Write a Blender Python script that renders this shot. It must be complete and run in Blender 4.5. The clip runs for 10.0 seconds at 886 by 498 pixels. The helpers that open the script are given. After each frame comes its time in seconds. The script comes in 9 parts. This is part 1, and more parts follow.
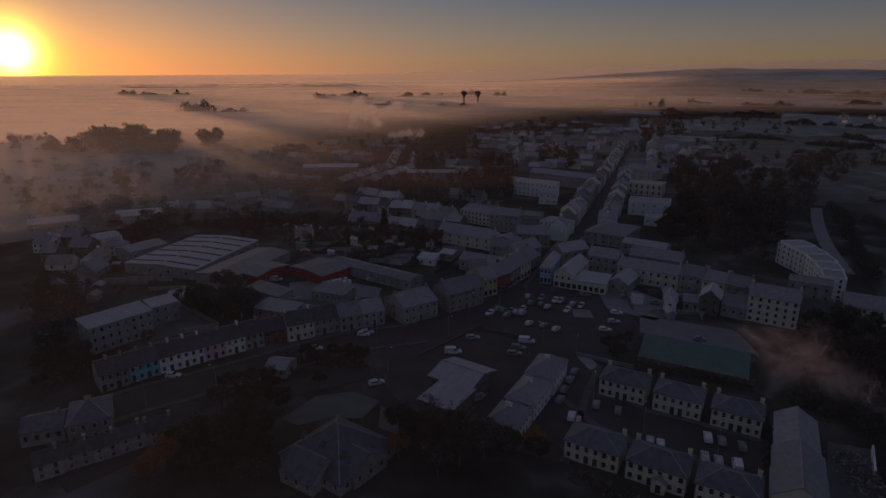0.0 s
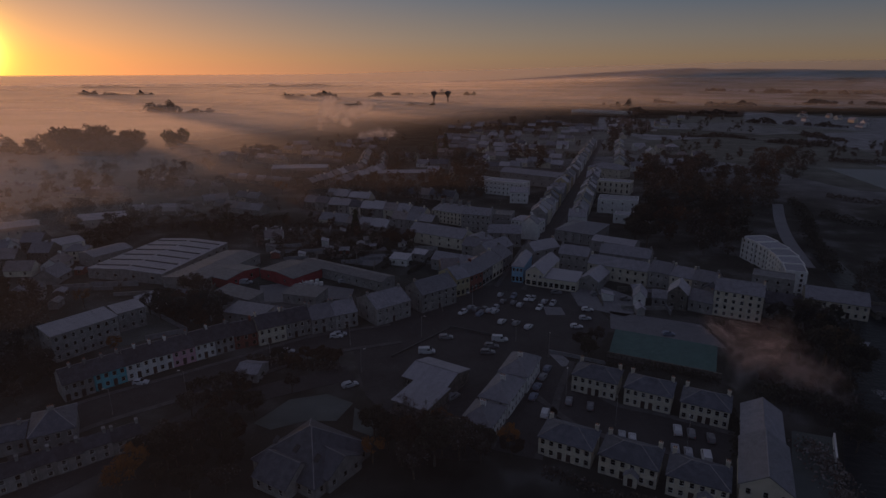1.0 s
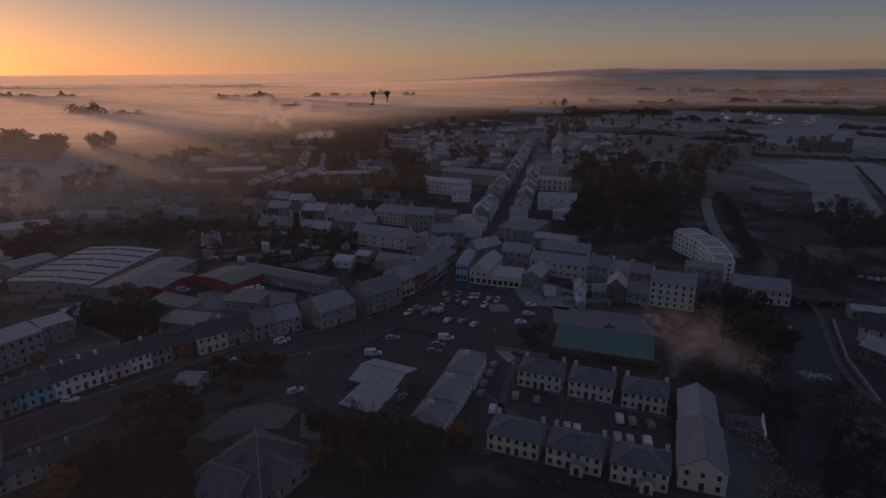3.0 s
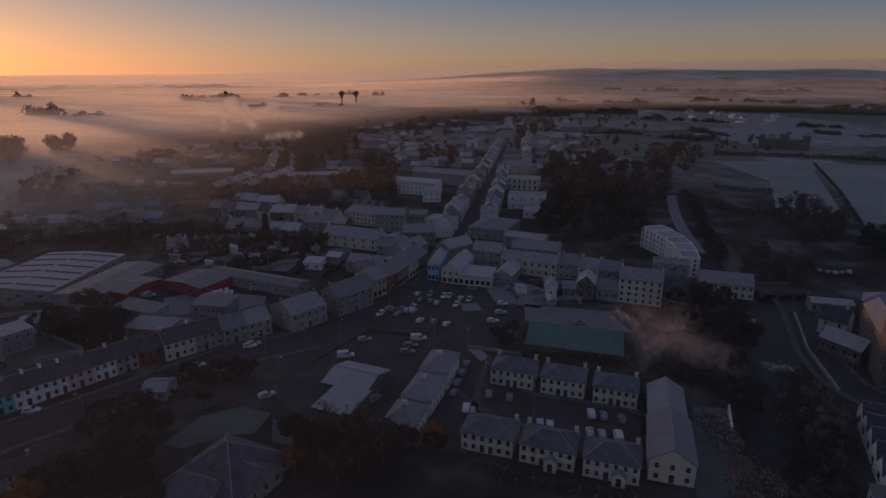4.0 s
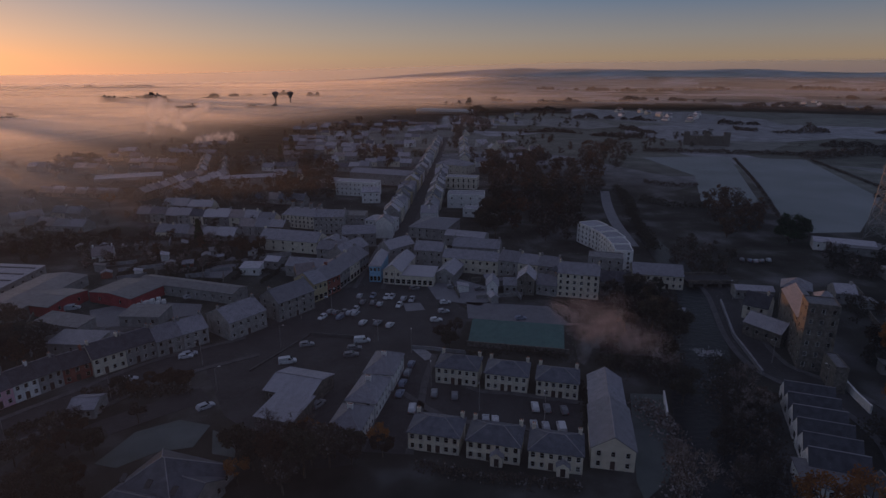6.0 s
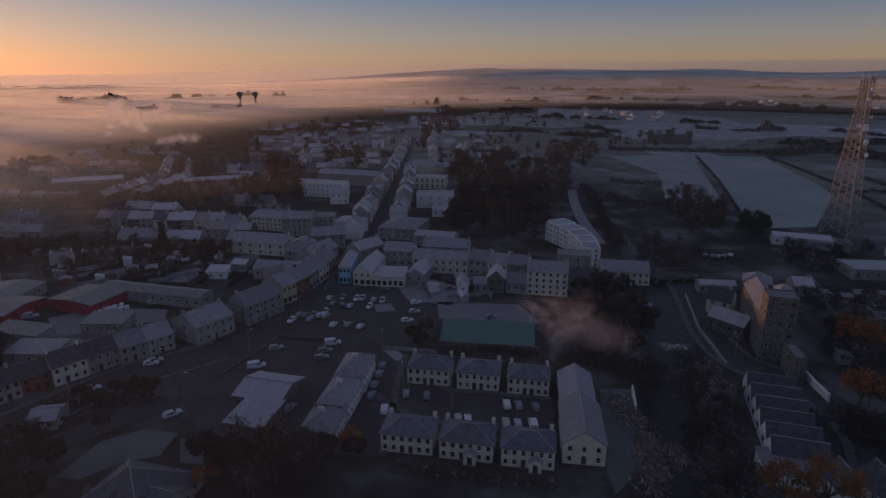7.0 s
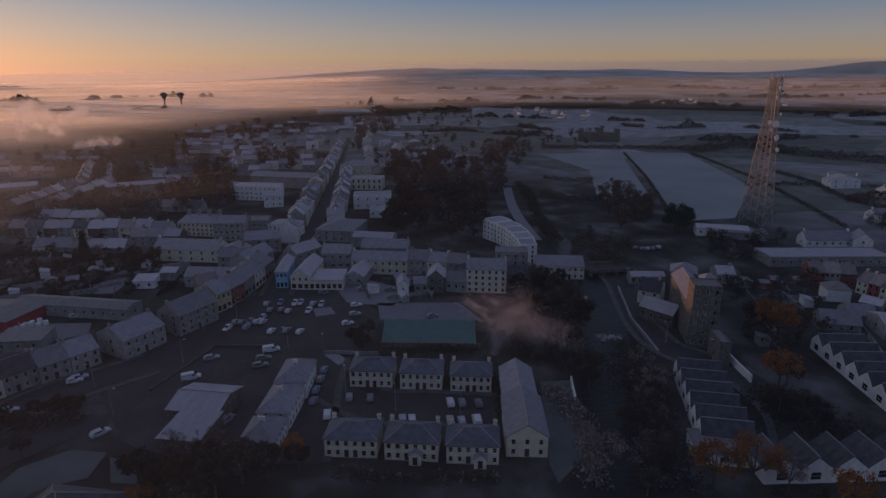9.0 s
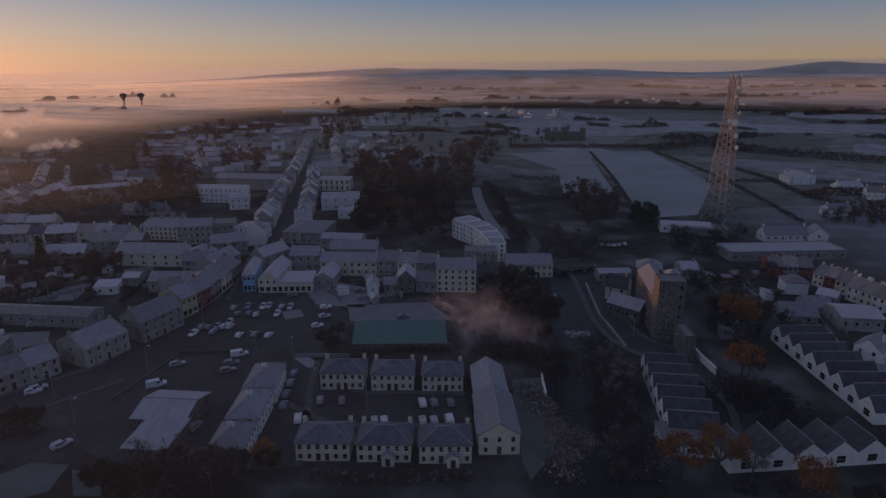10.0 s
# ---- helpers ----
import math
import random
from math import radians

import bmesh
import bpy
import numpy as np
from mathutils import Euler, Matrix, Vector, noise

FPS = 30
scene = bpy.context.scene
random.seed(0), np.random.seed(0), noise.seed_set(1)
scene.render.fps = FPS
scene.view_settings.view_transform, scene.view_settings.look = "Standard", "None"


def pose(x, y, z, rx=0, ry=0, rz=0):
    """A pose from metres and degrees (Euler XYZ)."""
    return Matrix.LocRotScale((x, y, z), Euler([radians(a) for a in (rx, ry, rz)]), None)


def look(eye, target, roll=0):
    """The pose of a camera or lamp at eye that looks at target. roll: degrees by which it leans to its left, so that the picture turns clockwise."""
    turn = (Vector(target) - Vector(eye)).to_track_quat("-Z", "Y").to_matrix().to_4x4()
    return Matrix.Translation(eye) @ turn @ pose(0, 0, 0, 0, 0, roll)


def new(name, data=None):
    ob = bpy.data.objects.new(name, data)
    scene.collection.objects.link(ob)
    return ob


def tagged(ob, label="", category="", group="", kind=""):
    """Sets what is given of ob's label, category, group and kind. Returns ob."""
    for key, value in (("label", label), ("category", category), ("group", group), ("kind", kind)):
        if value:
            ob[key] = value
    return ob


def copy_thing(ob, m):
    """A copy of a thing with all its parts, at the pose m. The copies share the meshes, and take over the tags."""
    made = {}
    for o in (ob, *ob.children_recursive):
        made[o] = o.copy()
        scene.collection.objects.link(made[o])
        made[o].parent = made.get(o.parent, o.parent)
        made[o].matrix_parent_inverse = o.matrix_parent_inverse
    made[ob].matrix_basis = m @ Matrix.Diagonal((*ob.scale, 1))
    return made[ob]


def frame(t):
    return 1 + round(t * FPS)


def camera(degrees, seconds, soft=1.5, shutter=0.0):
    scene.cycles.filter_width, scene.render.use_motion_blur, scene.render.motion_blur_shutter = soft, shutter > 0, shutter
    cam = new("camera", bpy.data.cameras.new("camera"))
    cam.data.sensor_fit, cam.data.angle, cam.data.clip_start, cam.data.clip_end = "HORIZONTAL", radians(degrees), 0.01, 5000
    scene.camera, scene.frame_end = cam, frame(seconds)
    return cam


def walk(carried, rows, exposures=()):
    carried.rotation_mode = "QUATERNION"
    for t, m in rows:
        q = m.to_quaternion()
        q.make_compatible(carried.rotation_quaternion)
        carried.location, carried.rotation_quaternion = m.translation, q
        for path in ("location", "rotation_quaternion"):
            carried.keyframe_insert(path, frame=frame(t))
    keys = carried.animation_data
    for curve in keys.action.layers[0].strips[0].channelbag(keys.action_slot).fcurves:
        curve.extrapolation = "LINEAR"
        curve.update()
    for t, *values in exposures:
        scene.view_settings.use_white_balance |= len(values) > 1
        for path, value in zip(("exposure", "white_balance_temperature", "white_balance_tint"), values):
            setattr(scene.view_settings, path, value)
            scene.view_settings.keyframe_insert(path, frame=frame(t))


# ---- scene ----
HEIGHT = 80.0  # metres of the hovering camera over the town
cam = camera(73.81, 10.0, soft=1.4)


def turning(t):
    """Yaw, pitch and roll in degrees of the slow pan to the right."""
    u = (t - 5) / 5
    yaw = -14.886 * u - 0.66 * u**2 + 0.047 * u**3 + 0.184 * u**4
    return yaw, -16.778 - 0.058 * u, -0.185


def stand(t):
    yaw, pitch, roll = turning(t)
    c = math.cos(radians(pitch))
    ahead = Vector((-math.sin(radians(yaw)) * c, math.cos(radians(yaw)) * c, math.sin(radians(pitch))))
    eye = Vector((0, 0, HEIGHT))
    return look(eye, eye + ahead * 100, roll)


walk(cam, [(n / 2, stand(n / 2)) for n in range(21)], [(0, -0.77, 5940, 13), (2.5, -0.37, 5810, 13), (5, -0.07, 5640, 13), (10, 0.27, 5480, 13)])

# ---- world and sun ----
SUN_AZ, SUN_EL = 49.1, 1.65  # degrees to the left of +y, and above the horizon
sun_way = Vector((-math.sin(radians(SUN_AZ)) * math.cos(radians(SUN_EL)), math.cos(radians(SUN_AZ)) * math.cos(radians(SUN_EL)), math.sin(radians(SUN_EL))))
world = bpy.data.worlds.new("dawn")
scene.world = world
world.use_nodes = True
wt = world.node_tree
wt.nodes.clear()
w_out = wt.nodes.new("ShaderNodeOutputWorld")
w_bg = wt.nodes.new("ShaderNodeBackground")
w_sky = wt.nodes.new("ShaderNodeTexSky")
w_sky.sky_type, w_sky.sun_disc = "NISHITA", False
w_sky.sun_elevation, w_sky.sun_rotation = radians(SUN_EL), radians(-SUN_AZ)
w_sky.altitude, w_sky.air_density, w_sky.dust_density, w_sky.ozone_density = 60, 1.0, 2.0, 1.5
w_bg.inputs["Strength"].default_value = 0.03
wt.links.new(w_sky.outputs[0], w_bg.inputs["Color"])


def w_math(op, a, b=None, c=None):
    n = wt.nodes.new("ShaderNodeMath")
    n.operation = op
    for k, v in enumerate((a, b, c)):
        if v is None:
            continue
        if isinstance(v, (int, float)):
            n.inputs[k].default_value = v
        else:
            wt.links.new(v, n.inputs[k])
    return n.outputs[0]


# light scattered many times over in the dawn sky: peach at the horizon, grey-blue above, warmer round the sun
w_co, w_sep, w_ramp, w_dot = (wt.nodes.new(s) for s in ("ShaderNodeTexCoord", "ShaderNodeSeparateXYZ", "ShaderNodeValToRGB", "ShaderNodeVectorMath"))
wt.links.new(w_co.outputs["Generated"], w_sep.inputs[0])
w_dot.operation = "DOT_PRODUCT"
w_dot.inputs[1].default_value = sun_way
wt.links.new(w_co.outputs["Generated"], w_dot.inputs[0])
up = w_math("MAXIMUM", w_sep.outputs["Z"], 0.0)
e = w_ramp.color_ramp.elements
e[0].position, e[0].color = 0.0, (*(0.28, 0.172, 0.105), 1)
e[1].position, e[1].color = 1.0, (*(0.12, 0.107, 0.158), 1)
e.new(0.02).color = (*(0.3, 0.205, 0.115), 1)
e.new(0.05).color = (*(0.235, 0.2, 0.16), 1)
e.new(0.105).color = (*(0.105, 0.138, 0.185), 1)
wt.links.new(up, w_ramp.inputs["Fac"])
w_soft = wt.nodes.new("ShaderNodeBackground")
wt.links.new(w_ramp.outputs["Color"], w_soft.inputs["Color"])
toward = w_math("MAXIMUM", w_dot.outputs["Value"], 0.0)
low = w_math("POWER", w_math("SUBTRACT", 1.0, w_math("MINIMUM", up, 1.0)), 20.0)
glows = [w_soft.outputs[0], w_bg.outputs[0]]
for power, gain, col, banded in ((2.5, 0.13, (1.0, 0.84, 0.55), False), (3.0, 0.3, (1.0, 0.28, 0.05), True), (14.0, 0.85, (1.0, 0.24, 0.0), True), (120.0, 0.9, (1.0, 0.35, 0.0), True), (700.0, 1.2, (1.0, 0.5, 0.0), False), (1800.0, 3.0, (1.0, 0.75, 0.05), False), (5000.0, 9.0, (1.0, 0.8, 0.3), False)):
    g = w_math("MULTIPLY", w_math("POWER", toward, power), gain)
    if banded:
        g = w_math("MULTIPLY", g, low)
    b = wt.nodes.new("ShaderNodeBackground")
    b.inputs["Color"].default_value = (*col, 1)
    wt.links.new(g, b.inputs["Strength"])
    glows.append(b.outputs[0])
total = glows[0]
for g in glows[1:]:
    s = wt.nodes.new("ShaderNodeAddShader")
    wt.links.new(total, s.inputs[0]), wt.links.new(g, s.inputs[1])
    total = s.outputs[0]
wt.links.new(total, w_out.inputs["Surface"])

sun = new("sun", bpy.data.lights.new("sun", "SUN"))
sun.data.energy, sun.data.angle, sun.data.color = 1.75, radians(1.6), (1.0, 0.41, 0.14)
sun.matrix_world = look((0, 0, 0), (sun_way.x * -1, sun_way.y * -1, -math.tan(radians(SUN_EL - 1.15))))


# ---- materials ----
def material(name):
    m = bpy.data.materials.new(name)
    m.use_nodes = True
    n = m.node_tree.nodes
    return m, n, m.node_tree.links, n["Principled BSDF"]


def surface(name, a, b, scale=3.0, rough=0.8, bump=0.15, fine=14.0, frost=0.0, frost_col=(0.5, 0.53, 0.6), metal=0.0, vary=0.12, world_space=False, spec=0.3, frost_scale=0.7):
    """A weathered surface: two colours mixed by coarse and fine noise, with relief, a light cover of frost, and a shift from object to object."""
    m, n, l, p = material(name)
    co = n.new("ShaderNodeTexCoord")
    src = co.outputs["Object"]
    if world_space:
        geo = n.new("ShaderNodeNewGeometry")
        src = geo.outputs["Position"]
    t1, t2 = n.new("ShaderNodeTexNoise"), n.new("ShaderNodeTexNoise")
    t1.inputs["Scale"].default_value, t1.inputs["Detail"].default_value = scale, 5
    t2.inputs["Scale"].default_value, t2.inputs["Detail"].default_value = fine, 3
    l.new(src, t1.inputs["Vector"]), l.new(src, t2.inputs["Vector"])
    add = n.new("ShaderNodeMath")
    add.operation = "MULTIPLY_ADD"
    add.inputs[1].default_value = 0.45
    l.new(t2.outputs["Fac"], add.inputs[0]), l.new(t1.outputs["Fac"], add.inputs[2])
    ramp = n.new("ShaderNodeValToRGB")
    ramp.color_ramp.elements[0].position, ramp.color_ramp.elements[1].position = 0.52, 0.95
    ramp.color_ramp.elements[0].color, ramp.color_ramp.elements[1].color = (*a, 1), (*b, 1)
    l.new(add.outputs[0], ramp.inputs["Fac"])
    col = ramp.outputs["Color"]
    if frost:
        t3 = n.new("ShaderNodeTexNoise")
        t3.inputs["Scale"].default_value, t3.inputs["Detail"].default_value = frost_scale, 6
        geo2 = n.new("ShaderNodeNewGeometry")
        l.new(geo2.outputs["Position"], t3.inputs["Vector"])
        r3 = n.new("ShaderNodeMapRange")
        r3.inputs["From Min"].default_value, r3.inputs["From Max"].default_value = 0.3, 0.7
        r3.inputs["To Min"].default_value, r3.inputs["To Max"].default_value = max(0, frost - 0.13), min(1, frost + 0.11)
        l.new(t3.outputs["Fac"], r3.inputs["Value"])
        mix = n.new("ShaderNodeMix")
        mix.data_type = "RGBA"
        mix.inputs["B"].default_value = (*frost_col, 1)
        l.new(r3.outputs["Result"], mix.inputs["Factor"]), l.new(col, mix.inputs["A"])
        col = mix.outputs["Result"]
    if vary:
        info, hsv, mr = n.new("ShaderNodeObjectInfo"), n.new("ShaderNodeHueSaturation"), n.new("ShaderNodeMapRange")
        mr.inputs["To Min"].default_value, mr.inputs["To Max"].default_value = 1 - vary, 1 + vary
        l.new(info.outputs["Random"], mr.inputs["Value"]), l.new(mr.outputs["Result"], hsv.inputs["Value"])
        l.new(col, hsv.inputs["Color"])
        col = hsv.outputs["Color"]
    l.new(col, p.inputs["Base Color"])
    if bump:
        bn = n.new("ShaderNodeBump")
        bn.inputs["Strength"].default_value, bn.inputs["Distance"].default_value = bump, 0.05
        l.new(add.outputs[0], bn.inputs["Height"]), l.new(bn.outputs["Normal"], p.inputs["Normal"])
    p.inputs["Roughness"].default_value, p.inputs["Metallic"].default_value = rough, metal
    p.inputs["Specular IOR Level"].default_value = spec
    return m


def slate_like(name, a, b, frost, frost_col=(0.4, 0.395, 0.435), course=0.25, run=0.35):
    """Roof covering in courses, with joints in the relief and frost on top."""
    m = surface(name, a, b, 0.8, 0.55, 0.1, 9, frost, frost_col, vary=0.2)
    n, l, p = m.node_tree.nodes, m.node_tree.links, m.node_tree.nodes["Principled BSDF"]
    co, br = n.new("ShaderNodeTexCoord"), n.new("ShaderNodeTexBrick")
    br.inputs["Scale"].default_value = 1.0
    br.inputs["Brick Width"].default_value, br.inputs["Row Height"].default_value, br.inputs["Mortar Size"].default_value = run, course, 0.012
    br.inputs["Color1"].default_value, br.inputs["Color2"].default_value = (0.75, 0.75, 0.75, 1), (1, 1, 1, 1)
    br.inputs["Mortar"].default_value = (0.3, 0.3, 0.3, 1)
    l.new(co.outputs["UV"], br.inputs["Vector"])
    base = p.inputs["Base Color"].links[0].from_socket
    mix = n.new("ShaderNodeMix")
    mix.data_type, mix.blend_type = "RGBA", "MULTIPLY"
    mix.inputs["Factor"].default_value = 0.55
    l.new(base, mix.inputs["A"]), l.new(br.outputs["Color"], mix.inputs["B"]), l.new(mix.outputs["Result"], p.inputs["Base Color"])
    return m


def plain(name, col, rough=0.5, metal=0.0, vary=0.0, emit=0.0):
    return surface(name, tuple(c * 0.85 for c in col), col, 2.0, rough, 0.05, 20, metal=metal, vary=vary)


M = {
    "asphalt": surface("asphalt", (0.02, 0.019, 0.02), (0.042, 0.041, 0.043), 0.12, 0.8, 0.2, 3.0, 0.05, (0.1, 0.1, 0.11), world_space=True, vary=0),
    "concrete": surface("concrete", (0.11, 0.11, 0.11), (0.19, 0.19, 0.19), 0.4, 0.85, 0.2, 5, 0.25, world_space=True, vary=0.1),
    "footpath": surface("footpath", (0.045, 0.045, 0.046), (0.085, 0.085, 0.086), 0.4, 0.85, 0.2, 5, 0.1, (0.18, 0.18, 0.2), world_space=True, vary=0.1),
    "frosted_yard": surface("frosted_yard", (0.06, 0.06, 0.065), (0.12, 0.12, 0.125), 0.15, 0.8, 0.2, 3, 0.45, (0.25, 0.26, 0.29), world_space=True, vary=0.1),
    "turf": surface("turf", (0.035, 0.09, 0.075), (0.05, 0.125, 0.105), 0.2, 0.9, 0.2, 6, 0.3, (0.16, 0.24, 0.24), world_space=True, vary=0),
    "lawn": surface("lawn", (0.02, 0.026, 0.018), (0.042, 0.05, 0.03), 0.1, 0.95, 0.3, 4, 0.34, (0.2, 0.235, 0.25), world_space=True, vary=0.1, frost_scale=0.12),
    "field": surface("field", (0.05, 0.07, 0.04), (0.08, 0.1, 0.05), 0.02, 0.95, 0.3, 1.5, 0.6, (0.29, 0.32, 0.35), world_space=True, vary=0.1, frost_scale=0.02),
    "slate": slate_like("slate", (0.06, 0.065, 0.085), (0.12, 0.125, 0.15), 0.45),
    "slate_bare": slate_like("slate_bare", (0.022, 0.025, 0.034), (0.045, 0.048, 0.062), 0.1, (0.2, 0.2, 0.24)),
    "slate_white": slate_like("slate_white", (0.1, 0.1, 0.12), (0.2, 0.2, 0.22), 0.75, (0.46, 0.45, 0.49)),
    "slate_dull": slate_like("slate_dull", (0.035, 0.042, 0.058), (0.068, 0.076, 0.098), 0.2, (0.27, 0.29, 0.35)),
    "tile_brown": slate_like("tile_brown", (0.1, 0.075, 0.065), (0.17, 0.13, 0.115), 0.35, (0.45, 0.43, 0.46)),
    "sheet": slate_like("sheet", (0.16, 0.16, 0.17), (0.26, 0.26, 0.28), 0.55, (0.34, 0.34, 0.39), 30, 1.0),
    "sheet_dark": slate_like("sheet_dark", (0.085, 0.083, 0.086), (0.14, 0.137, 0.14), 0.2, (0.34, 0.33, 0.36), 30, 1.0),
    "cream": surface("cream_render", (0.5, 0.465, 0.38), (0.66, 0.62, 0.52), 0.7, 0.9, 0.1, 10, vary=0.08),
    "white": surface("white_render", (0.58, 0.58, 0.575), (0.76, 0.76, 0.75), 0.7, 0.85, 0.1, 10, vary=0.08),
    "grey": surface("grey_render", (0.19, 0.185, 0.185), (0.32, 0.315, 0.31), 0.7, 0.9, 0.1, 10, vary=0.15),
    "yellow": surface("yellow_render", (0.36, 0.32, 0.2), (0.46, 0.41, 0.27), 0.7, 0.9, 0.1, 10, vary=0.05),
    "turquoise": surface("turquoise_render", (0.1, 0.42, 0.5), (0.16, 0.52, 0.6), 0.7, 0.85, 0.1, 10, vary=0.05),
    "blue": surface("blue_render", (0.2, 0.42, 0.62), (0.28, 0.52, 0.72), 0.7, 0.85, 0.1, 10, vary=0.05),
    "pink": surface("pink_render", (0.55, 0.33, 0.42), (0.68, 0.42, 0.5), 0.7, 0.85, 0.1, 10, vary=0.05),
    "red": surface("red_paint", (0.22, 0.02, 0.025), (0.32, 0.04, 0.045), 0.7, 0.6, 0.1, 10, vary=0.05),
    "brick": surface("red_brick", (0.16, 0.05, 0.04), (0.26, 0.09, 0.065), 1.2, 0.9, 0.3, 12, vary=0.1),
    "stone": surface("rubble_stone", (0.07, 0.064, 0.057), (0.19, 0.175, 0.155), 1.3, 0.95, 0.6, 6, vary=0.1),
    # darker than concrete, with the backlit look put into the colour
    "tower_concrete": surface("tower_concrete", (0.06, 0.06, 0.06), (0.11, 0.108, 0.105), 0.3, 0.9, 0.2, 3, vary=0.05),
    "dark_paint": plain("dark_paint", (0.03, 0.03, 0.035), 0.5),
    "trim": plain("white_trim", (0.7, 0.7, 0.7), 0.5),
    "door": plain("door_paint", (0.06, 0.035, 0.03), 0.45, vary=0.5),
    "terracotta": plain("terracotta", (0.35, 0.16, 0.09), 0.8),
    "steel": plain("galvanised_steel", (0.3, 0.295, 0.29), 0.6, 0.25),
    "dish_white": plain("dish_white", (0.75, 0.74, 0.72), 0.5),
    "rubber": plain("rubber", (0.02, 0.02, 0.02), 0.8),
    "bark": surface("bark", (0.05, 0.04, 0.03), (0.12, 0.1, 0.08), 3, 0.95, 0.5, 20, vary=0.1),
    "lamp_white": plain("lamp_glass", (0.75, 0.75, 0.72), 0.2),
    "lamp_red": plain("red_lens", (0.4, 0.02, 0.02), 0.25),
}


def glass_material():
    m, n, l, p = material("window_glass")
    p.inputs["Base Color"].default_value = (0.012, 0.013, 0.016, 1)
    p.inputs["Roughness"].default_value = 0.08
    t = n.new("ShaderNodeTexNoise")
    t.inputs["Scale"].default_value = 0.8
    b = n.new("ShaderNodeBump")
    b.inputs["Strength"].default_value = 0.03
    l.new(t.outputs["Fac"], b.inputs["Height"]), l.new(b.outputs["Normal"], p.inputs["Normal"])
    return m


M["glass"] = glass_material()


def leaf_material(name, a, b, frost=0.0, frost_col=(0.4, 0.4, 0.42)):
    """Leaves and twigs: colour differs from leaf to leaf and tree to tree; some light passes through."""
    m, n, l, p = material(name)
    geo, info = n.new("ShaderNodeNewGeometry"), n.new("ShaderNodeObjectInfo")
    tex = n.new("ShaderNodeTexNoise")
    tex.inputs["Scale"].default_value = 0.5
    l.new(geo.outputs["Position"], tex.inputs["Vector"])
    mm = n.new("ShaderNodeMath")
    mm.operation = "MULTIPLY_ADD"
    mm.inputs[1].default_value = 0.5
    l.new(geo.outputs["Random Per Island"], mm.inputs[0]), l.new(tex.outputs["Fac"], mm.inputs[2])
    ramp = n.new("ShaderNodeValToRGB")
    e = ramp.color_ramp.elements
    e[0].position, e[1].position = 0.35, 0.95
    e[0].color, e[1].color = (*a, 1), (*b, 1)
    if frost:
        x = e.new(1.0)
        e[1].position = 1.0 - frost
        x.color = (*frost_col, 1)
    l.new(mm.outputs[0], ramp.inputs["Fac"])
    hsv, mr = n.new("ShaderNodeHueSaturation"), n.new("ShaderNodeMapRange")
    mr.inputs["To Min"].default_value, mr.inputs["To Max"].default_value = 0.7, 1.25
    l.new(info.outputs["Random"], mr.inputs["Value"]), l.new(mr.outputs["Result"], hsv.inputs["Value"]), l.new(ramp.outputs["Color"], hsv.inputs["Color"])
    l.new(hsv.outputs["Color"], p.inputs["Base Color"])
    p.inputs["Roughness"].default_value = 0.85
    p.inputs["Specular IOR Level"].default_value = 0.15
    tr, ms = n.new("ShaderNodeBsdfTranslucent"), n.new("ShaderNodeMixShader")
    l.new(hsv.outputs["Color"], tr.inputs["Color"])
    ms.inputs[0].default_value = 0.3
    l.new(p.outputs[0], ms.inputs[1]), l.new(tr.outputs[0], ms.inputs[2]), l.new(ms.outputs[0], n["Material Output"].inputs["Surface"])
    return m


M["leaf_autumn"] = leaf_material("leaf_autumn", (0.04, 0.027, 0.018), (0.09, 0.058, 0.036))
M["leaf_orange"] = leaf_material("leaf_orange", (0.14, 0.065, 0.02), (0.27, 0.12, 0.03))
M["leaf_dark"] = leaf_material("leaf_dark", (0.026, 0.025, 0.019), (0.062, 0.057, 0.041))
M["leaf_green"] = leaf_material("leaf_green", (0.012, 0.025, 0.012), (0.035, 0.065, 0.025))
M["leaf_twig"] = leaf_material("twig_frosted", (0.05, 0.04, 0.035), (0.13, 0.1, 0.085), 0.3, (0.3, 0.28, 0.28))
M["leaf_brown"] = leaf_material("leaf_brown", (0.038, 0.032, 0.026), (0.085, 0.07, 0.056), 0.08, (0.16, 0.155, 0.155))


# ---- mesh helpers ----
def mesh_of(name, bm, mat):
    bmesh.ops.recalc_face_normals(bm, faces=bm.faces)
    me = bpy.data.meshes.new(name)
    bm.to_mesh(me)
    bm.free()
    for k in (mat if isinstance(mat, (list, tuple)) else [mat]):
        me.materials.append(M[k])
    return me


def part(name, bm, mat, parent=None, label="", m=None):
    """Links a bmesh (or a ready mesh) as one object under a thing or a part."""
    me = mesh_of(name, bm, mat) if isinstance(bm, bmesh.types.BMesh) else bm
    ob = new(name, me)
    if parent is not None:
        ob.parent = parent
    if m is not None:
        ob.matrix_basis = m
    if label:
        ob["label"] = label
    return ob


def box(bm, x0, x1, y0, y1, z0, z1, mi=0, m=None):
    vs = [bm.verts.new((x, y, z)) for z in (z0, z1) for x, y in ((x0, y0), (x1, y0), (x1, y1), (x0, y1))]
    fs = [bm.faces.new([vs[i] for i in q]) for q in ((3, 2, 1, 0), (4, 5, 6, 7), (0, 1, 5, 4), (1, 2, 6, 5), (2, 3, 7, 6), (3, 0, 4, 7))]
    for f in fs:
        f.material_index = mi
    if m is not None:
        bmesh.ops.transform(bm, matrix=m, verts=vs)
    return vs


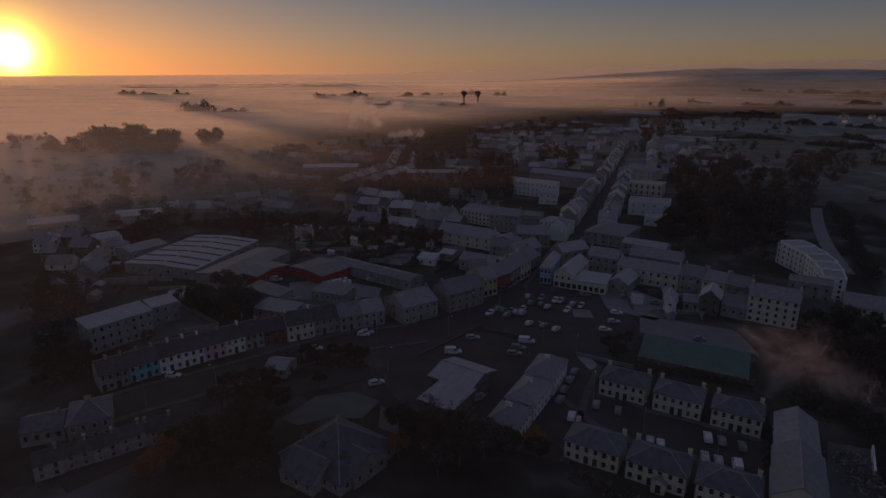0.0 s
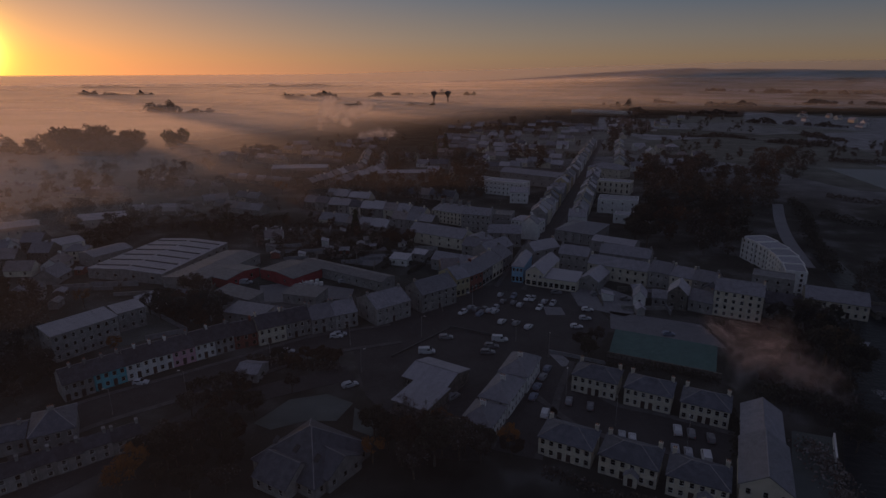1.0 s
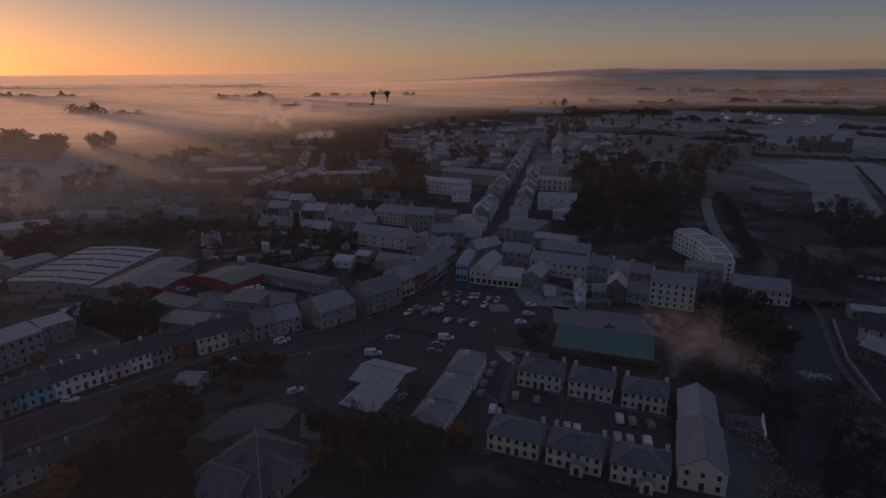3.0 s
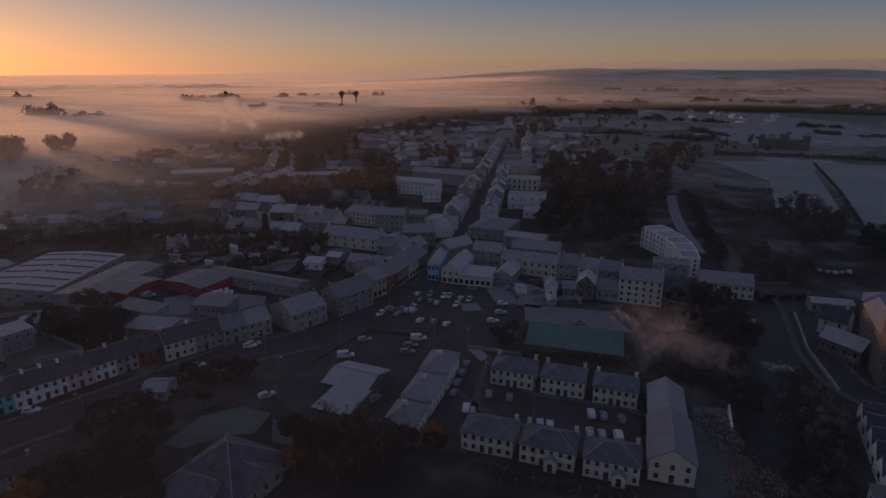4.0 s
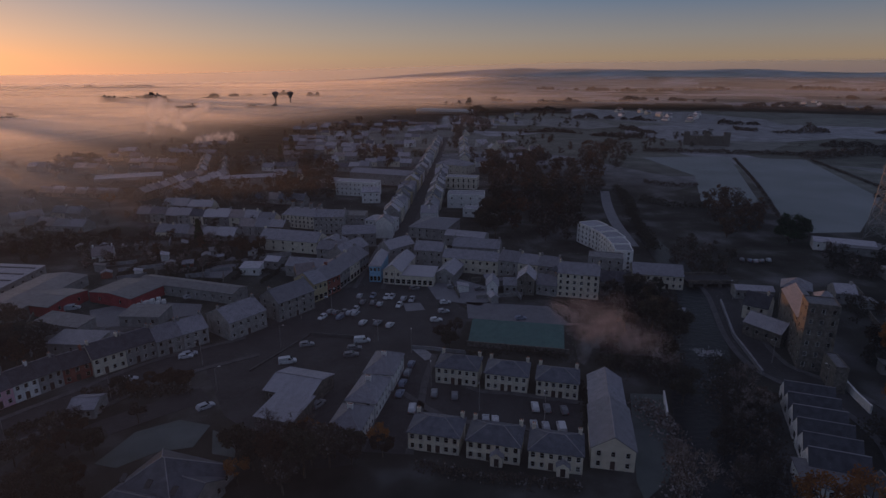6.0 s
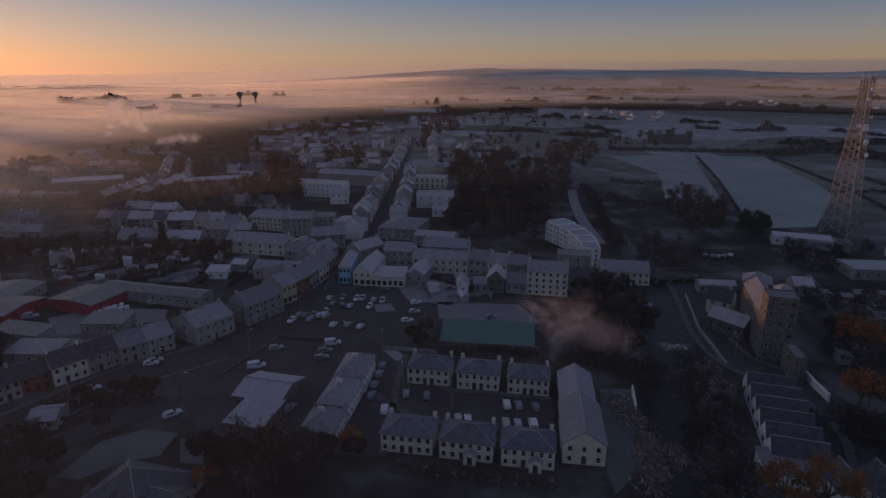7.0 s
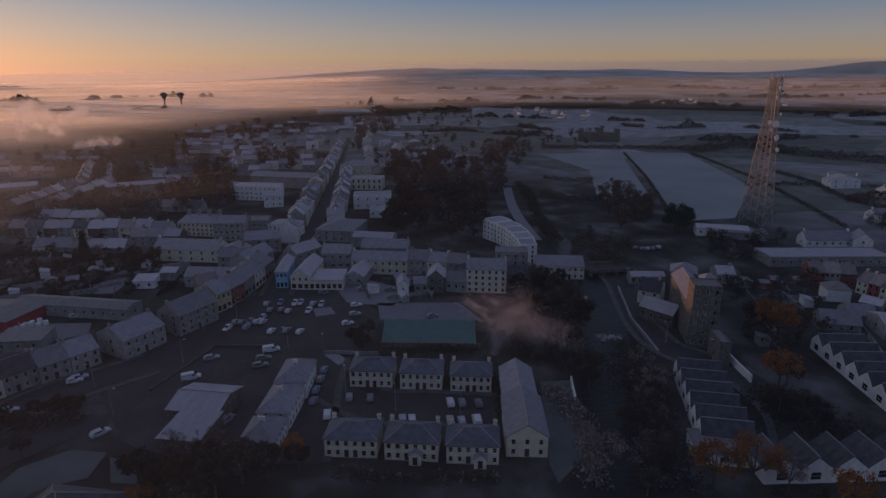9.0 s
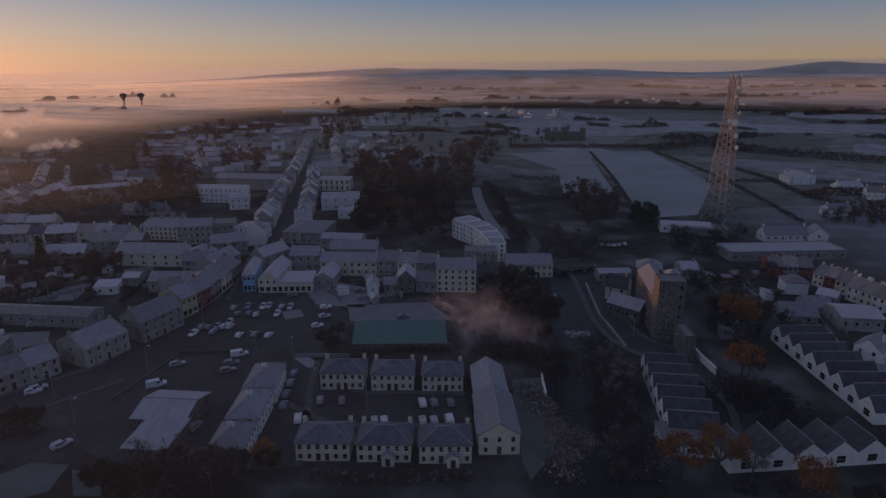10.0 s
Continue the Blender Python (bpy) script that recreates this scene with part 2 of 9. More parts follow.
def tube(bm, p, q, r0, r1, n=6, mi=0):
    """A tapered bar from p to q."""
    p, q = Vector(p), Vector(q)
    d = (q - p).normalized()
    u = d.orthogonal().normalized()
    v = d.cross(u)
    rings = []
    for c, r in ((p, r0), (q, r1)):
        rings.append([bm.verts.new(c + u * (r * math.cos(6.28319 * k / n)) + v * (r * math.sin(6.28319 * k / n))) for k in range(n)])
    for k in range(n):
        bm.faces.new((rings[0][k], rings[0][(k + 1) % n], rings[1][(k + 1) % n], rings[1][k])).material_index = mi
    bm.faces.new(rings[0][::-1]).material_index = mi
    bm.faces.new(rings[1]).material_index = mi


def sheet(bm, pts, z0, z1):
    """A slab with the given outline."""
    lo, hi = [bm.verts.new((x, y, z0)) for x, y in pts], [bm.verts.new((x, y, z1)) for x, y in pts]
    bm.faces.new(hi), bm.faces.new(lo[::-1])
    n = len(pts)
    for k in range(n):
        bm.faces.new((lo[k], lo[(k + 1) % n], hi[(k + 1) % n], hi[k]))


# ---- ground ----
def land(x, y, rough=True):
    """Height of the land: level round the town, rising to low hills at the skyline, with gentle swells where rough."""
    r = math.hypot(x, y)
    az = math.degrees(math.atan2(x, y))
    z = 0.0
    if r > 700 and rough:
        k = min(1, (r - 700) / 900)
        z += k * (3.0 * noise.noise((x * 0.0016, y * 0.0016, 2.0)))
    if r > 2300:
        east = min(1, max(0, (az + 14) / 24)) if az > -120 else 1
        z += 58 * ((r - 2300) / 2600) ** 1.6 * east * east * (3 - 2 * east)
    if r > 4300:
        hill = 0.0
        for c, w, h in HILLS:
            hill += h * math.exp(-(((az - c) / w) ** 2))
        hill *= 1 + 0.25 * noise.noise((az * 0.35, 0, 3)) + 0.1 * noise.noise((az * 1.3, 0, 5))
        z += hill * min(1, (r - 4300) / 350) ** 1.3
    return z


HILLS = ((12, 13, 38), (29.5, 4.5, 24), (47.5, 5, 64), (60, 9, 40), (90, 20, 45), (-95, 22, 20), (140, 50, 30), (-140, 50, 30))


def ground_material():
    """Open country: frosted pasture and plough in a patchwork, darker earth and gardens in the town."""
    m, n, l, p = material("countryside")
    geo = n.new("ShaderNodeNewGeometry")
    vor = n.new("ShaderNodeTexVoronoi")
    vor.inputs["Scale"].default_value = 0.0055
    warp = n.new("ShaderNodeTexNoise")
    warp.inputs["Scale"].default_value = 0.004
    mul = n.new("ShaderNodeVectorMath")
    mul.operation = "MULTIPLY_ADD"
    mul.inputs[1].default_value = (120, 120, 0)
    l.new(geo.outputs["Position"], warp.inputs["Vector"]), l.new(warp.outputs["Color"], mul.inputs[0]), l.new(geo.outputs["Position"], mul.inputs[2])
    l.new(mul.outputs[0], vor.inputs["Vector"])
    sep = n.new("ShaderNodeSeparateColor")
    l.new(vor.outputs["Color"], sep.inputs[0])
    ramp = n.new("ShaderNodeValToRGB")
    e = ramp.color_ramp.elements
    e[0].color, e[1].color = (0.08, 0.085, 0.07, 1), (0.29, 0.3, 0.32, 1)
    e.new(0.3).color = (0.16, 0.17, 0.15, 1)
    e.new(0.65).color = (0.225, 0.235, 0.245, 1)
    l.new(sep.outputs[0], ramp.inputs["Fac"])
    t1 = n.new("ShaderNodeTexNoise")
    t1.inputs["Scale"].default_value, t1.inputs["Detail"].default_value = 0.06, 8
    l.new(geo.outputs["Position"], t1.inputs["Vector"])
    r1 = n.new("ShaderNodeMapRange")
    r1.inputs["From Min"].default_value, r1.inputs["From Max"].default_value, r1.inputs["To Min"].default_value, r1.inputs["To Max"].default_value = 0.3, 0.7, 0.65, 1.25
    l.new(t1.outputs["Fac"], r1.inputs["Value"])
    mixv = n.new("ShaderNodeMix")
    mixv.data_type, mixv.blend_type = "RGBA", "MULTIPLY"
    mixv.inputs["Factor"].default_value = 1
    l.new(ramp.outputs["Color"], mixv.inputs["A"]), l.new(r1.outputs["Result"], mixv.inputs["B"])
    # gardens, yards and rough grass of the town
    t2 = n.new("ShaderNodeTexNoise")
    t2.inputs["Scale"].default_value, t2.inputs["Detail"].default_value = 0.045, 7
    l.new(geo.outputs["Position"], t2.inputs["Vector"])
    r2 = n.new("ShaderNodeValToRGB")
    f = r2.color_ramp.elements
    f[0].position, f[1].position = 0.35, 0.72
    f[0].color, f[1].color = (0.02, 0.019, 0.016, 1), (0.13, 0.13, 0.135, 1)
    f.new(0.52).color = (0.042, 0.042, 0.036, 1)
    l.new(t2.outputs["Fac"], r2.inputs["Fac"])
    dist, rd = n.new("ShaderNodeVectorMath"), n.new("ShaderNodeMapRange")
    dist.operation = "DISTANCE"
    dist.inputs[1].default_value = (-40, 230, 0)
    rd.inputs["From Min"].default_value, rd.inputs["From Max"].default_value = 250, 400
    l.new(geo.outputs["Position"], dist.inputs[0]), l.new(dist.outputs["Value"], rd.inputs["Value"])
    mixt = n.new("ShaderNodeMix")
    mixt.data_type = "RGBA"
    l.new(rd.outputs["Result"], mixt.inputs["Factor"]), l.new(r2.outputs["Color"], mixt.inputs["A"]), l.new(mixv.outputs["Result"], mixt.inputs["B"])
    l.new(mixt.outputs["Result"], p.inputs["Base Color"])
    bump = n.new("ShaderNodeBump")
    bump.inputs["Strength"].default_value, bump.inputs["Distance"].default_value = 0.5, 0.4
    l.new(t1.outputs["Fac"], bump.inputs["Height"]), l.new(bump.outputs["Normal"], p.inputs["Normal"])
    p.inputs["Roughness"].default_value, p.inputs["Specular IOR Level"].default_value = 0.95, 0.1
    return m


M["countryside"] = ground_material()


def build_ground():
    bm = bmesh.new()
    radii = [0, 60, 120, 200, 300, 420, 560, 720, 900, 1100, 1300, 1550, 1800, 2050, 2300, 2600, 2900, 3200, 3500, 3800, 4050, 4300, 4400, 4500, 4600, 4700, 4800, 4900]
    n = 240
    centre = bm.verts.new((0, 0, 0))
    last = None
    for r in radii[1:]:
        ring = []
        for k in range(n):
            a = 2 * math.pi * k / n
            x, y = r * math.sin(a), r * math.cos(a)
            ring.append(bm.verts.new((x, y, land(x, y))))
        for k in range(n):
            if last is None:
                bm.faces.new((centre, ring[(k + 1) % n], ring[k]))
            else:
                bm.faces.new((last[k], last[(k + 1) % n], ring[(k + 1) % n], ring[k]))
        last = ring
    for f in bm.faces:
        f.smooth = True
    ob = part("ground", bm, "countryside")
    tagged(ob, "frosted fields and town gardens reaching low hills at the skyline", "ground", kind="structure")


build_ground()


def patch(name, label, cat, mat, pts, z=0.05, base=-0.3):
    bm = bmesh.new()
    sheet(bm, pts, base, z)
    return tagged(part(name, bm, mat), label, cat, kind="structure")


def ribbon(name, label, cat, mat, pts, width, z=0.05, off=0.0):
    """A road or river of even width along a line, smoothed."""
    line = smooth_line(pts)
    bm = bmesh.new()
    left, right = [], []
    for k, p in enumerate(line):
        d = (line[min(k + 1, len(line) - 1)] - line[max(k - 1, 0)]).normalized()
        w = width[0] + (width[1] - width[0]) * k / (len(line) - 1) if isinstance(width, tuple) else width
        s = Vector((-d.y, d.x)) * w / 2
        p = p + Vector((-d.y, d.x)) * off
        left.append(p + s), right.append(p - s)
    rows = [[bm.verts.new((q.x, q.y, zz)) for q, zz in ((a, -0.3), (a, z), (b, z), (b, -0.3))] for a, b in zip(left, right)]
    for r, s in zip(rows, rows[1:]):
        for k in range(3):
            bm.faces.new((r[k], r[k + 1], s[k + 1], s[k]))
    return tagged(part(name, bm, mat), label, cat, kind="structure")


def smooth_line(pts, steps=6):
    p = [Vector(q) for q in pts]
    p = [p[0] * 2 - p[1]] + p + [p[-1] * 2 - p[-2]]
    out = []
    for a, b, c, d in zip(p, p[1:], p[2:], p[3:]):
        for k in range(steps):
            t = k / steps
            out.append(0.5 * (2 * b + (c - a) * t + (2 * a - 5 * b + 4 * c - d) * t * t + (3 * b - a - 3 * c + d) * t**3))
    out.append(p[-2])
    return out


# ---- houses ----
def facade(bm, p, u, length, height, holes, depth=0.16):
    """A wall from p along u with real openings, each with reveals that run inwards."""
    p, u = Vector(p), Vector(u)
    inward = Vector((-u.y, u.x, 0))
    xs = sorted({0, length, *[v for h in holes for v in h[:2]]})
    zs = sorted({0, height, *[v for h in holes for v in h[2:]]})
    at = lambda a, z, d=0.0: bm.verts.new(p + u * a + Vector((0, 0, z)) + inward * d)
    for a, b in zip(xs, xs[1:]):
        for c, d in zip(zs, zs[1:]):
            mx, mz = (a + b) / 2, (c + d) / 2
            if not any(h[0] < mx < h[1] and h[2] < mz < h[3] for h in holes):
                bm.faces.new((at(a, c), at(b, c), at(b, d), at(a, d)))
    for a, b, c, d in holes:
        for (a0, c0), (a1, c1) in (((a, c), (b, c)), ((b, c), (b, d)), ((b, d), (a, d)), ((a, d), (a, c))):
            bm.faces.new((at(a0, c0), at(a1, c1), at(a1, c1, depth), at(a0, c0, depth)))


CACHE, FOOT = {}, []


def window_meshes(w, h, simple):
    key = ("win", round(w, 2), round(h, 2), simple)
    if key not in CACHE:
        bm, e = bmesh.new(), 0.08
        xs, zs = [0, e, w - e, w], [0, e * 1.3, h * 0.5 - 0.03, h * 0.5 + 0.03, h - e, h]
        pts = [[bm.verts.new((x, -0.03, z)) for z in zs] for x in xs]
        for ix in range(3):
            for iz in range(5):
                glass = ix == 1 and iz in (1, 3)
                if simple or not glass:
                    f = bm.faces.new((pts[ix][iz], pts[ix + 1][iz], pts[ix + 1][iz + 1], pts[ix][iz + 1]))
                    f.material_index = 1 if glass else 0
        bmesh.ops.solidify(bm, geom=list(bm.faces), thickness=0.07)
        if simple:
            CACHE[key] = (mesh_of("window", bm, ["trim", "glass"]), None)
        else:
            bm2 = bmesh.new()
            box(bm2, e * 0.8, w - e * 0.8, 0.0, 0.025, e, h - e * 0.8)
            CACHE[key] = (mesh_of("window", bm, "trim"), mesh_of("pane", bm2, "glass"))
    return CACHE[key]


def door_mesh(w, h, mat):
    key = ("door", round(w, 2), round(h, 2), mat)
    if key not in CACHE:
        bm = bmesh.new()
        box(bm, 0, w, 0, 0.06, 0, h)
        for z0, z1 in ((0.12, h * 0.45), (h * 0.52, h - 0.12)):
            box(bm, 0.1, w - 0.1, -0.02, 0, z0, z1)
        CACHE[key] = mesh_of("door", bm, mat)
    return CACHE[key]


def roof_mesh(L, D, rise, kind, over, mat, thick=0.16):
    """A roof slab over a rectangle, its underside at height 0 on the walls' top; UVs run in metres along and up each slope."""
    bm = bmesh.new()
    x, y = L / 2 + over, D / 2 + over
    pitch_y, pitch_x = rise / (D / 2), rise / (L / 2)
    if kind in ("gable", "hip"):
        lo = -over * pitch_y
    elif kind in ("gy", "hipy"):
        lo = -over * pitch_x
    else:
        lo = 0.0
    V = lambda *q: bm.verts.new(q)
    if kind == "gable":
        x = L / 2 + over * 0.4
        a, b, c, d, e, f = V(-x, -y, lo), V(x, -y, lo), V(x, 0, rise), V(-x, 0, rise), V(x, y, lo), V(-x, y, lo)
        bm.faces.new((a, b, c, d)), bm.faces.new((d, c, e, f))
    elif kind == "gy":
        y = D / 2 + over * 0.4
        a, b, c, d, e, f = V(-x, -y, lo), V(0, -y, rise), V(0, y, rise), V(-x, y, lo), V(x, -y, lo), V(x, y, lo)
        bm.faces.new((a, b, c, d)), bm.faces.new((b, e, f, c))
    elif kind in ("hip", "hipy"):
        if kind == "hip":
            k = max(0.3, x - y)
            r0, r1 = V(-k, 0, rise), V(k, 0, rise)
        else:
            k = max(0.3, y - x)
            r0, r1 = V(0, -k, rise), V(0, k, rise)
        a, b, c, d = V(-x, -y, lo), V(x, -y, lo), V(x, y, lo), V(-x, y, lo)
        if kind == "hip":
            bm.faces.new((a, b, r1, r0)), bm.faces.new((c, d, r0, r1)), bm.faces.new((b, c, r1)), bm.faces.new((d, a, r0))
        else:
            bm.faces.new((b, c, r1, r0)), bm.faces.new((d, a, r0, r1)), bm.faces.new((a, b, r0)), bm.faces.new((c, d, r1))
    elif kind == "mono":
        a, b, c, d = V(-x, -y, 0), V(x, -y, 0), V(x, y, rise), V(-x, y, rise)
        bm.faces.new((a, b, c, d))
    else:
        a, b, c, d = V(-x, -y, 0), V(x, -y, 0), V(x, y, 0.02), V(-x, y, 0.02)
        bm.faces.new((a, b, c, d))
    bmesh.ops.recalc_face_normals(bm, faces=bm.faces)
    bm.normal_update()
    for f in bm.faces:
        if f.normal.z < 0:
            f.normal_flip()
    uv = bm.loops.layers.uv.new("UVMap")
    for f in bm.faces:
        n = f.normal
        across = Vector((-n.y, n.x, 0))
        across = across.normalized() if across.length > 0.01 else Vector((1, 0, 0))
        up = n.cross(across)
        for lp in f.loops:
            lp[uv].uv = (lp.vert.co.dot(across), lp.vert.co.dot(up))
    top = list(bm.faces)
    r = bmesh.ops.solidify(bm, geom=top, thickness=-thick)
    for f in bm.faces:
        f.material_index = 0
    me = bpy.data.meshes.new("roof")
    bm.to_mesh(me)
    bm.free()
    me.materials.append(M[mat])
    return me


def chimney(parent, x, y, z0, z1, w=0.9, d=0.55, mat="grey", pots=2):
    bm = bmesh.new()
    box(bm, -w / 2, w / 2, -d / 2, d / 2, z0, z1 - 0.2)
    box(bm, -w / 2 - 0.06, w / 2 + 0.06, -d / 2 - 0.06, d / 2 + 0.06, z1 - 0.2, z1)
    c = part("chimney", bm, mat, parent, m=pose(x, y, 0))
    for k in range(pots):
        bm = bmesh.new()
        px = (k - (pots - 1) / 2) * w / max(1, pots)
        tube(bm, (px, 0, z1), (px, 0, z1 + 0.4), 0.13, 0.1, 6)
        part("chimney_pot", bm, "terracotta", c)


def house(name, label, x, y, rot, L, D, eave, rise, roof="gable", wall="cream", tile="slate", floors=2, bays=4, doors=(), ends=1, back=0, stacks="ends", win=(0.95, 1.25), over=0.3, simple=False, group="", cat="house", trimcol="trim", z=0.0, shop=0, lights=0):
    """A building with its front to local -y: walls with real openings, windows, doors, roof and chimneys."""
    simple = simple or math.hypot(x, y) > 215
    if roof == "gable" and 1.7 < rise < 2.8 and D < 13:
        rise *= 1.3
    h = new(name)
    h.matrix_basis = pose(x, y, z, 0, 0, rot)
    tagged(h, label, cat, group)
    FOOT.append((x, y, max(L, D) / 2))
    bm = bmesh.new()
    fh = eave / floors
    ww, wh = min(win[0], L / max(bays, 1) * 0.6), min(win[1], fh * 0.58)
    glazing = []

    def opening(side_len, count, with_doors, shop_here=0):
        holes = []
        for f in range(floors):
            for b in range(count):
                cx = side_len * (b + 0.5) / count
                if f == 0 and with_doors and b in doors:
                    dw = min(1.0, side_len / count * 0.6)
                    holes.append((cx - dw / 2, cx + dw / 2, 0.02, min(2.1, fh * 0.85), "door"))
                elif f == 0 and shop_here:
                    sw = side_len / count * 0.72
                    holes.append((cx - sw / 2, cx + sw / 2, 0.5, min(2.4, fh * 0.85), "window"))
                else:
                    z0 = f * fh + (fh - wh) * 0.55
                    holes.append((cx - ww / 2, cx + ww / 2, z0, z0 + wh, "window"))
        return holes

    sides = [((-L / 2, -D / 2, 0), (1, 0, 0), L, opening(L, bays, True, shop)), ((L / 2, -D / 2, 0), (0, 1, 0), D, opening(D, ends, False) if ends else []),
             ((L / 2, D / 2, 0), (-1, 0, 0), L, opening(L, back, False) if back else []), ((-L / 2, D / 2, 0), (0, -1, 0), D, opening(D, ends, False) if ends else [])]
    for p, u, length, holes in sides:
        facade(bm, p, u, length, eave, [q[:4] for q in holes])
        for q in holes:
            glazing.append((Vector(p), Vector(u), q))
    if roof == "gable":
        for sx in (-1, 1):
            bm.faces.new([bm.verts.new(v) for v in ((sx * L / 2, -D / 2, eave), (sx * L / 2, D / 2, eave), (sx * L / 2, 0, eave + rise - 0.02))])
    elif roof == "gy":
        for sy in (-1, 1):
            bm.faces.new([bm.verts.new(v) for v in ((-L / 2, sy * D / 2, eave), (L / 2, sy * D / 2, eave), (0, sy * D / 2, eave + rise - 0.02))])
    elif roof == "mono":
        bm.faces.new([bm.verts.new(v) for v in ((-L / 2, D / 2, eave), (L / 2, D / 2, eave), (L / 2, D / 2, eave + rise), (-L / 2, D / 2, eave + rise))])
        for sx in (-1, 1):
            bm.faces.new([bm.verts.new(v) for v in ((sx * L / 2, -D / 2, eave), (sx * L / 2, D / 2, eave), (sx * L / 2, D / 2, eave + rise))])
    elif roof == "flat":
        for x0, x1, y0, y1 in ((-L / 2, L / 2, -D / 2, -D / 2 + 0.3), (-L / 2, L / 2, D / 2 - 0.3, D / 2), (-L / 2, -L / 2 + 0.3, -D / 2 + 0.3, D / 2 - 0.3), (L / 2 - 0.3, L / 2, -D / 2 + 0.3, D / 2 - 0.3)):
            box(bm, x0, x1, y0, y1, eave + 0.003, eave + 0.5)
    part("wall", bm, wall, h)
    part("roof", roof_mesh(L, D, rise, roof, over if roof != "flat" else -0.32, tile), tile, h, m=pose(0, 0, eave + (0.1 if roof == "flat" else 0.01)))
    if not simple and roof in ("gable", "hip", "hipy", "gy"):
        bm = bmesh.new()
        zr, xe, ye = eave + rise + 0.2, L / 2 + over * 0.5, D / 2 + over * 0.5
        if roof == "gable":
            tube(bm, (-xe, 0, zr), (xe, 0, zr), 0.12, 0.12, 6)
        elif roof == "gy":
            tube(bm, (0, -ye, zr), (0, ye, zr), 0.12, 0.12, 6)
        else:
            kx, ky = (max(0.3, L / 2 - D / 2), 0) if roof == "hip" else (0, max(0.3, D / 2 - L / 2))
            r0, r1 = Vector((-kx, -ky, zr)), Vector((kx, ky, zr))
            tube(bm, r0, r1, 0.12, 0.12, 6)
            for sx, sy in ((-1, -1), (1, -1), (1, 1), (-1, 1)):
                end = r0 if (sx if roof == "hip" else sy) < 0 else r1
                tube(bm, end, (sx * xe, sy * ye, eave + 0.14), 0.1, 0.1, 6)
        part("ridge_tiles", bm, "slate_white", h, "pale frosted ridge tiles")
    for p, u, q in glazing:
        a0, a1, z0, z1, what = q
        m = Matrix.Translation(p + u * a0 + Vector((-u.y, u.x, 0)) * 0.1 + Vector((0, 0, z0))) @ Matrix.Rotation(math.atan2(u.y, u.x), 4, "Z")
        if what == "door":
            part("door", door_mesh(a1 - a0, z1 - z0, "door"), "door", h, m=m)
        else:
            fr, pane = window_meshes(a1 - a0, z1 - z0, simple)
            w = part("window", fr, "trim", h, m=m)
            if pane:
                part("pane", pane, "glass", w)
    top = eave + rise
    pots = 0 if simple else 1
    brickwork = wall if wall in ("cream", "white", "grey", "stone", "brick") else "grey"
    if stacks == "ends":
        chimney(h, -L / 2 + 0.5, 0, top - 1.0, top + 1.0, 0.55, 1.0, brickwork, pots), chimney(h, L / 2 - 0.5, 0, top - 1.0, top + 1.0, 0.55, 1.0, brickwork, pots)
    elif stacks == "one":
        chimney(h, L * 0.32, 0, top - 1.0, top + 1.0, 0.6, 1.1, brickwork, 2 * pots)
    elif stacks == "mid":
        chimney(h, 0, 0.0, top - 0.8, top + 1.0, 1.3, 0.6, brickwork, 3 * pots)
    elif stacks == "back":
        for sx in (-1, 1):
            chimney(h, sx * (L / 2 - 0.6), D / 2 - 0.5, eave - 0.6, top - 0.2, 0.8, 0.7, brickwork, 2)
    for k in range(lights):
        bm = bmesh.new()
        s = rise / (D / 2) if roof in ("gable", "hip") else rise / (L / 2)
        box(bm, -0.6, 0.6, -0.85, 0.85, 0.02, 0.1)
        if roof == "gy":
            yy = -D / 2 + D * (k + 0.8) / (lights + 0.6)
            m = pose(-L / 4, yy, top - rise * 0.5 + 0.2) @ Matrix.Rotation(-math.atan(s), 4, "Y") @ Matrix.Rotation(math.pi / 2, 4, "Z")
        else:
            xx = -L / 2 + L * (k + 0.5) / lights
            m = pose(xx, -D / 4, top - rise * 0.5 + 0.2) @ Matrix.Rotation(math.atan(s), 4, "X")
        part("rooflight", bm, "glass", h, m=m)
    return h


def porch(h, x, front, eave, width=2.6, deep=1.6):
    """A small gabled porch on the front wall of a house, with its own roof and doorway."""
    bm = bmesh.new()
    facade(bm, (x - width / 2, front - deep, 0), (1, 0, 0), width, eave, [(width * 0.3, width * 0.7, 0.02, 2.0)], 0.12)
    facade(bm, (x + width / 2, front - deep, 0), (0, 1, 0), deep, eave, [])
    facade(bm, (x - width / 2, front, 0), (0, -1, 0), deep, eave, [])
    bm.faces.new([bm.verts.new(v) for v in ((x - width / 2, front - deep, eave), (x + width / 2, front - deep, eave), (x, front - deep, eave + 0.9))])
    p = part("porch", bm, "cream", h, "gabled entrance porch")
    part("porch_roof", roof_mesh(width, deep, 0.95, "gy", 0.15, "slate", 0.1), "slate", p, m=pose(x, front - deep / 2, eave))
    part("porch_door", door_mesh(width * 0.4, 1.98, "door"), "door", p, m=pose(x - width * 0.2, front - deep + 0.08, 0.02))


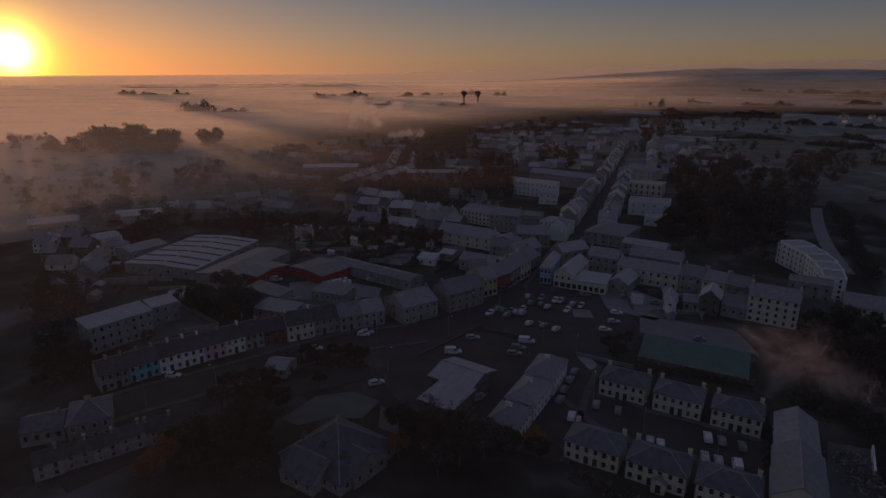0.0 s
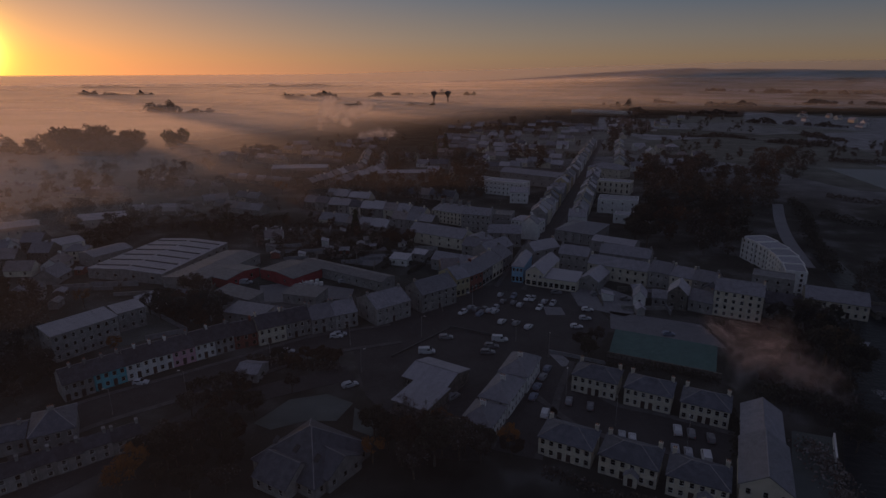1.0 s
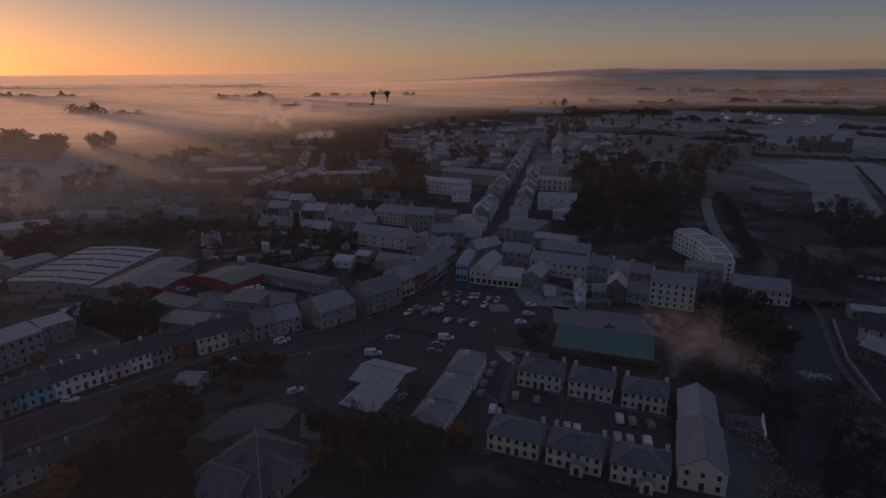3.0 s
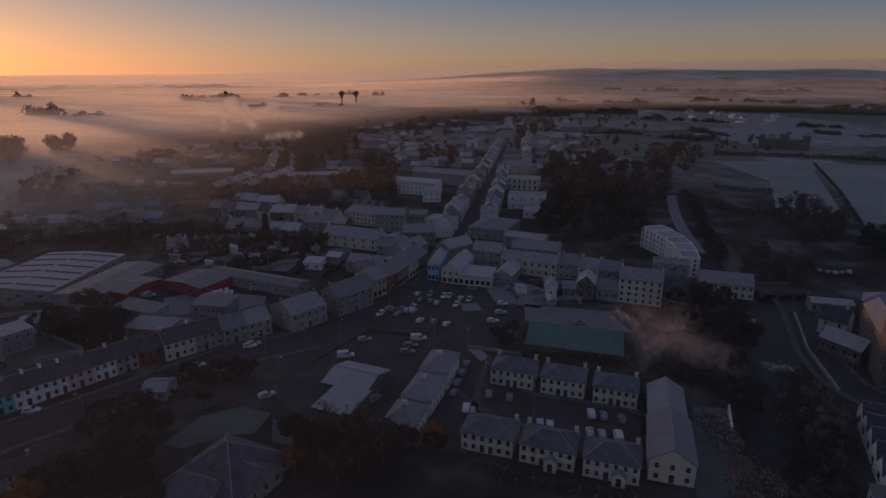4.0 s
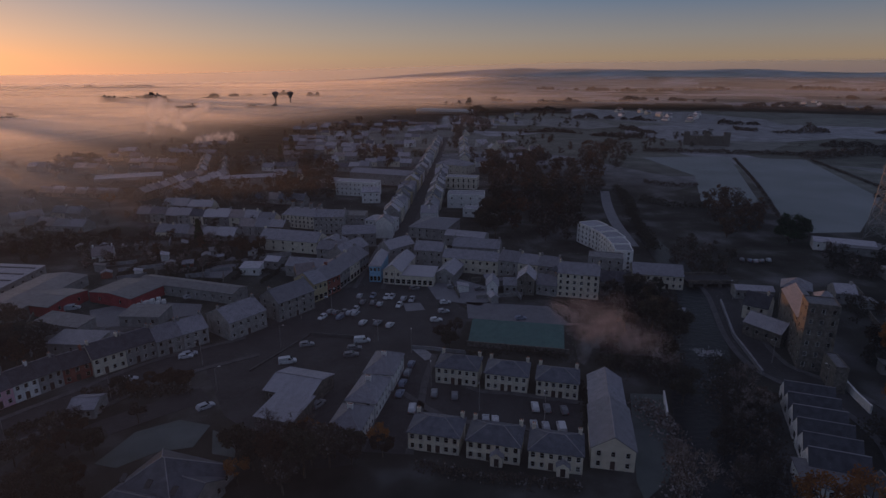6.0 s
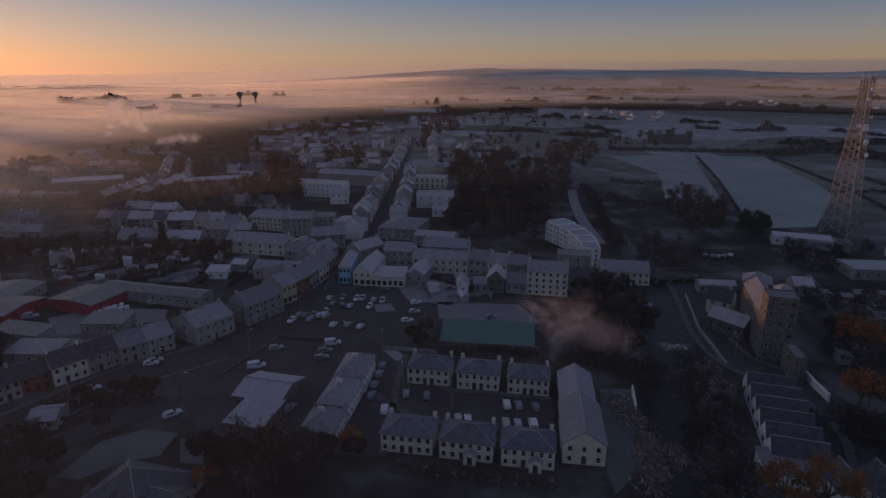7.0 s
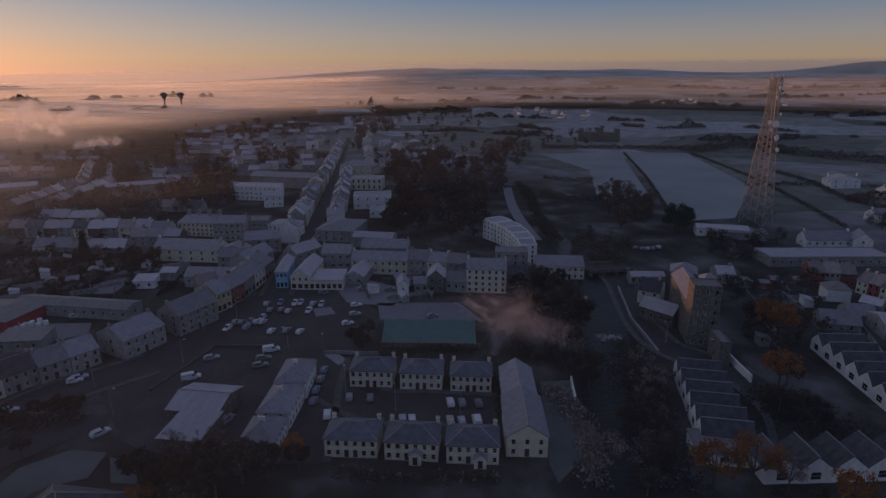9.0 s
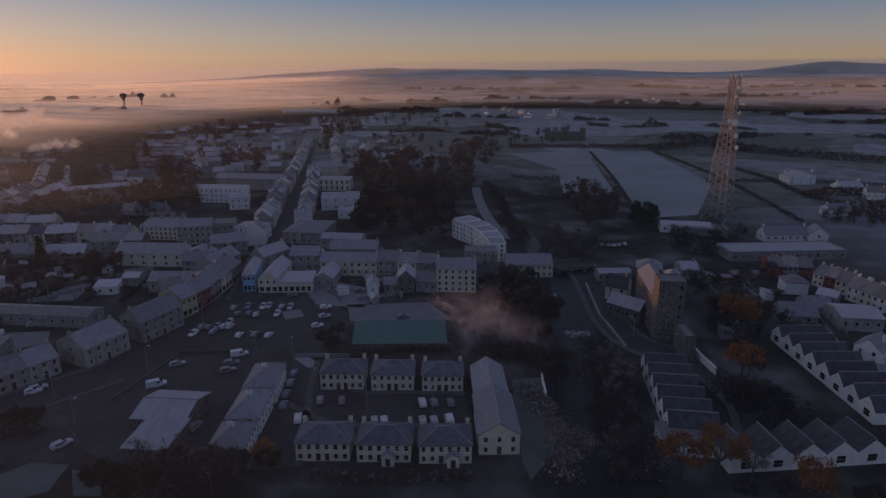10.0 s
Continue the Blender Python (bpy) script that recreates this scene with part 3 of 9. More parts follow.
def street_lamp(x, y, rot, height=7.0):
    t = new("street_lamp")
    t.matrix_basis = pose(x, y, 0, 0, 0, rot)
    tagged(t, "slim grey street lamp with a single arm", "street lamp", "street lamps")
    bm = bmesh.new()
    tube(bm, (0, 0, -0.2), (0, 0, 1.0), 0.11, 0.1, 8), tube(bm, (0, 0, 1.0), (0, 0, height), 0.075, 0.05, 8)
    part("pole", bm, "steel", t)
    bm = bmesh.new()
    tube(bm, (0, 0, height - 0.1), (0.9, 0, height + 0.25), 0.04, 0.035, 6)
    part("arm", bm, "steel", t)
    bm = bmesh.new()
    loft(bm, [[(0.8, -0.1, height + 0.2), (0.8, 0.1, height + 0.2), (0.8, 0.08, height + 0.32), (0.8, -0.08, height + 0.32)], [(1.45, -0.13, height + 0.22), (1.45, 0.13, height + 0.22), (1.45, 0.06, height + 0.32), (1.45, -0.06, height + 0.32)]])
    part("lantern", bm, "dish_white", t)
    return t


# ---- free-standing walls ----
def free_wall(name, label, x, y, rot, length, height, thick, mat):
    bm = bmesh.new()
    n = max(1, int(length / 3))
    rng = random.Random(int(length * 10))
    for k in range(n):
        h = height + rng.uniform(-0.06, 0.06)
        box(bm, length * k / n, length * (k + 1) / n - 0.01, -thick / 2, thick / 2, -0.2, h)
        box(bm, length * k / n - 0.01, length * (k + 1) / n - 0.02, -thick / 2 - 0.05, thick / 2 + 0.05, h, h + 0.09)
    ob = part(name, bm, mat, m=pose(x, y, 0, 0, 0, rot))
    return tagged(ob, label, "wall", kind="structure")


# ---- trees ----
def leaf_cloud(bm, rng, centres, count, size, flat=0.75):
    """Loose leaf clumps round the given centres (x, y, z, radius)."""
    for _ in range(count):
        cx, cy, cz, cr = centres[rng.randrange(len(centres))]
        d = Vector((rng.gauss(0, 1), rng.gauss(0, 1), rng.gauss(0, 1))).normalized() * cr * rng.uniform(0.35, 1.05)
        c = Vector((cx, cy, cz)) + Vector((d.x, d.y, d.z * flat))
        u = Vector((rng.gauss(0, 1), rng.gauss(0, 1), rng.gauss(0, 1))).normalized()
        v = u.orthogonal().normalized()
        s = size * rng.uniform(0.55, 1.3)
        a, b = u * s, v * s * rng.uniform(0.5, 0.9)
        bm.faces.new([bm.verts.new(c + q) for q in (-a, -b * 0.9, a, b)])


def tree_parts(kind, seed, height):
    """Meshes of a trunk with limbs and of a crown, for one kind of tree."""
    rng = random.Random(seed)
    bt, bc = bmesh.new(), bmesh.new()
    if kind == "conifer":
        tube(bt, (0, 0, -0.2), (0, 0, height * 0.9), 0.02 * height, 0.01, 7)
        cs = []
        for k in range(26):
            z = height * (0.1 + 0.88 * k / 26)
            r = height * 0.17 * (1 - 0.8 * k / 26)
            a = k * 2.4
            cs.append((math.cos(a) * r * 0.5, math.sin(a) * r * 0.5, z, r))
        leaf_cloud(bc, rng, cs, 800, height * 0.045)
        return mesh_of("trunk", bt, "bark"), bc
    th = height * rng.uniform(0.28, 0.36)
    lean = Vector((rng.uniform(-0.05, 0.05), rng.uniform(-0.05, 0.05), 1)) * th
    r = 0.024 * height
    tube(bt, (0, 0, -0.2), lean, r, r * 0.75, 8)
    cs = []
    limbs = rng.randint(6, 8)
    for k in range(limbs):
        a = 6.283 * k / limbs + rng.uniform(-0.4, 0.4)
        out = height * rng.uniform(0.14, 0.3)
        top = Vector((lean.x + math.cos(a) * out, lean.y + math.sin(a) * out, height * rng.uniform(0.5, 0.85)))
        mid = lean.lerp(top, 0.5) + Vector((math.cos(a), math.sin(a), 0)) * out * 0.15
        tube(bt, lean * 0.96, mid, r * 0.5, r * 0.32, 6), tube(bt, mid, top, r * 0.32, r * 0.1, 5)
        cs.append((top.x, top.y, top.z, height * rng.uniform(0.1, 0.17)))
        for _ in range(3):
            b = a + rng.uniform(-1, 1)
            tip = mid + Vector((math.cos(b), math.sin(b), rng.uniform(0.2, 1.2))) * height * rng.uniform(0.1, 0.2)
            tube(bt, mid.lerp(top, rng.uniform(0, 0.6)), tip, r * 0.2, r * 0.05, 4)
            cs.append((tip.x, tip.y, tip.z, height * rng.uniform(0.07, 0.14)))
    tip = Vector((lean.x, lean.y, height * 0.9))
    tube(bt, lean, tip, r * 0.6, r * 0.1, 5)
    cs.append((tip.x, tip.y, tip.z - height * 0.05, height * 0.13))
    if kind == "bare":
        for cx, cy, cz, cr in cs:
            for _ in range(12):
                d = Vector((rng.gauss(0, 1), rng.gauss(0, 1), rng.gauss(0.6, 1))).normalized() * cr * rng.uniform(0.7, 1.5)
                p = Vector((cx, cy, cz))
                tube(bc, p - d * 0.2, p + d, 0.0035 * height, 0.001 * height, 3)
        leaf_cloud(bc, rng, cs, 900, height * 0.013)
    else:
        leaf_cloud(bc, rng, cs, 3400 if kind == "full" else 1900, height * (0.026 if kind == "full" else 0.02))
    return mesh_of("trunk", bt, "bark"), bc


TREES = {}


def tree(look_name, x, y, height, turn=0.0, z=0.0):
    """A tree of one of the looks; two shapes of each are built once and then copied."""
    kind, leaf, label = LOOKS[look_name]
    rng = random.Random(int(x * 7 + y * 13))
    key = (look_name, rng.randrange(3))
    if key not in TREES:
        t = new("tree")
        tagged(t, label, "tree", "trees of the town")
        tr, cr = tree_parts(kind, hash_of(look_name) + key[1] * 17, 10.0)
        part("trunk", tr, "bark", t)
        part("crown", cr, leaf, t)
        t.matrix_basis = pose(x, y, z, 0, 0, turn) @ Matrix.Diagonal((height / 10, height / 10, height / 10, 1))
        TREES[key] = t
        return t
    s = height / 10
    src = TREES[key]
    c = copy_thing(src, Matrix())
    wide = s * rng.uniform(0.85, 1.2)
    c.matrix_basis = pose(x, y, z, 0, 0, rng.uniform(0, 360)) @ Matrix.Diagonal((wide, wide * rng.uniform(0.9, 1.1), s, 1))
    return c


def hash_of(text):
    return sum(ord(c) * (k + 3) for k, c in enumerate(text))


LOOKS = {
    "tall": ("full", "leaf_dark", "tall dark broad-leaved tree added to cast shade"),
    "autumn": ("full", "leaf_autumn", "broad tree with rust-brown autumn leaves"),
    "orange": ("thin", "leaf_orange", "thinning tree with glowing orange autumn leaves"),
    "dark": ("full", "leaf_dark", "dense dark tree in the shade"),
    "brown": ("full", "leaf_brown", "dull brown late-autumn tree with frosted twigs"),
    "bare": ("bare", "leaf_twig", "bare tree with fine frosted twigs"),
    "green": ("full", "leaf_green", "rounded dark evergreen tree"),
    "conifer": ("conifer", "leaf_green", "narrow dark conifer among the houses"),
}


def grove(label, leaves, outline, count, low, high, seed, space=6.0, name="wood", leaf=0.9):
    """A wood seen from afar: many trees with stems and loose crowns in one mesh, clear of the houses."""
    rng = random.Random(seed)
    xs, ys = [p[0] for p in outline], [p[1] for p in outline]
    verts, faces, mats, mine = [], [], [], []
    tries = 0
    while len(mine) < count and tries < count * 40:
        tries += 1
        x, y = rng.uniform(min(xs), max(xs)), rng.uniform(min(ys), max(ys))
        odd = False
        for (ax, ay), (bx, by) in zip(outline, outline[1:] + outline[:1]):
            if (ay > y) != (by > y) and x < (bx - ax) * (y - ay) / (by - ay) + ax:
                odd = not odd
        if not odd or any((x - a) ** 2 + (y - b) ** 2 < space**2 for a, b in mine) or any((x - a) ** 2 + (y - b) ** 2 < (r + 1.5) ** 2 for a, b, r in FOOT):
            continue
        mine.append((x, y))
        h, z = rng.uniform(low, high), land(x, y)
        n = len(verts)
        r = 0.022 * h
        for k in range(5):
            a = 1.2566 * k
            verts += [(x + r * math.cos(a), y + r * math.sin(a), z - 0.3), (x + r * 0.3 * math.cos(a), y + r * 0.3 * math.sin(a), z + h * 0.8)]
        for k in range(5):
            j = (k + 1) % 5
            faces.append((n + 2 * k, n + 2 * j, n + 2 * j + 1, n + 2 * k + 1))
            mats.append(0)
        lumps = [(x + rng.gauss(0, 0.15) * h, y + rng.gauss(0, 0.15) * h, z + h * rng.uniform(0.15, 0.86), h * rng.uniform(0.12, 0.22)) for _ in range(12)]
        kind = rng.randrange(len(leaves)) + 1
        for _ in range(540):
            cx, cy, cz, cr = lumps[rng.randrange(12)]
            d = Vector((rng.gauss(0, 1), rng.gauss(0, 1), rng.gauss(0, 1))).normalized() * cr * rng.uniform(0.4, 1.1)
            c = Vector((cx + d.x, cy + d.y, cz + d.z * 0.8))
            u = Vector((rng.gauss(0, 1), rng.gauss(0, 1), rng.gauss(0, 1))).normalized()
            v = u.orthogonal().normalized()
            s = h * 0.046 * leaf * rng.uniform(0.5, 1.3)
            n = len(verts)
            verts += [tuple(c - u * s), tuple(c - v * s * 0.7), tuple(c + u * s), tuple(c + v * s * 0.7)]
            faces.append((n, n + 1, n + 2, n + 3))
            mats.append(kind)
    me = bpy.data.meshes.new(name)
    me.from_pydata(verts, [], faces)
    for k in ("bark", *leaves):
        me.materials.append(M[k])
    me.polygons.foreach_set("material_index", mats)
    return tagged(new(name, me), label, "wood", kind="stuff")


def thicket(name, label, leaf, line, width, height, per_metre, size, seed=1, cat="hedge", gaps=False):
    """A hedge, scrub or wood of countless leaf clumps along a line: one mesh."""
    rng = random.Random(seed)
    pts = smooth_line(line, 5)
    verts, faces = [], []
    for a, b in zip(pts, pts[1:]):
        seg = (b - a).length
        side = Vector((-(b - a).y, (b - a).x)) / max(seg, 0.01)
        for _ in range(int(seg * per_metre * 1.7)):
            q = a.lerp(b, rng.random())
            off = rng.gauss(0, 0.27) * width
            swell = 1.0
            if gaps:
                swell = noise.noise((q.x * 0.016, q.y * 0.016, seed * 1.7)) + 0.6 * noise.noise((q.x * 0.06, q.y * 0.06, seed * 2.3)) + 0.12
                if swell < rng.uniform(0, 0.25):
                    continue
                swell = 0.35 + 1.3 * swell
            q = q + side * off
            lump = 0.55 + 0.6 * noise.noise((q.x * 0.9 / height + 7, q.y * 0.9 / height, seed))
            hgt = swell * height * max(0.15, (1 - min(1, abs(off) / width) ** 2)) * (0.45 + lump)
            zz = land(q.x, q.y) + hgt * rng.random() ** 0.6
            u = Vector((rng.gauss(0, 1), rng.gauss(0, 1), rng.gauss(0, 1))).normalized()
            v = u.orthogonal().normalized()
            s = size * rng.uniform(0.6, 1.4)
            c = Vector((q.x, q.y, zz))
            n = len(verts)
            verts += [c - u * s, c - v * s * 0.7, c + u * s, c + v * s * 0.7]
            faces.append((n, n + 1, n + 2, n + 3))
    me = bpy.data.meshes.new(name)
    me.from_pydata([tuple(v) for v in verts], [], faces)
    me.materials.append(M[leaf])
    ob = new(name, me)
    return tagged(ob, label, cat, kind="stuff")


# ---- cars ----
PAINTS = {"white": (0.6, 0.62, 0.64), "silver": (0.35, 0.37, 0.4), "black": (0.03, 0.03, 0.035), "blue": (0.05, 0.09, 0.18), "red": (0.25, 0.03, 0.03), "grey": (0.14, 0.15, 0.16)}
for k, c in PAINTS.items():
    M["car_" + k] = surface("car_" + k, tuple(v * 0.9 for v in c), c, 1.0, 0.35, 0.02, 30, 0.35, (0.42, 0.44, 0.48), vary=0.05, frost_scale=1.2)


def loft(bm, sections, mi=0):
    """A closed skin through outlines of equal length, one after another."""
    rings = [[bm.verts.new(v) for v in s] for s in sections]
    n = len(rings[0])
    for a, b in zip(rings, rings[1:]):
        for k in range(n):
            bm.faces.new((a[k], a[(k + 1) % n], b[(k + 1) % n], b[k])).material_index = mi
    bm.faces.new(rings[0]).material_index = mi
    bm.faces.new(rings[-1][::-1]).material_index = mi


CARS = {}


def car(style, paint, x, y, rot, z=0.06):
    key = (style, paint)
    m = pose(x, y, z, 0, 0, rot)
    if key in CARS:
        return copy_thing(CARS[key], m)
    van = style == "van"
    L, W = (5.1, 1.95) if van else ((4.5, 1.85) if style == "estate" else (4.05, 1.74))
    t = new("van" if van else "car")
    t.matrix_basis = m
    tagged(t, f"{paint} {'panel van' if van else ('estate car' if style == 'estate' else 'hatchback')} with a thin coat of frost, parked", "van" if van else "car", "parked cars")
    w, x0, x1 = W / 2, -L / 2, L / 2
    ring = lambda xx, ww, za, zb: [(xx, -ww, za), (xx, ww, za), (xx, ww, zb - 0.1), (xx, ww - 0.09, zb), (xx, -ww + 0.09, zb), (xx, -ww, zb - 0.1)]
    bm = bmesh.new()
    belt = 1.05 if van else 0.92
    loft(bm, [ring(x0, w - 0.12, 0.42, belt - 0.2), ring(x0 + 0.15, w - 0.02, 0.24, belt), ring(0, w, 0.2, belt + 0.02), ring(x1 - 0.9, w, 0.22, belt - 0.04), ring(x1 - 0.2, w - 0.06, 0.26, belt - 0.22), ring(x1, w - 0.2, 0.38, belt - 0.36)])
    body = part("body", bm, "car_" + paint, t)
    bm = bmesh.new()
    top = 1.95 if van else (1.48 if style == "estate" else 1.46)
    rear = x0 + 0.1
    front = x1 - (0.95 if van else 1.25)
    loft(bm, [ring(rear, w - 0.08, belt - 0.05, belt + 0.05), ring(rear + (0.12 if van else 0.4), w - 0.14, belt, top - 0.04), ring(-0.1, w - 0.14, belt, top), ring(front - 0.75, w - 0.16, belt, top - 0.05), ring(front, w - 0.1, belt - 0.1, belt + 0.04)])
    part("cabin", bm, "car_" + paint, t)
    bm = bmesh.new()
    for s in (-1, 1):
        y0, y1 = sorted((s * (w - 0.115), s * (w - 0.155)))
        if not van:
            box(bm, rear + 0.65, front - 0.72, y0, y1, belt + 0.08, top - 0.16)
        else:
            box(bm, front - 1.35, front - 0.6, y0, y1, belt + 0.08, top - 0.3)
    part("side_glass", bm, "glass", t)
    bm = bmesh.new()
    q = [(front - 0.72, -w + 0.26, top - 0.09), (front - 0.72, w - 0.26, top - 0.09), (front - 0.06, w - 0.24, belt + 0.09), (front - 0.06, -w + 0.24, belt + 0.09)]
    loft(bm, [q, [(a + 0.03, b, c + 0.03) for a, b, c in q]])
    part("windscreen", bm, "glass", t)
    for sx in (x0 + 0.8, x1 - 0.82):
        for s in (-1, 1):
            bm = bmesh.new()
            tube(bm, (0, -0.1, 0), (0, 0.1, 0), 0.31, 0.31, 12)
            wh = part("wheel", bm, "rubber", t, m=pose(sx, s * (w - 0.08), 0.31))
            bm = bmesh.new()
            tube(bm, (0, s * 0.1, 0), (0, s * 0.115, 0), 0.19, 0.19, 10)
            part("rim", bm, "steel", wh)
    for s in (-1, 1):
        bm = bmesh.new()
        box(bm, x1 - 0.2, x1 - 0.06, s * (w - 0.3) - 0.16, s * (w - 0.3) + 0.16, belt - 0.46, belt - 0.3)
        part("headlight", bm, "lamp_white", t)
        bm = bmesh.new()
        box(bm, x0 - 0.02, x0 + 0.12, s * (w - 0.22) - 0.08, s * (w - 0.22) + 0.08, belt - 0.36, belt - 0.12)
        part("tail_light", bm, "lamp_red", t)
    CARS[key] = t
    return t


# ---- water, mist and steam ----
def water_material():
    m, n, l, p = material("river_water")
    p.inputs["Base Color"].default_value = (0.008, 0.01, 0.012, 1)
    p.inputs["Roughness"].default_value = 0.4
    p.inputs["Specular IOR Level"].default_value = 0.12
    geo, t, b = n.new("ShaderNodeNewGeometry"), n.new("ShaderNodeTexNoise"), n.new("ShaderNodeBump")
    t.inputs["Scale"].default_value, t.inputs["Detail"].default_value = 0.6, 5
    b.inputs["Strength"].default_value, b.inputs["Distance"].default_value = 0.8, 0.35
    l.new(geo.outputs["Position"], t.inputs["Vector"]), l.new(t.outputs["Fac"], b.inputs["Height"]), l.new(b.outputs["Normal"], p.inputs["Normal"])
    return m


M["river_water"] = water_material()


def lying(n, l, geo, near, far, east):
    """How thick mist lies at a place, by circles set to fit the camera's view: none over the town, most towards the
    sunrise, little east of the river.
    """
    socks = []
    for c, a, b, lo in (((420, 620, 0), near, far, 0.0), ((2600, 2600, 0), 2000, 3600, east)):
        d, r = n.new("ShaderNodeVectorMath"), n.new("ShaderNodeMapRange")
        d.operation = "DISTANCE"
        d.inputs[1].default_value = c
        r.interpolation_type = "SMOOTHSTEP"
        r.inputs["From Min"].default_value, r.inputs["From Max"].default_value, r.inputs["To Min"].default_value = a, b, lo
        l.new(geo.outputs["Position"], d.inputs[0]), l.new(d.outputs["Value"], r.inputs["Value"])
        socks.append(r.outputs["Result"])
    mu = n.new("ShaderNodeMath")
    mu.operation = "MULTIPLY"
    l.new(socks[0], mu.inputs[0]), l.new(socks[1], mu.inputs[1])
    return mu.outputs[0]


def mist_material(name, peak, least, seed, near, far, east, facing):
    """Ground mist in long drifts. Where facing is set, the flat sheet borrows a normal that faces the sunrise, so the
    low sun lights it fully.
    """
    m, n, l, p = material(name)
    n.remove(p)
    geo, mv = n.new("ShaderNodeNewGeometry"), n.new("ShaderNodeVectorMath")
    mv.operation = "MULTIPLY_ADD"
    mv.inputs[1].default_value, mv.inputs[2].default_value = (0.45, 1, 1), (seed * 731.0, seed * 411.0, 0)
    l.new(geo.outputs["Position"], mv.inputs[0])
    t, r = n.new("ShaderNodeTexNoise"), n.new("ShaderNodeMapRange")
    t.inputs["Scale"].default_value, t.inputs["Detail"].default_value, t.inputs["Roughness"].default_value = 0.0034, 5, 0.5
    l.new(mv.outputs[0], t.inputs["Vector"]), l.new(t.outputs["Fac"], r.inputs["Value"])
    r.interpolation_type = "SMOOTHSTEP"
    r.inputs["From Min"].default_value, r.inputs["From Max"].default_value = 0.34, 0.66
    r.inputs["To Min"].default_value, r.inputs["To Max"].default_value = least, peak
    mu = n.new("ShaderNodeMath")
    mu.operation = "MULTIPLY"
    l.new(r.outputs["Result"], mu.inputs[0])
    if near < 0:
        mu.inputs[1].default_value = 1.0
    else:
        l.new(lying(n, l, geo, near, far, east), mu.inputs[1])
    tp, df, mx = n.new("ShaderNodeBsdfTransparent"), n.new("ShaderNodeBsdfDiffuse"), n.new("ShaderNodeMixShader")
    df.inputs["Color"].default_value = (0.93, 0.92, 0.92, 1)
    # sunward normal in place of the sheet's own, to look sunlit
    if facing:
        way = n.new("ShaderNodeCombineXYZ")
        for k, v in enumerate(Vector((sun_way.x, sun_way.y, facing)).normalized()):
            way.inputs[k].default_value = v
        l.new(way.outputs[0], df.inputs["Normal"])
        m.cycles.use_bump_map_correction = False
    l.new(mu.outputs[0], mx.inputs[0]), l.new(tp.outputs[0], mx.inputs[1]), l.new(df.outputs[0], mx.inputs[2])
    l.new(mx.outputs[0], n["Material Output"].inputs["Surface"])
    return m


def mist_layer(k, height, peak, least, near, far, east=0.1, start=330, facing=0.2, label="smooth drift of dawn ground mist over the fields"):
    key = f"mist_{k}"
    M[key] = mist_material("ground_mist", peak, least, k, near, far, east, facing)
    bm = bmesh.new()
    radii = [start, start + 120, start + 270, 800, 1050, 1400, 1800, 2300, 2700, 3100, 3500, 3900, 4285]
    n, last = 120, None
    for r in radii:
        ring = []
        for j in range(n):
            a = 2 * math.pi * j / n
            x, y = r * math.sin(a), r * math.cos(a)
            z = land(x, y, False) + height
            ring.append(bm.verts.new((x, y, z)))
        if last:
            for j in range(n):
                if near < 0 or math.dist(ring[j].co.xy, (420, 620)) > near:
                    bm.faces.new((last[j], last[(j + 1) % n], ring[(j + 1) % n], ring[j]))
        last = ring
    for f in bm.faces:
        f.smooth = True
    ob = part("mist", bm, key)
    ob.visible_shadow = False
    tagged(ob, label, "mist", kind="stuff")


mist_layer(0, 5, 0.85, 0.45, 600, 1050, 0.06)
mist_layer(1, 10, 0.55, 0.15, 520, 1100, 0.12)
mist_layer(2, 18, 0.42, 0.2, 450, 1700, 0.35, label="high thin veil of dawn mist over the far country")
# haze sheet added over the town to lift its darkest tones
mist_layer(8, 38, 0.022, 0.013, -20, -10, start=15, facing=0, label="thin haze sheet over the town, added to lift dark tones")


def haze_material(name, thick):
    """Hazy air: lets most of the view through and scatters light both ways, thinner upwards."""
    m, n, l, p = material(name)
    n.remove(p)
    at, dn, rz = n.new("ShaderNodeAttribute"), n.new("ShaderNodeAttribute"), n.new("ShaderNodeValToRGB")
    at.attribute_name, dn.attribute_name = "rise", "dense"
    rz.color_ramp.interpolation = "EASE"
    e = rz.color_ramp.elements
    e[0].position, e[0].color = 0.8, (1, 1, 1, 1)
    e[1].position, e[1].color = 1.0, (0, 0, 0, 1)
    l.new(at.outputs["Fac"], rz.inputs["Fac"])
    m1, m2 = n.new("ShaderNodeMath"), n.new("ShaderNodeMath")
    m1.operation = m2.operation = "MULTIPLY"
    m1.inputs[1].default_value = thick
    l.new(rz.outputs["Color"], m1.inputs[0]), l.new(m1.outputs[0], m2.inputs[0]), l.new(dn.outputs["Fac"], m2.inputs[1])
    tp, df, tl, mx, out = n.new("ShaderNodeBsdfTransparent"), n.new("ShaderNodeBsdfDiffuse"), n.new("ShaderNodeBsdfTranslucent"), n.new("ShaderNodeMixShader"), n.new("ShaderNodeMixShader")
    df.inputs["Color"].default_value = tl.inputs["Color"].default_value = (0.93, 0.92, 0.92, 1)
    mx.inputs[0].default_value = 0.7
    l.new(df.outputs[0], mx.inputs[1]), l.new(tl.outputs[0], mx.inputs[2])
    l.new(m2.outputs[0], out.inputs[0]), l.new(tp.outputs[0], out.inputs[1]), l.new(mx.outputs[0], out.inputs[2])
    l.new(out.outputs[0], n["Material Output"].inputs["Surface"])
    return m


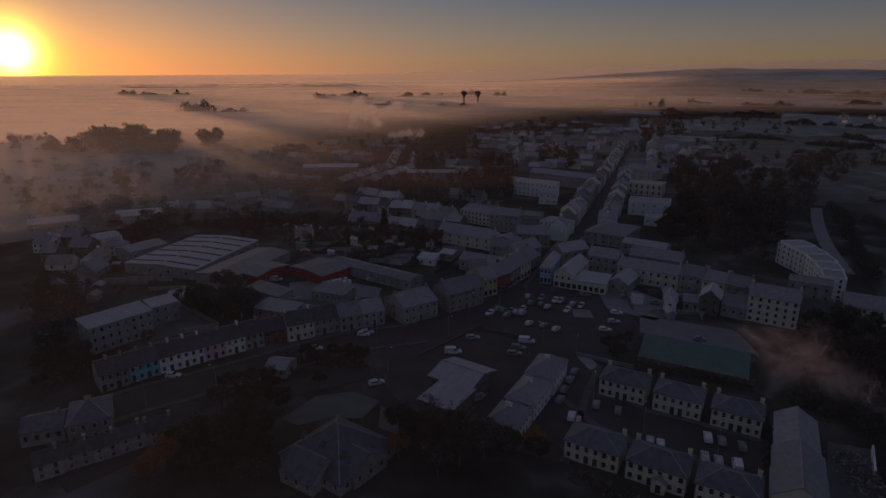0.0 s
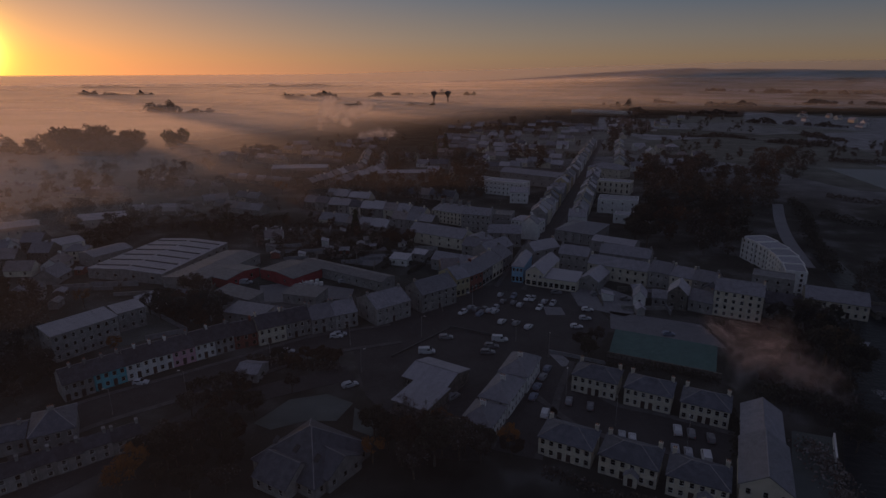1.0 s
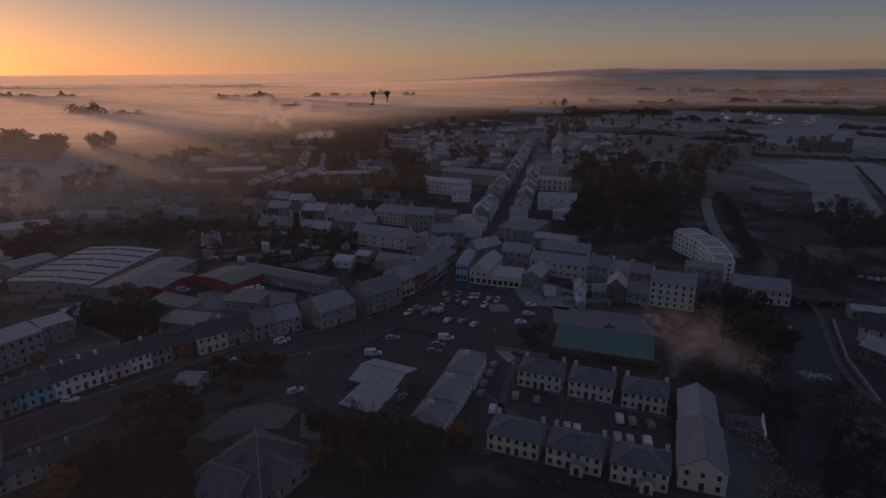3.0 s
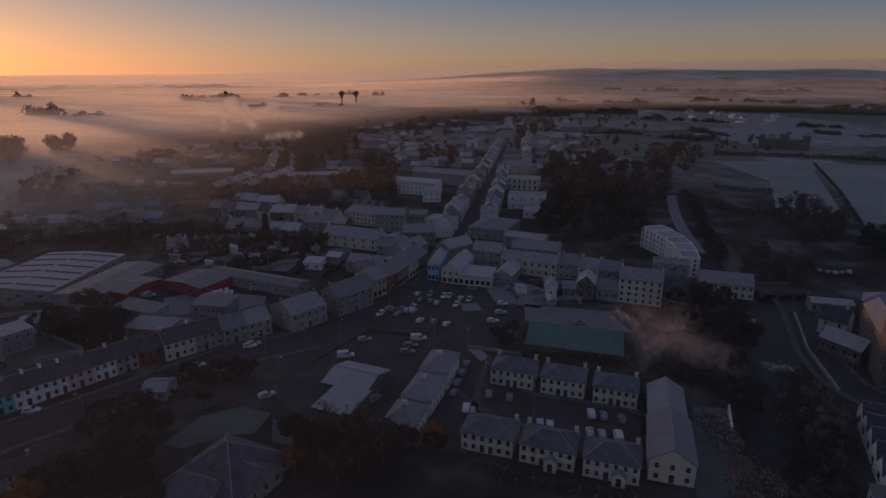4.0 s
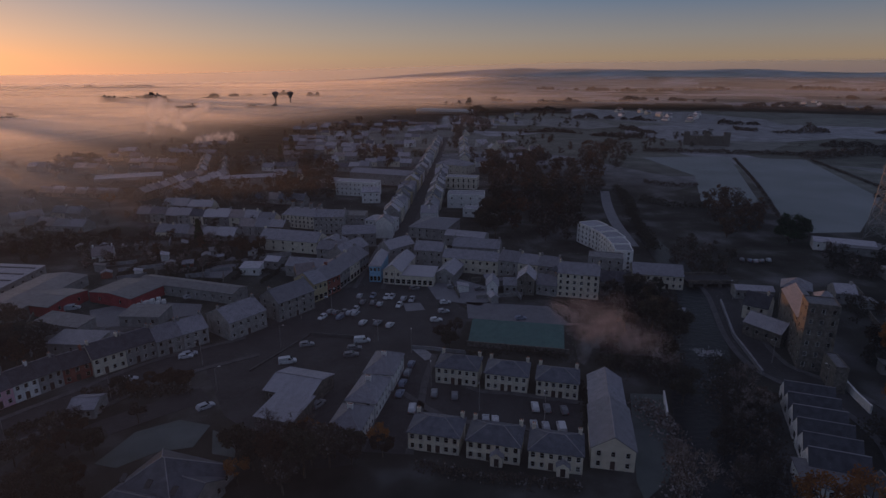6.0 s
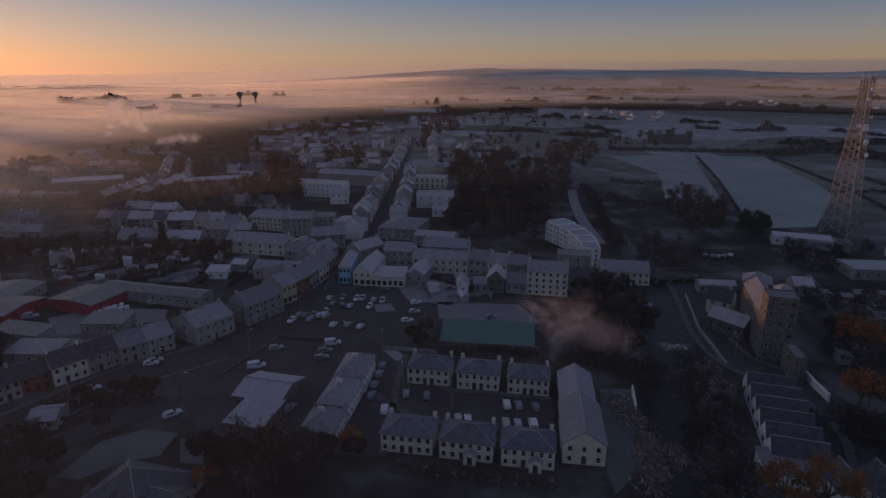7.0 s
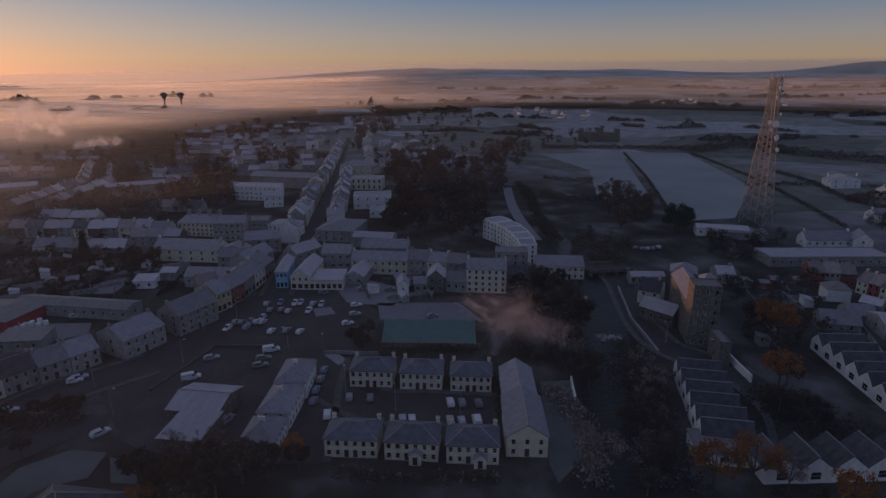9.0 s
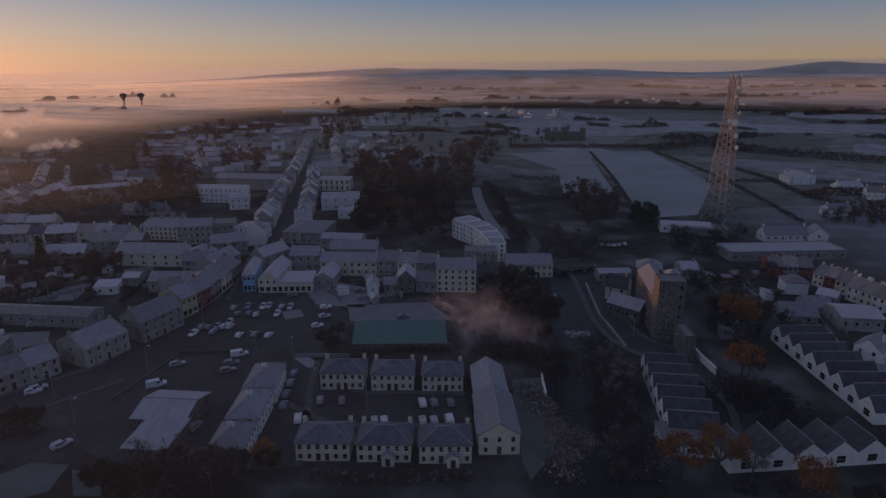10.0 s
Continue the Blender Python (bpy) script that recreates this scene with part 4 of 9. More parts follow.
def steam_material(name, col):
    m, n, l, p = material(name)
    n.remove(p)
    df, tl, mx = n.new("ShaderNodeBsdfDiffuse"), n.new("ShaderNodeBsdfTranslucent"), n.new("ShaderNodeMixShader")
    t, rp = n.new("ShaderNodeTexNoise"), n.new("ShaderNodeValToRGB")
    geo = n.new("ShaderNodeNewGeometry")
    t.inputs["Scale"].default_value = 0.2
    l.new(geo.outputs["Position"], t.inputs["Vector"]), l.new(t.outputs["Fac"], rp.inputs["Fac"])
    rp.color_ramp.elements[0].color, rp.color_ramp.elements[1].color = (*[c * 0.85 for c in col], 1), (*col, 1)
    l.new(rp.outputs["Color"], df.inputs["Color"]), l.new(rp.outputs["Color"], tl.inputs["Color"])
    mx.inputs[0].default_value = 0.5
    l.new(df.outputs[0], mx.inputs[1]), l.new(tl.outputs[0], mx.inputs[2]), l.new(mx.outputs[0], n["Material Output"].inputs["Surface"])
    return m


M["foam"] = surface("foam", (0.3, 0.3, 0.31), (0.5, 0.5, 0.52), 1.0, 0.9, 0.2, 6)
M["steam"] = steam_material("steam", (0.9, 0.9, 0.9))
M["chimney_smoke"] = steam_material("chimney_smoke", (0.8, 0.78, 0.84))


def plume(label, puffs, flecks, size, seed, mat="steam"):
    """Drifting smoke: a haze of countless tiny flecks, denser in the heart of each puff (x, y, z, radius)."""
    rng = random.Random(seed)
    total = sum(p[3] ** 2 for p in puffs)
    verts, faces = [], []
    for x, y, z, r in puffs:
        for _ in range(int(flecks * r * r / total)):
            d = Vector((rng.gauss(0, 1), rng.gauss(0, 1), rng.gauss(0, 0.8))) * r * 0.5
            wob = noise.noise_vector(Vector((x, y, z)) * 0.1 + d / r * 1.3) * r * 0.42
            c = Vector((x, y, z)) + d + wob
            u = Vector((rng.gauss(0, 1), rng.gauss(0, 1), rng.gauss(0, 1))).normalized() * size * rng.uniform(0.5, 1.2)
            v = u.orthogonal().normalized() * u.length
            n = len(verts)
            verts += [tuple(c + u), tuple(c + v), tuple(c - u - v)]
            faces.append((n, n + 1, n + 2))
    me = bpy.data.meshes.new("smoke")
    me.from_pydata(verts, [], faces)
    me.materials.append(M[mat])
    ob = new("smoke", me)
    ob.visible_shadow = False
    tagged(ob, label, "smoke", kind="stuff")


def haze_bank(radius, top, thick, west, key, label, lift=0):
    """A ring of hazy veil round the camera, thinning upwards, denser by the factor west towards the sunrise."""
    M[key] = haze_material("hazy_air", thick)
    bm = bmesh.new()
    rise, dense = bm.verts.layers.float.new("rise"), bm.verts.layers.float.new("dense")
    n, last = 160, None
    for j in range(n + 1):
        a = 2 * math.pi * j / n
        x, y = radius * math.sin(a), radius * math.cos(a)
        off = (math.degrees(a) - 360 + SUN_AZ + 180) % 360 - 180
        z0, col = land(x, y) - 2, []
        high = top + lift * min(1, max(0, (off - 26) / 40))
        for s in (0, 0.2, 0.4, 0.6, 0.8, 1.0):
            v = bm.verts.new((x, y, z0 + (high - z0) * s))
            v[rise], v[dense] = s, 1 + (west - 1) * math.exp(-((off / 26) ** 2))
            col.append(v)
        if last:
            for q in range(5):
                bm.faces.new((last[q], col[q], col[q + 1], last[q + 1]))
        last = col
    ob = part("haze", bm, key)
    ob.visible_shadow = False
    tagged(ob, label, "haze", kind="stuff")


haze_bank(4290, 72, 0.42, 2.2, "haze", "thin veil of distant haze before the hills", 75)
# near rings added to lift dark tones and imitate sun glare in the lens
for k, (rr, top, th, we) in enumerate(((78, 58, 0.009, 1.8), (200, 60, 0.01, 3.0), (360, 62, 0.014, 5.0), (520, 64, 0.018, 8.0))):
    haze_bank(rr, top, th, we, f"smoke_haze_{k}", "faint veil round the camera imitating haze and lens glare")


# surfaces of the square, streets, yards and fields
patch('pavement_square', 'dark asphalt market square with parking bays', 'square', 'asphalt', [(-49.5, 186.2), (-39.8, 196.6), (-32.8, 204.0), (-18.1, 226.1), (8.8, 212.3), (19.5, 187.2), (12.5, 165.8), (2.9, 158.0), (-8.7, 142.0), (-13.7, 107.5), (-23.1, 106.4), (-46.7, 128.2), (-60.3, 155.0)], 0.04)
patch('car_park', 'dark asphalt yard behind kerbs', 'car park', 'asphalt', [(-34.5, 171.4), (-12.2, 168.9), (-15.8, 146.9), (-19.9, 129.5), (-27.5, 122.8), (-39.4, 128.2), (-45.8, 149.0)], 0.09)
ribbon('road_main', 'narrow asphalt main street', 'road', 'asphalt', [(-17.5, 213.8), (-10.3, 274.1), (-0.1, 347.0), (12.8, 471.2), (27.3, 623.1), (41.9, 756.5)], 9, 0.06)
ribbon('road_frosted', 'pale frosted lane beside the apartments', 'road', 'frosted_yard', [(132.9, 396.0), (120.1, 349.7), (110.7, 307.2), (104.0, 263.1)], 6, 0.08)
patch('turf_green', 'green frosted bowling green', 'bowling green', 'turf', [(19.5, 182.7), (48.9, 175.9), (44.3, 156.9), (16.1, 164.0)], 0.12)
patch('pavement_green', 'frosted grass surround of the green', 'pavement', 'frosted_yard', [(18.8, 197.9), (47.4, 192.0), (51.1, 175.3), (18.0, 183.2)], 0.1)
patch('yard_backs', 'frosted yard behind shops', 'yard', 'frosted_yard', [(4.9, 216.5), (18.3, 222.4), (28.1, 213.1), (30.1, 201.5), (23.3, 193.9), (8.1, 200.9)], 0.1)
ribbon('road_estate', 'estate road between the houses', 'road', 'asphalt', [(1.3, 142.1), (11.7, 130.2), (25.2, 126.4), (39.7, 121.3)], 13, 0.06)
ribbon('road_lane', 'lane past the terrace', 'road', 'asphalt', [(0.5, 158.6), (-2.7, 143.2), (-4.6, 127.7), (-7.1, 111.1)], 9, 0.07)
ribbon('road_river', 'riverside road below the mill', 'road', 'asphalt', [(116.0, 216.6), (114.2, 198.6), (102.6, 163.7), (99.9, 144.1), (105.7, 132.7), (109.9, 121.0), (107.6, 103.9), (97.7, 87.8)], 9, 0.06)
ribbon('road_left', 'street past the coloured terrace', 'road', 'asphalt', [(-49.5, 166.3), (-70.8, 153.0), (-84.5, 137.0), (-98.3, 121.0), (-109.6, 108.3), (-120.1, 91.7)], 12, 0.06)
ribbon('road_lower', 'lower street', 'road', 'asphalt', [(-54.7, 138.9), (-75.0, 122.7), (-86.9, 104.9), (-94.4, 90.7), (-100.5, 78.5)], 8, 0.07)
ribbon('water_river', 'dark slow river', 'river', 'river_water', [(116.5, 286.3), (113.6, 253.3), (106.9, 211.5), (99.4, 186.6), (88.4, 162.8), (77.1, 137.1), (67.4, 109.9), (59.7, 87.0)], (9, 20), 0.03)
patch('field_sports', 'large frosted sports field', 'field', 'field', [(305.0, 548.9), (365.7, 530.7), (303.7, 360.9), (229.4, 280.8), (203.5, 281.1), (210.5, 317.8)], 0.1)
patch('field_upper', 'frosted paddock beyond the trees', 'field', 'field', [(220.9, 556.1), (306.6, 557.9), (214.4, 344.1), (177.6, 345.2), (223.3, 452.1)], 0.1)
patch('lawn_hall', 'frosted lawn beside the river', 'lawn', 'lawn', [(55.3, 132.5), (63.9, 131.3), (53.1, 100.3), (44.0, 93.2), (44.4, 98.7)], 0.1)
patch('lawn_flats', 'lawn in front of the flats', 'lawn', 'lawn', [(-146.5, 161.2), (-139.1, 168.8), (-116.6, 155.3), (-129.4, 140.3)], 0.1)
patch('pavement_river', 'paved river bank', 'pavement', 'concrete', [(88.3, 189.8), (95.4, 187.7), (87.4, 175.7), (81.7, 177.4)], 0.1)
ribbon('pavement_left_a', 'raised concrete footpath with a kerb', 'pavement', 'footpath', [(-49.5, 166.3), (-70.8, 153.0), (-84.5, 137.0), (-98.3, 121.0), (-109.6, 108.3), (-120.1, 91.7)], 1.8, 0.17, 6.9)
ribbon('pavement_left_b', 'raised concrete footpath with a kerb', 'pavement', 'footpath', [(-49.5, 166.3), (-70.8, 153.0), (-84.5, 137.0), (-98.3, 121.0), (-109.6, 108.3), (-120.1, 91.7)], 1.8, 0.17, -6.9)
ribbon('pavement_river_a', 'raised concrete footpath with a kerb', 'pavement', 'footpath', [(116.0, 216.6), (114.2, 198.6), (102.6, 163.7), (99.9, 144.1), (105.7, 132.7), (109.9, 121.0), (107.6, 103.9), (97.7, 87.8)], 1.8, 0.17, 5.4)
ribbon('pavement_river_b', 'raised concrete footpath with a kerb', 'pavement', 'footpath', [(116.0, 216.6), (114.2, 198.6), (102.6, 163.7), (99.9, 144.1), (105.7, 132.7), (109.9, 121.0), (107.6, 103.9), (97.7, 87.8)], 1.8, 0.17, -5.4)
ribbon('pavement_estate_a', 'raised concrete footpath with a kerb', 'pavement', 'footpath', [(1.3, 142.1), (11.7, 130.2), (25.2, 126.4), (39.7, 121.3)], 1.8, 0.17, 7.4)
ribbon('pavement_estate_b', 'raised concrete footpath with a kerb', 'pavement', 'footpath', [(1.3, 142.1), (11.7, 130.2), (25.2, 126.4), (39.7, 121.3)], 1.8, 0.17, -7.4)
ribbon('pavement_main_a', 'raised concrete footpath with a kerb', 'pavement', 'footpath', [(-17.5, 213.8), (-10.3, 274.1), (-0.1, 347.0), (12.8, 471.2), (27.3, 623.1), (41.9, 756.5)], 1.8, 0.17, 5.4)
ribbon('pavement_main_b', 'raised concrete footpath with a kerb', 'pavement', 'footpath', [(-17.5, 213.8), (-10.3, 274.1), (-0.1, 347.0), (12.8, 471.2), (27.3, 623.1), (41.9, 756.5)], 1.8, 0.17, -5.4)
ribbon('pavement_lane_a', 'raised concrete footpath with a kerb', 'pavement', 'footpath', [(0.5, 158.6), (-2.7, 143.2), (-4.6, 127.7), (-7.1, 111.1)], 1.8, 0.17, 5.4)
ribbon('pavement_lane_b', 'raised concrete footpath with a kerb', 'pavement', 'footpath', [(0.5, 158.6), (-2.7, 143.2), (-4.6, 127.7), (-7.1, 111.1)], 1.8, 0.17, -5.4)
patch('pavement_bays', 'frosted paved bays in the square', 'pavement', 'frosted_yard', [(-4.1, 197.9), (2.1, 198.3), (3.7, 191.6), (-2.9, 190.5)], 0.07)
patch('pavement_corner', 'pale pavement at the corner of the green', 'pavement', 'concrete', [(-1.0, 161.2), (3.0, 160.8), (6.3, 154.9), (2.7, 153.8)], 0.13)

# estate of pale hipped houses
house('semi_detached_house', 'cream rendered house pair, hipped slate roof, small windows', 4.6, 114.6, -15.6, 11.4, 7.9, 4.5, 1.9, 'hip', 'cream', 'slate_dull', floors=2, bays=6, doors=(2, 3), ends=1, back=4, stacks='back', group='estate houses')
porch(house('semi_detached_house', 'cream rendered house pair, hipped slate roof, small windows', 17.2, 110.7, -16.6, 11.5, 8.0, 4.5, 1.9, 'hip', 'cream', 'slate_dull', floors=2, bays=6, doors=(2, 3), ends=1, back=4, stacks='back', group='estate houses'), 1.0, -3.98, 2.3)
porch(house('semi_detached_house', 'cream rendered house pair, hipped slate roof, small windows', 29.6, 106.7, -15.1, 11.1, 7.8, 4.5, 1.9, 'hip', 'cream', 'slate_dull', floors=2, bays=6, doors=(2, 3), ends=1, back=4, stacks='back', group='estate houses'), 1.6, -3.88, 2.3)
house('semi_detached_house', 'cream rendered house pair, hipped slate roof, dark windows', 11.8, 143.3, -15.7, 11.3, 8.0, 4.8, 1.9, 'hip', 'cream', 'slate_dull', floors=2, bays=6, doors=(2, 3), ends=1, back=4, stacks='back', group='estate houses')
house('semi_detached_house', 'cream rendered house pair, hipped slate roof, dark windows', 24.4, 139.2, -15.7, 11.0, 7.9, 4.8, 1.9, 'hip', 'cream', 'slate_dull', floors=2, bays=6, doors=(2, 3), ends=1, back=4, stacks='back', group='estate houses')
house('semi_detached_house', 'cream rendered house pair, hipped slate roof, dark windows', 36.8, 135.1, -15.7, 10.6, 7.7, 4.7, 1.9, 'hip', 'cream', 'slate_dull', floors=2, bays=6, doors=(2, 3), ends=1, back=4, stacks='back', group='estate houses')
house('long_hall', 'long cream hall with a plain gabled slate roof', 42.7, 110.9, -14.2, 8.9, 16.9, 4.9, 2.9, 'gy', 'cream', 'slate', floors=2, bays=3, ends=3, stacks='', cat='hall', doors=(1,))
house('hall_wing', 'rear range of the cream hall, lower slate roof', 46.62, 126.52, -14.2, 8.0, 15.2, 4.5, 2.5, 'gy', 'cream', 'slate', floors=2, bays=2, ends=3, stacks='', cat='hall')
house('terraced_house', 'stepped terraced house, white render, hipped frosted slate roof', -15.0, 119.1, -14.7, 7.5, 10.1, 4.2, 2.5, 'hipy', 'white', 'slate', floors=2, bays=2, ends=5, stacks='mid', group='stepped terrace')
house('terraced_house', 'stepped terraced house, white render, hipped frosted slate roof', -11.7, 131.1, -15.3, 7.4, 12.1, 4.5, 2.5, 'hipy', 'white', 'slate', floors=2, bays=2, ends=5, stacks='mid', group='stepped terrace')
house('terraced_house', 'stepped terraced house, white render, hipped frosted slate roof', -8.4, 143.9, -13.0, 7.8, 11.9, 4.8, 2.4, 'hipy', 'white', 'slate', floors=2, bays=2, ends=5, stacks='mid', group='stepped terrace')
# dark stone walls stand in for shade in the sheds' open sides
house('market_shed', 'low market shed with a broad pale metal roof', -29.9, 137.2, -20.7, 13.1, 11.9, 3.6, 1.6, 'gable', 'stone', 'sheet', floors=1, bays=4, ends=0, stacks='', cat='shed', over=0.5)
house('lean_to_shed', 'low shed with a sloping pale metal roof', -31.4, 126.2, -20.3, 9.6, 10.5, 2.9, 0.7, 'mono', 'stone', 'sheet', floors=1, bays=3, ends=0, stacks='', cat='shed', over=0.4)

# south side of the street with the coloured terrace
house('terraced_house', 'grey rendered terraced house with dark slate roof', -122.5, 113.9, 55.3, 3.48, 8.1, 5.0, 1.9, 'gable', 'grey', 'slate_bare', bays=2, floors=2, ends=0, stacks='one', group='coloured terrace', doors=(0,))
house('terraced_house', 'grey rendered terraced house with dark slate roof', -120.5, 116.8, 55.3, 3.48, 7.9, 4.9, 2.0, 'gable', 'grey', 'slate_bare', bays=2, floors=2, ends=0, stacks='one', group='coloured terrace', doors=(0,))
house('terraced_house', 'turquoise painted terraced house with dark slate roof', -118.7, 120.4, 53.9, 3.83, 8.2, 4.8, 1.9, 'gable', 'turquoise', 'slate_bare', bays=2, floors=2, ends=0, stacks='one', group='coloured terrace', doors=(0,))
house('terraced_house', 'turquoise painted terraced house with dark slate roof', -116.5, 123.5, 53.9, 3.83, 8.3, 4.8, 1.9, 'gable', 'turquoise', 'slate_bare', bays=2, floors=2, ends=0, stacks='one', group='coloured terrace', doors=(0,))
house('terraced_house', 'white rendered terraced house with dark slate roof', -113.9, 126.8, 50.9, 3.97, 8.0, 4.8, 2.1, 'gable', 'white', 'slate_bare', bays=2, floors=2, ends=0, stacks='one', group='coloured terrace', doors=(1,))
house('terraced_house', 'white rendered terraced house with dark slate roof', -111.4, 129.9, 50.9, 3.97, 8.1, 5.0, 2.0, 'gable', 'white', 'slate_bare', bays=2, floors=2, ends=0, stacks='one', group='coloured terrace', doors=(1,))
house('terraced_house', 'white rendered terraced house with dark slate roof', -108.9, 133.0, 50.9, 3.97, 7.8, 4.8, 2.1, 'gable', 'white', 'slate_bare', bays=2, floors=2, ends=0, stacks='one', group='coloured terrace', doors=(1,))
house('terraced_house', 'pink painted terraced house with dark slate roof', -105.7, 136.9, 50.6, 6.14, 7.7, 4.8, 2.1, 'gable', 'pink', 'slate_bare', bays=3, floors=2, ends=0, stacks='one', group='coloured terrace', doors=(1,))
house('terraced_house', 'white rendered terraced house with dark slate roof', -101.9, 141.5, 50.6, 5.63, 7.6, 4.9, 2.1, 'gable', 'white', 'slate_bare', bays=3, floors=2, ends=0, stacks='one', group='coloured terrace', doors=(1,))
house('terraced_house', 'grey rendered terraced house with dark slate roof', -98.3, 145.8, 50.6, 5.63, 7.7, 5.0, 2.1, 'gable', 'grey', 'slate_bare', bays=3, floors=2, ends=0, stacks='one', group='coloured terrace', doors=(1,))
house('terraced_house', 'red brick terraced house with dark slate roof', -93.6, 150.8, 42.1, 6.97, 7.7, 4.4, 2.1, 'gable', 'brick', 'slate_bare', bays=3, floors=2, ends=0, stacks='one', group='coloured terrace', doors=(1,))
house('town_house', 'cream rendered terraced house with dark slate roof', -87.6, 155.5, 43.3, 8.42, 9.1, 5.4, 2.2, 'gable', 'cream', 'slate_bare', bays=4, floors=2, ends=1, stacks='ends', group='street houses', doors=(1,))
house('town_house', 'grey rendered terraced house with dark slate roof', -81.5, 161.3, 43.3, 8.42, 8.8, 5.4, 2.1, 'gable', 'grey', 'slate_bare', bays=4, floors=2, ends=1, stacks='ends', group='street houses', doors=(1,))
house('town_house', 'grey rendered terraced house with dark slate roof', -75.0, 166.0, 40.2, 7.53, 8.9, 5.0, 2.3, 'gable', 'grey', 'slate', bays=3, floors=2, ends=1, stacks='ends', group='street houses', doors=(1,))
house('town_house', 'grey rendered terraced house with dark slate roof', -69.2, 170.9, 40.2, 7.53, 9.4, 5.1, 2.2, 'gable', 'grey', 'slate', bays=3, floors=2, ends=1, stacks='ends', group='street houses', doors=(1,))
house('town_house', 'pale grey rendered corner house with frosted gable roof', -57.3, 179.3, 49.7, 13.5, 12.6, 6.0, 2.4, 'gable', 'grey', 'slate', floors=2, bays=5, ends=1, stacks='ends', doors=(2,))
house('town_house', 'large grey town house with plain gable', -43.7, 192.7, 49.7, 15.3, 10.0, 6.8, 2.6, 'gable', 'grey', 'slate', floors=3, bays=5, ends=2, stacks='ends', doors=(2,))
house('town_house', 'yellow rendered town house on the square', -38.0, 206.8, 48.6, 6.4, 11.0, 7.0, 2.4, 'gable', 'yellow', 'slate', floors=2, bays=3, ends=0, stacks='one', shop=1)
house('town_house', 'dark red shop house on the square', -34.6, 212.8, 58.2, 7.6, 11.0, 6.6, 2.4, 'gable', 'brick', 'slate', floors=2, bays=3, ends=0, stacks='one', shop=1)
house('town_house', 'grey rendered shop house in the main street', -31.8, 219.8, 71.1, 9.15, 10.9, 6.6, 2.3, 'gable', 'grey', 'slate', bays=3, floors=2, ends=0, stacks='one', shop=1, group='main street')
house('town_house', 'cream rendered shop house in the main street', -28.8, 228.5, 71.1, 9.15, 11.1, 6.4, 2.4, 'gable', 'cream', 'slate', bays=3, floors=2, ends=0, stacks='one', shop=1, group='main street')
house('town_house', 'grey rendered shop house in the main street', -25.8, 237.2, 71.1, 9.15, 11.3, 6.4, 2.5, 'gable', 'grey', 'slate', bays=3, floors=2, ends=0, stacks='one', shop=1, group='main street')
house('apartment_block', 'three-storey pale apartment block with a low sloping roof', -139.9, 138.1, 64.8, 18.5, 9.0, 8.2, 0.8, 'mono', 'grey', 'sheet', floors=3, bays=8, ends=2, stacks='', cat='apartments')
house('apartment_block', 'lower wing of the pale apartments', -137.5, 155.3, 58.4, 8.3, 8.0, 6.5, 0.5, 'mono', 'grey', 'sheet', floors=2, bays=3, ends=1, stacks='', cat='apartments')
house('villa', 'pale grey rendered villa with a frosted hipped roof', -109.5, 96.4, 40.7, 8.5, 11.0, 5.0, 2.6, 'hip', 'grey', 'slate_dull', floors=2, bays=4, ends=3, stacks='mid', cat='house')
house('cottage', 'low pale grey wing with slate roof', -117.8, 92.0, 34.7, 8.6, 8.0, 3.6, 1.6, 'gable', 'grey', 'slate_dull', floors=1, bays=4, ends=1, stacks='one')
house('outbuilding', 'small frosted outbuilding beside the road', -80.5, 132.0, 2.9, 6.4, 7.0, 2.6, 1.2, 'gable', 'grey', 'slate', floors=1, bays=2, ends=0, stacks='', cat='shed')
house('parish_hall', 'large hall with a steep dark slate hipped roof', -48.9, 100.0, -21.0, 17.6, 17.0, 2.8, 6.0, 'hip', 'grey', 'slate_dull', floors=1, bays=6, ends=4, stacks='', cat='hall', lights=3)
house('parish_wing', 'low wing with pale slate roof beside the hall', -43.1, 97.2, 66.8, 9.5, 7.0, 3.2, 2.6, 'gy', 'grey', 'slate_dull', floors=1, bays=3, ends=1, stacks='', cat='hall')
house('parish_wing', 'front wing of the hall with frosted slates', -51.9, 93.2, -17.7, 8.9, 9.0, 2.8, 2.4, 'gable', 'grey', 'slate_dull', floors=1, bays=3, ends=1, stacks='', cat='hall')

# works and sheds
mart = house('mart_hall', 'very large shed with a pale frosted metal roof', -168.6, 215.5, 88.4, 45.7, 34.3, 4.2, 0.9, 'gable', 'grey', 'sheet', floors=1, bays=8, ends=4, stacks='', cat='warehouse', win=(1.6, 1.0))
for x in (-18.5, -11.1, -3.7, 3.7, 11.1, 18.5):
    for side in (-1, 1):
        bm = bmesh.new()
        box(bm, -0.35, 0.35, -7.6, 7.6, 0, 0.42)
        part("roof_ridge_vent", bm, "sheet_dark", mart, m=pose(x, side * 8.4, 4.75) @ Matrix.Rotation(-side * math.atan(0.9 / 17.15), 4, "X"))
house('works_shed', 'dark metal roofed works shed', -138.6, 207.3, 82.5, 38.0, 17.4, 4.0, 1.0, 'gable', 'grey', 'sheet_dark', floors=1, bays=5, ends=1, stacks='', cat='warehouse')
house('red_shed', 'red fronted shed with dark metal roof', -130.0, 202.7, 74.2, 16.8, 18.0, 3.8, 1.0, 'gy', 'red', 'sheet_dark', floors=1, bays=2, ends=0, stacks='', cat='warehouse')
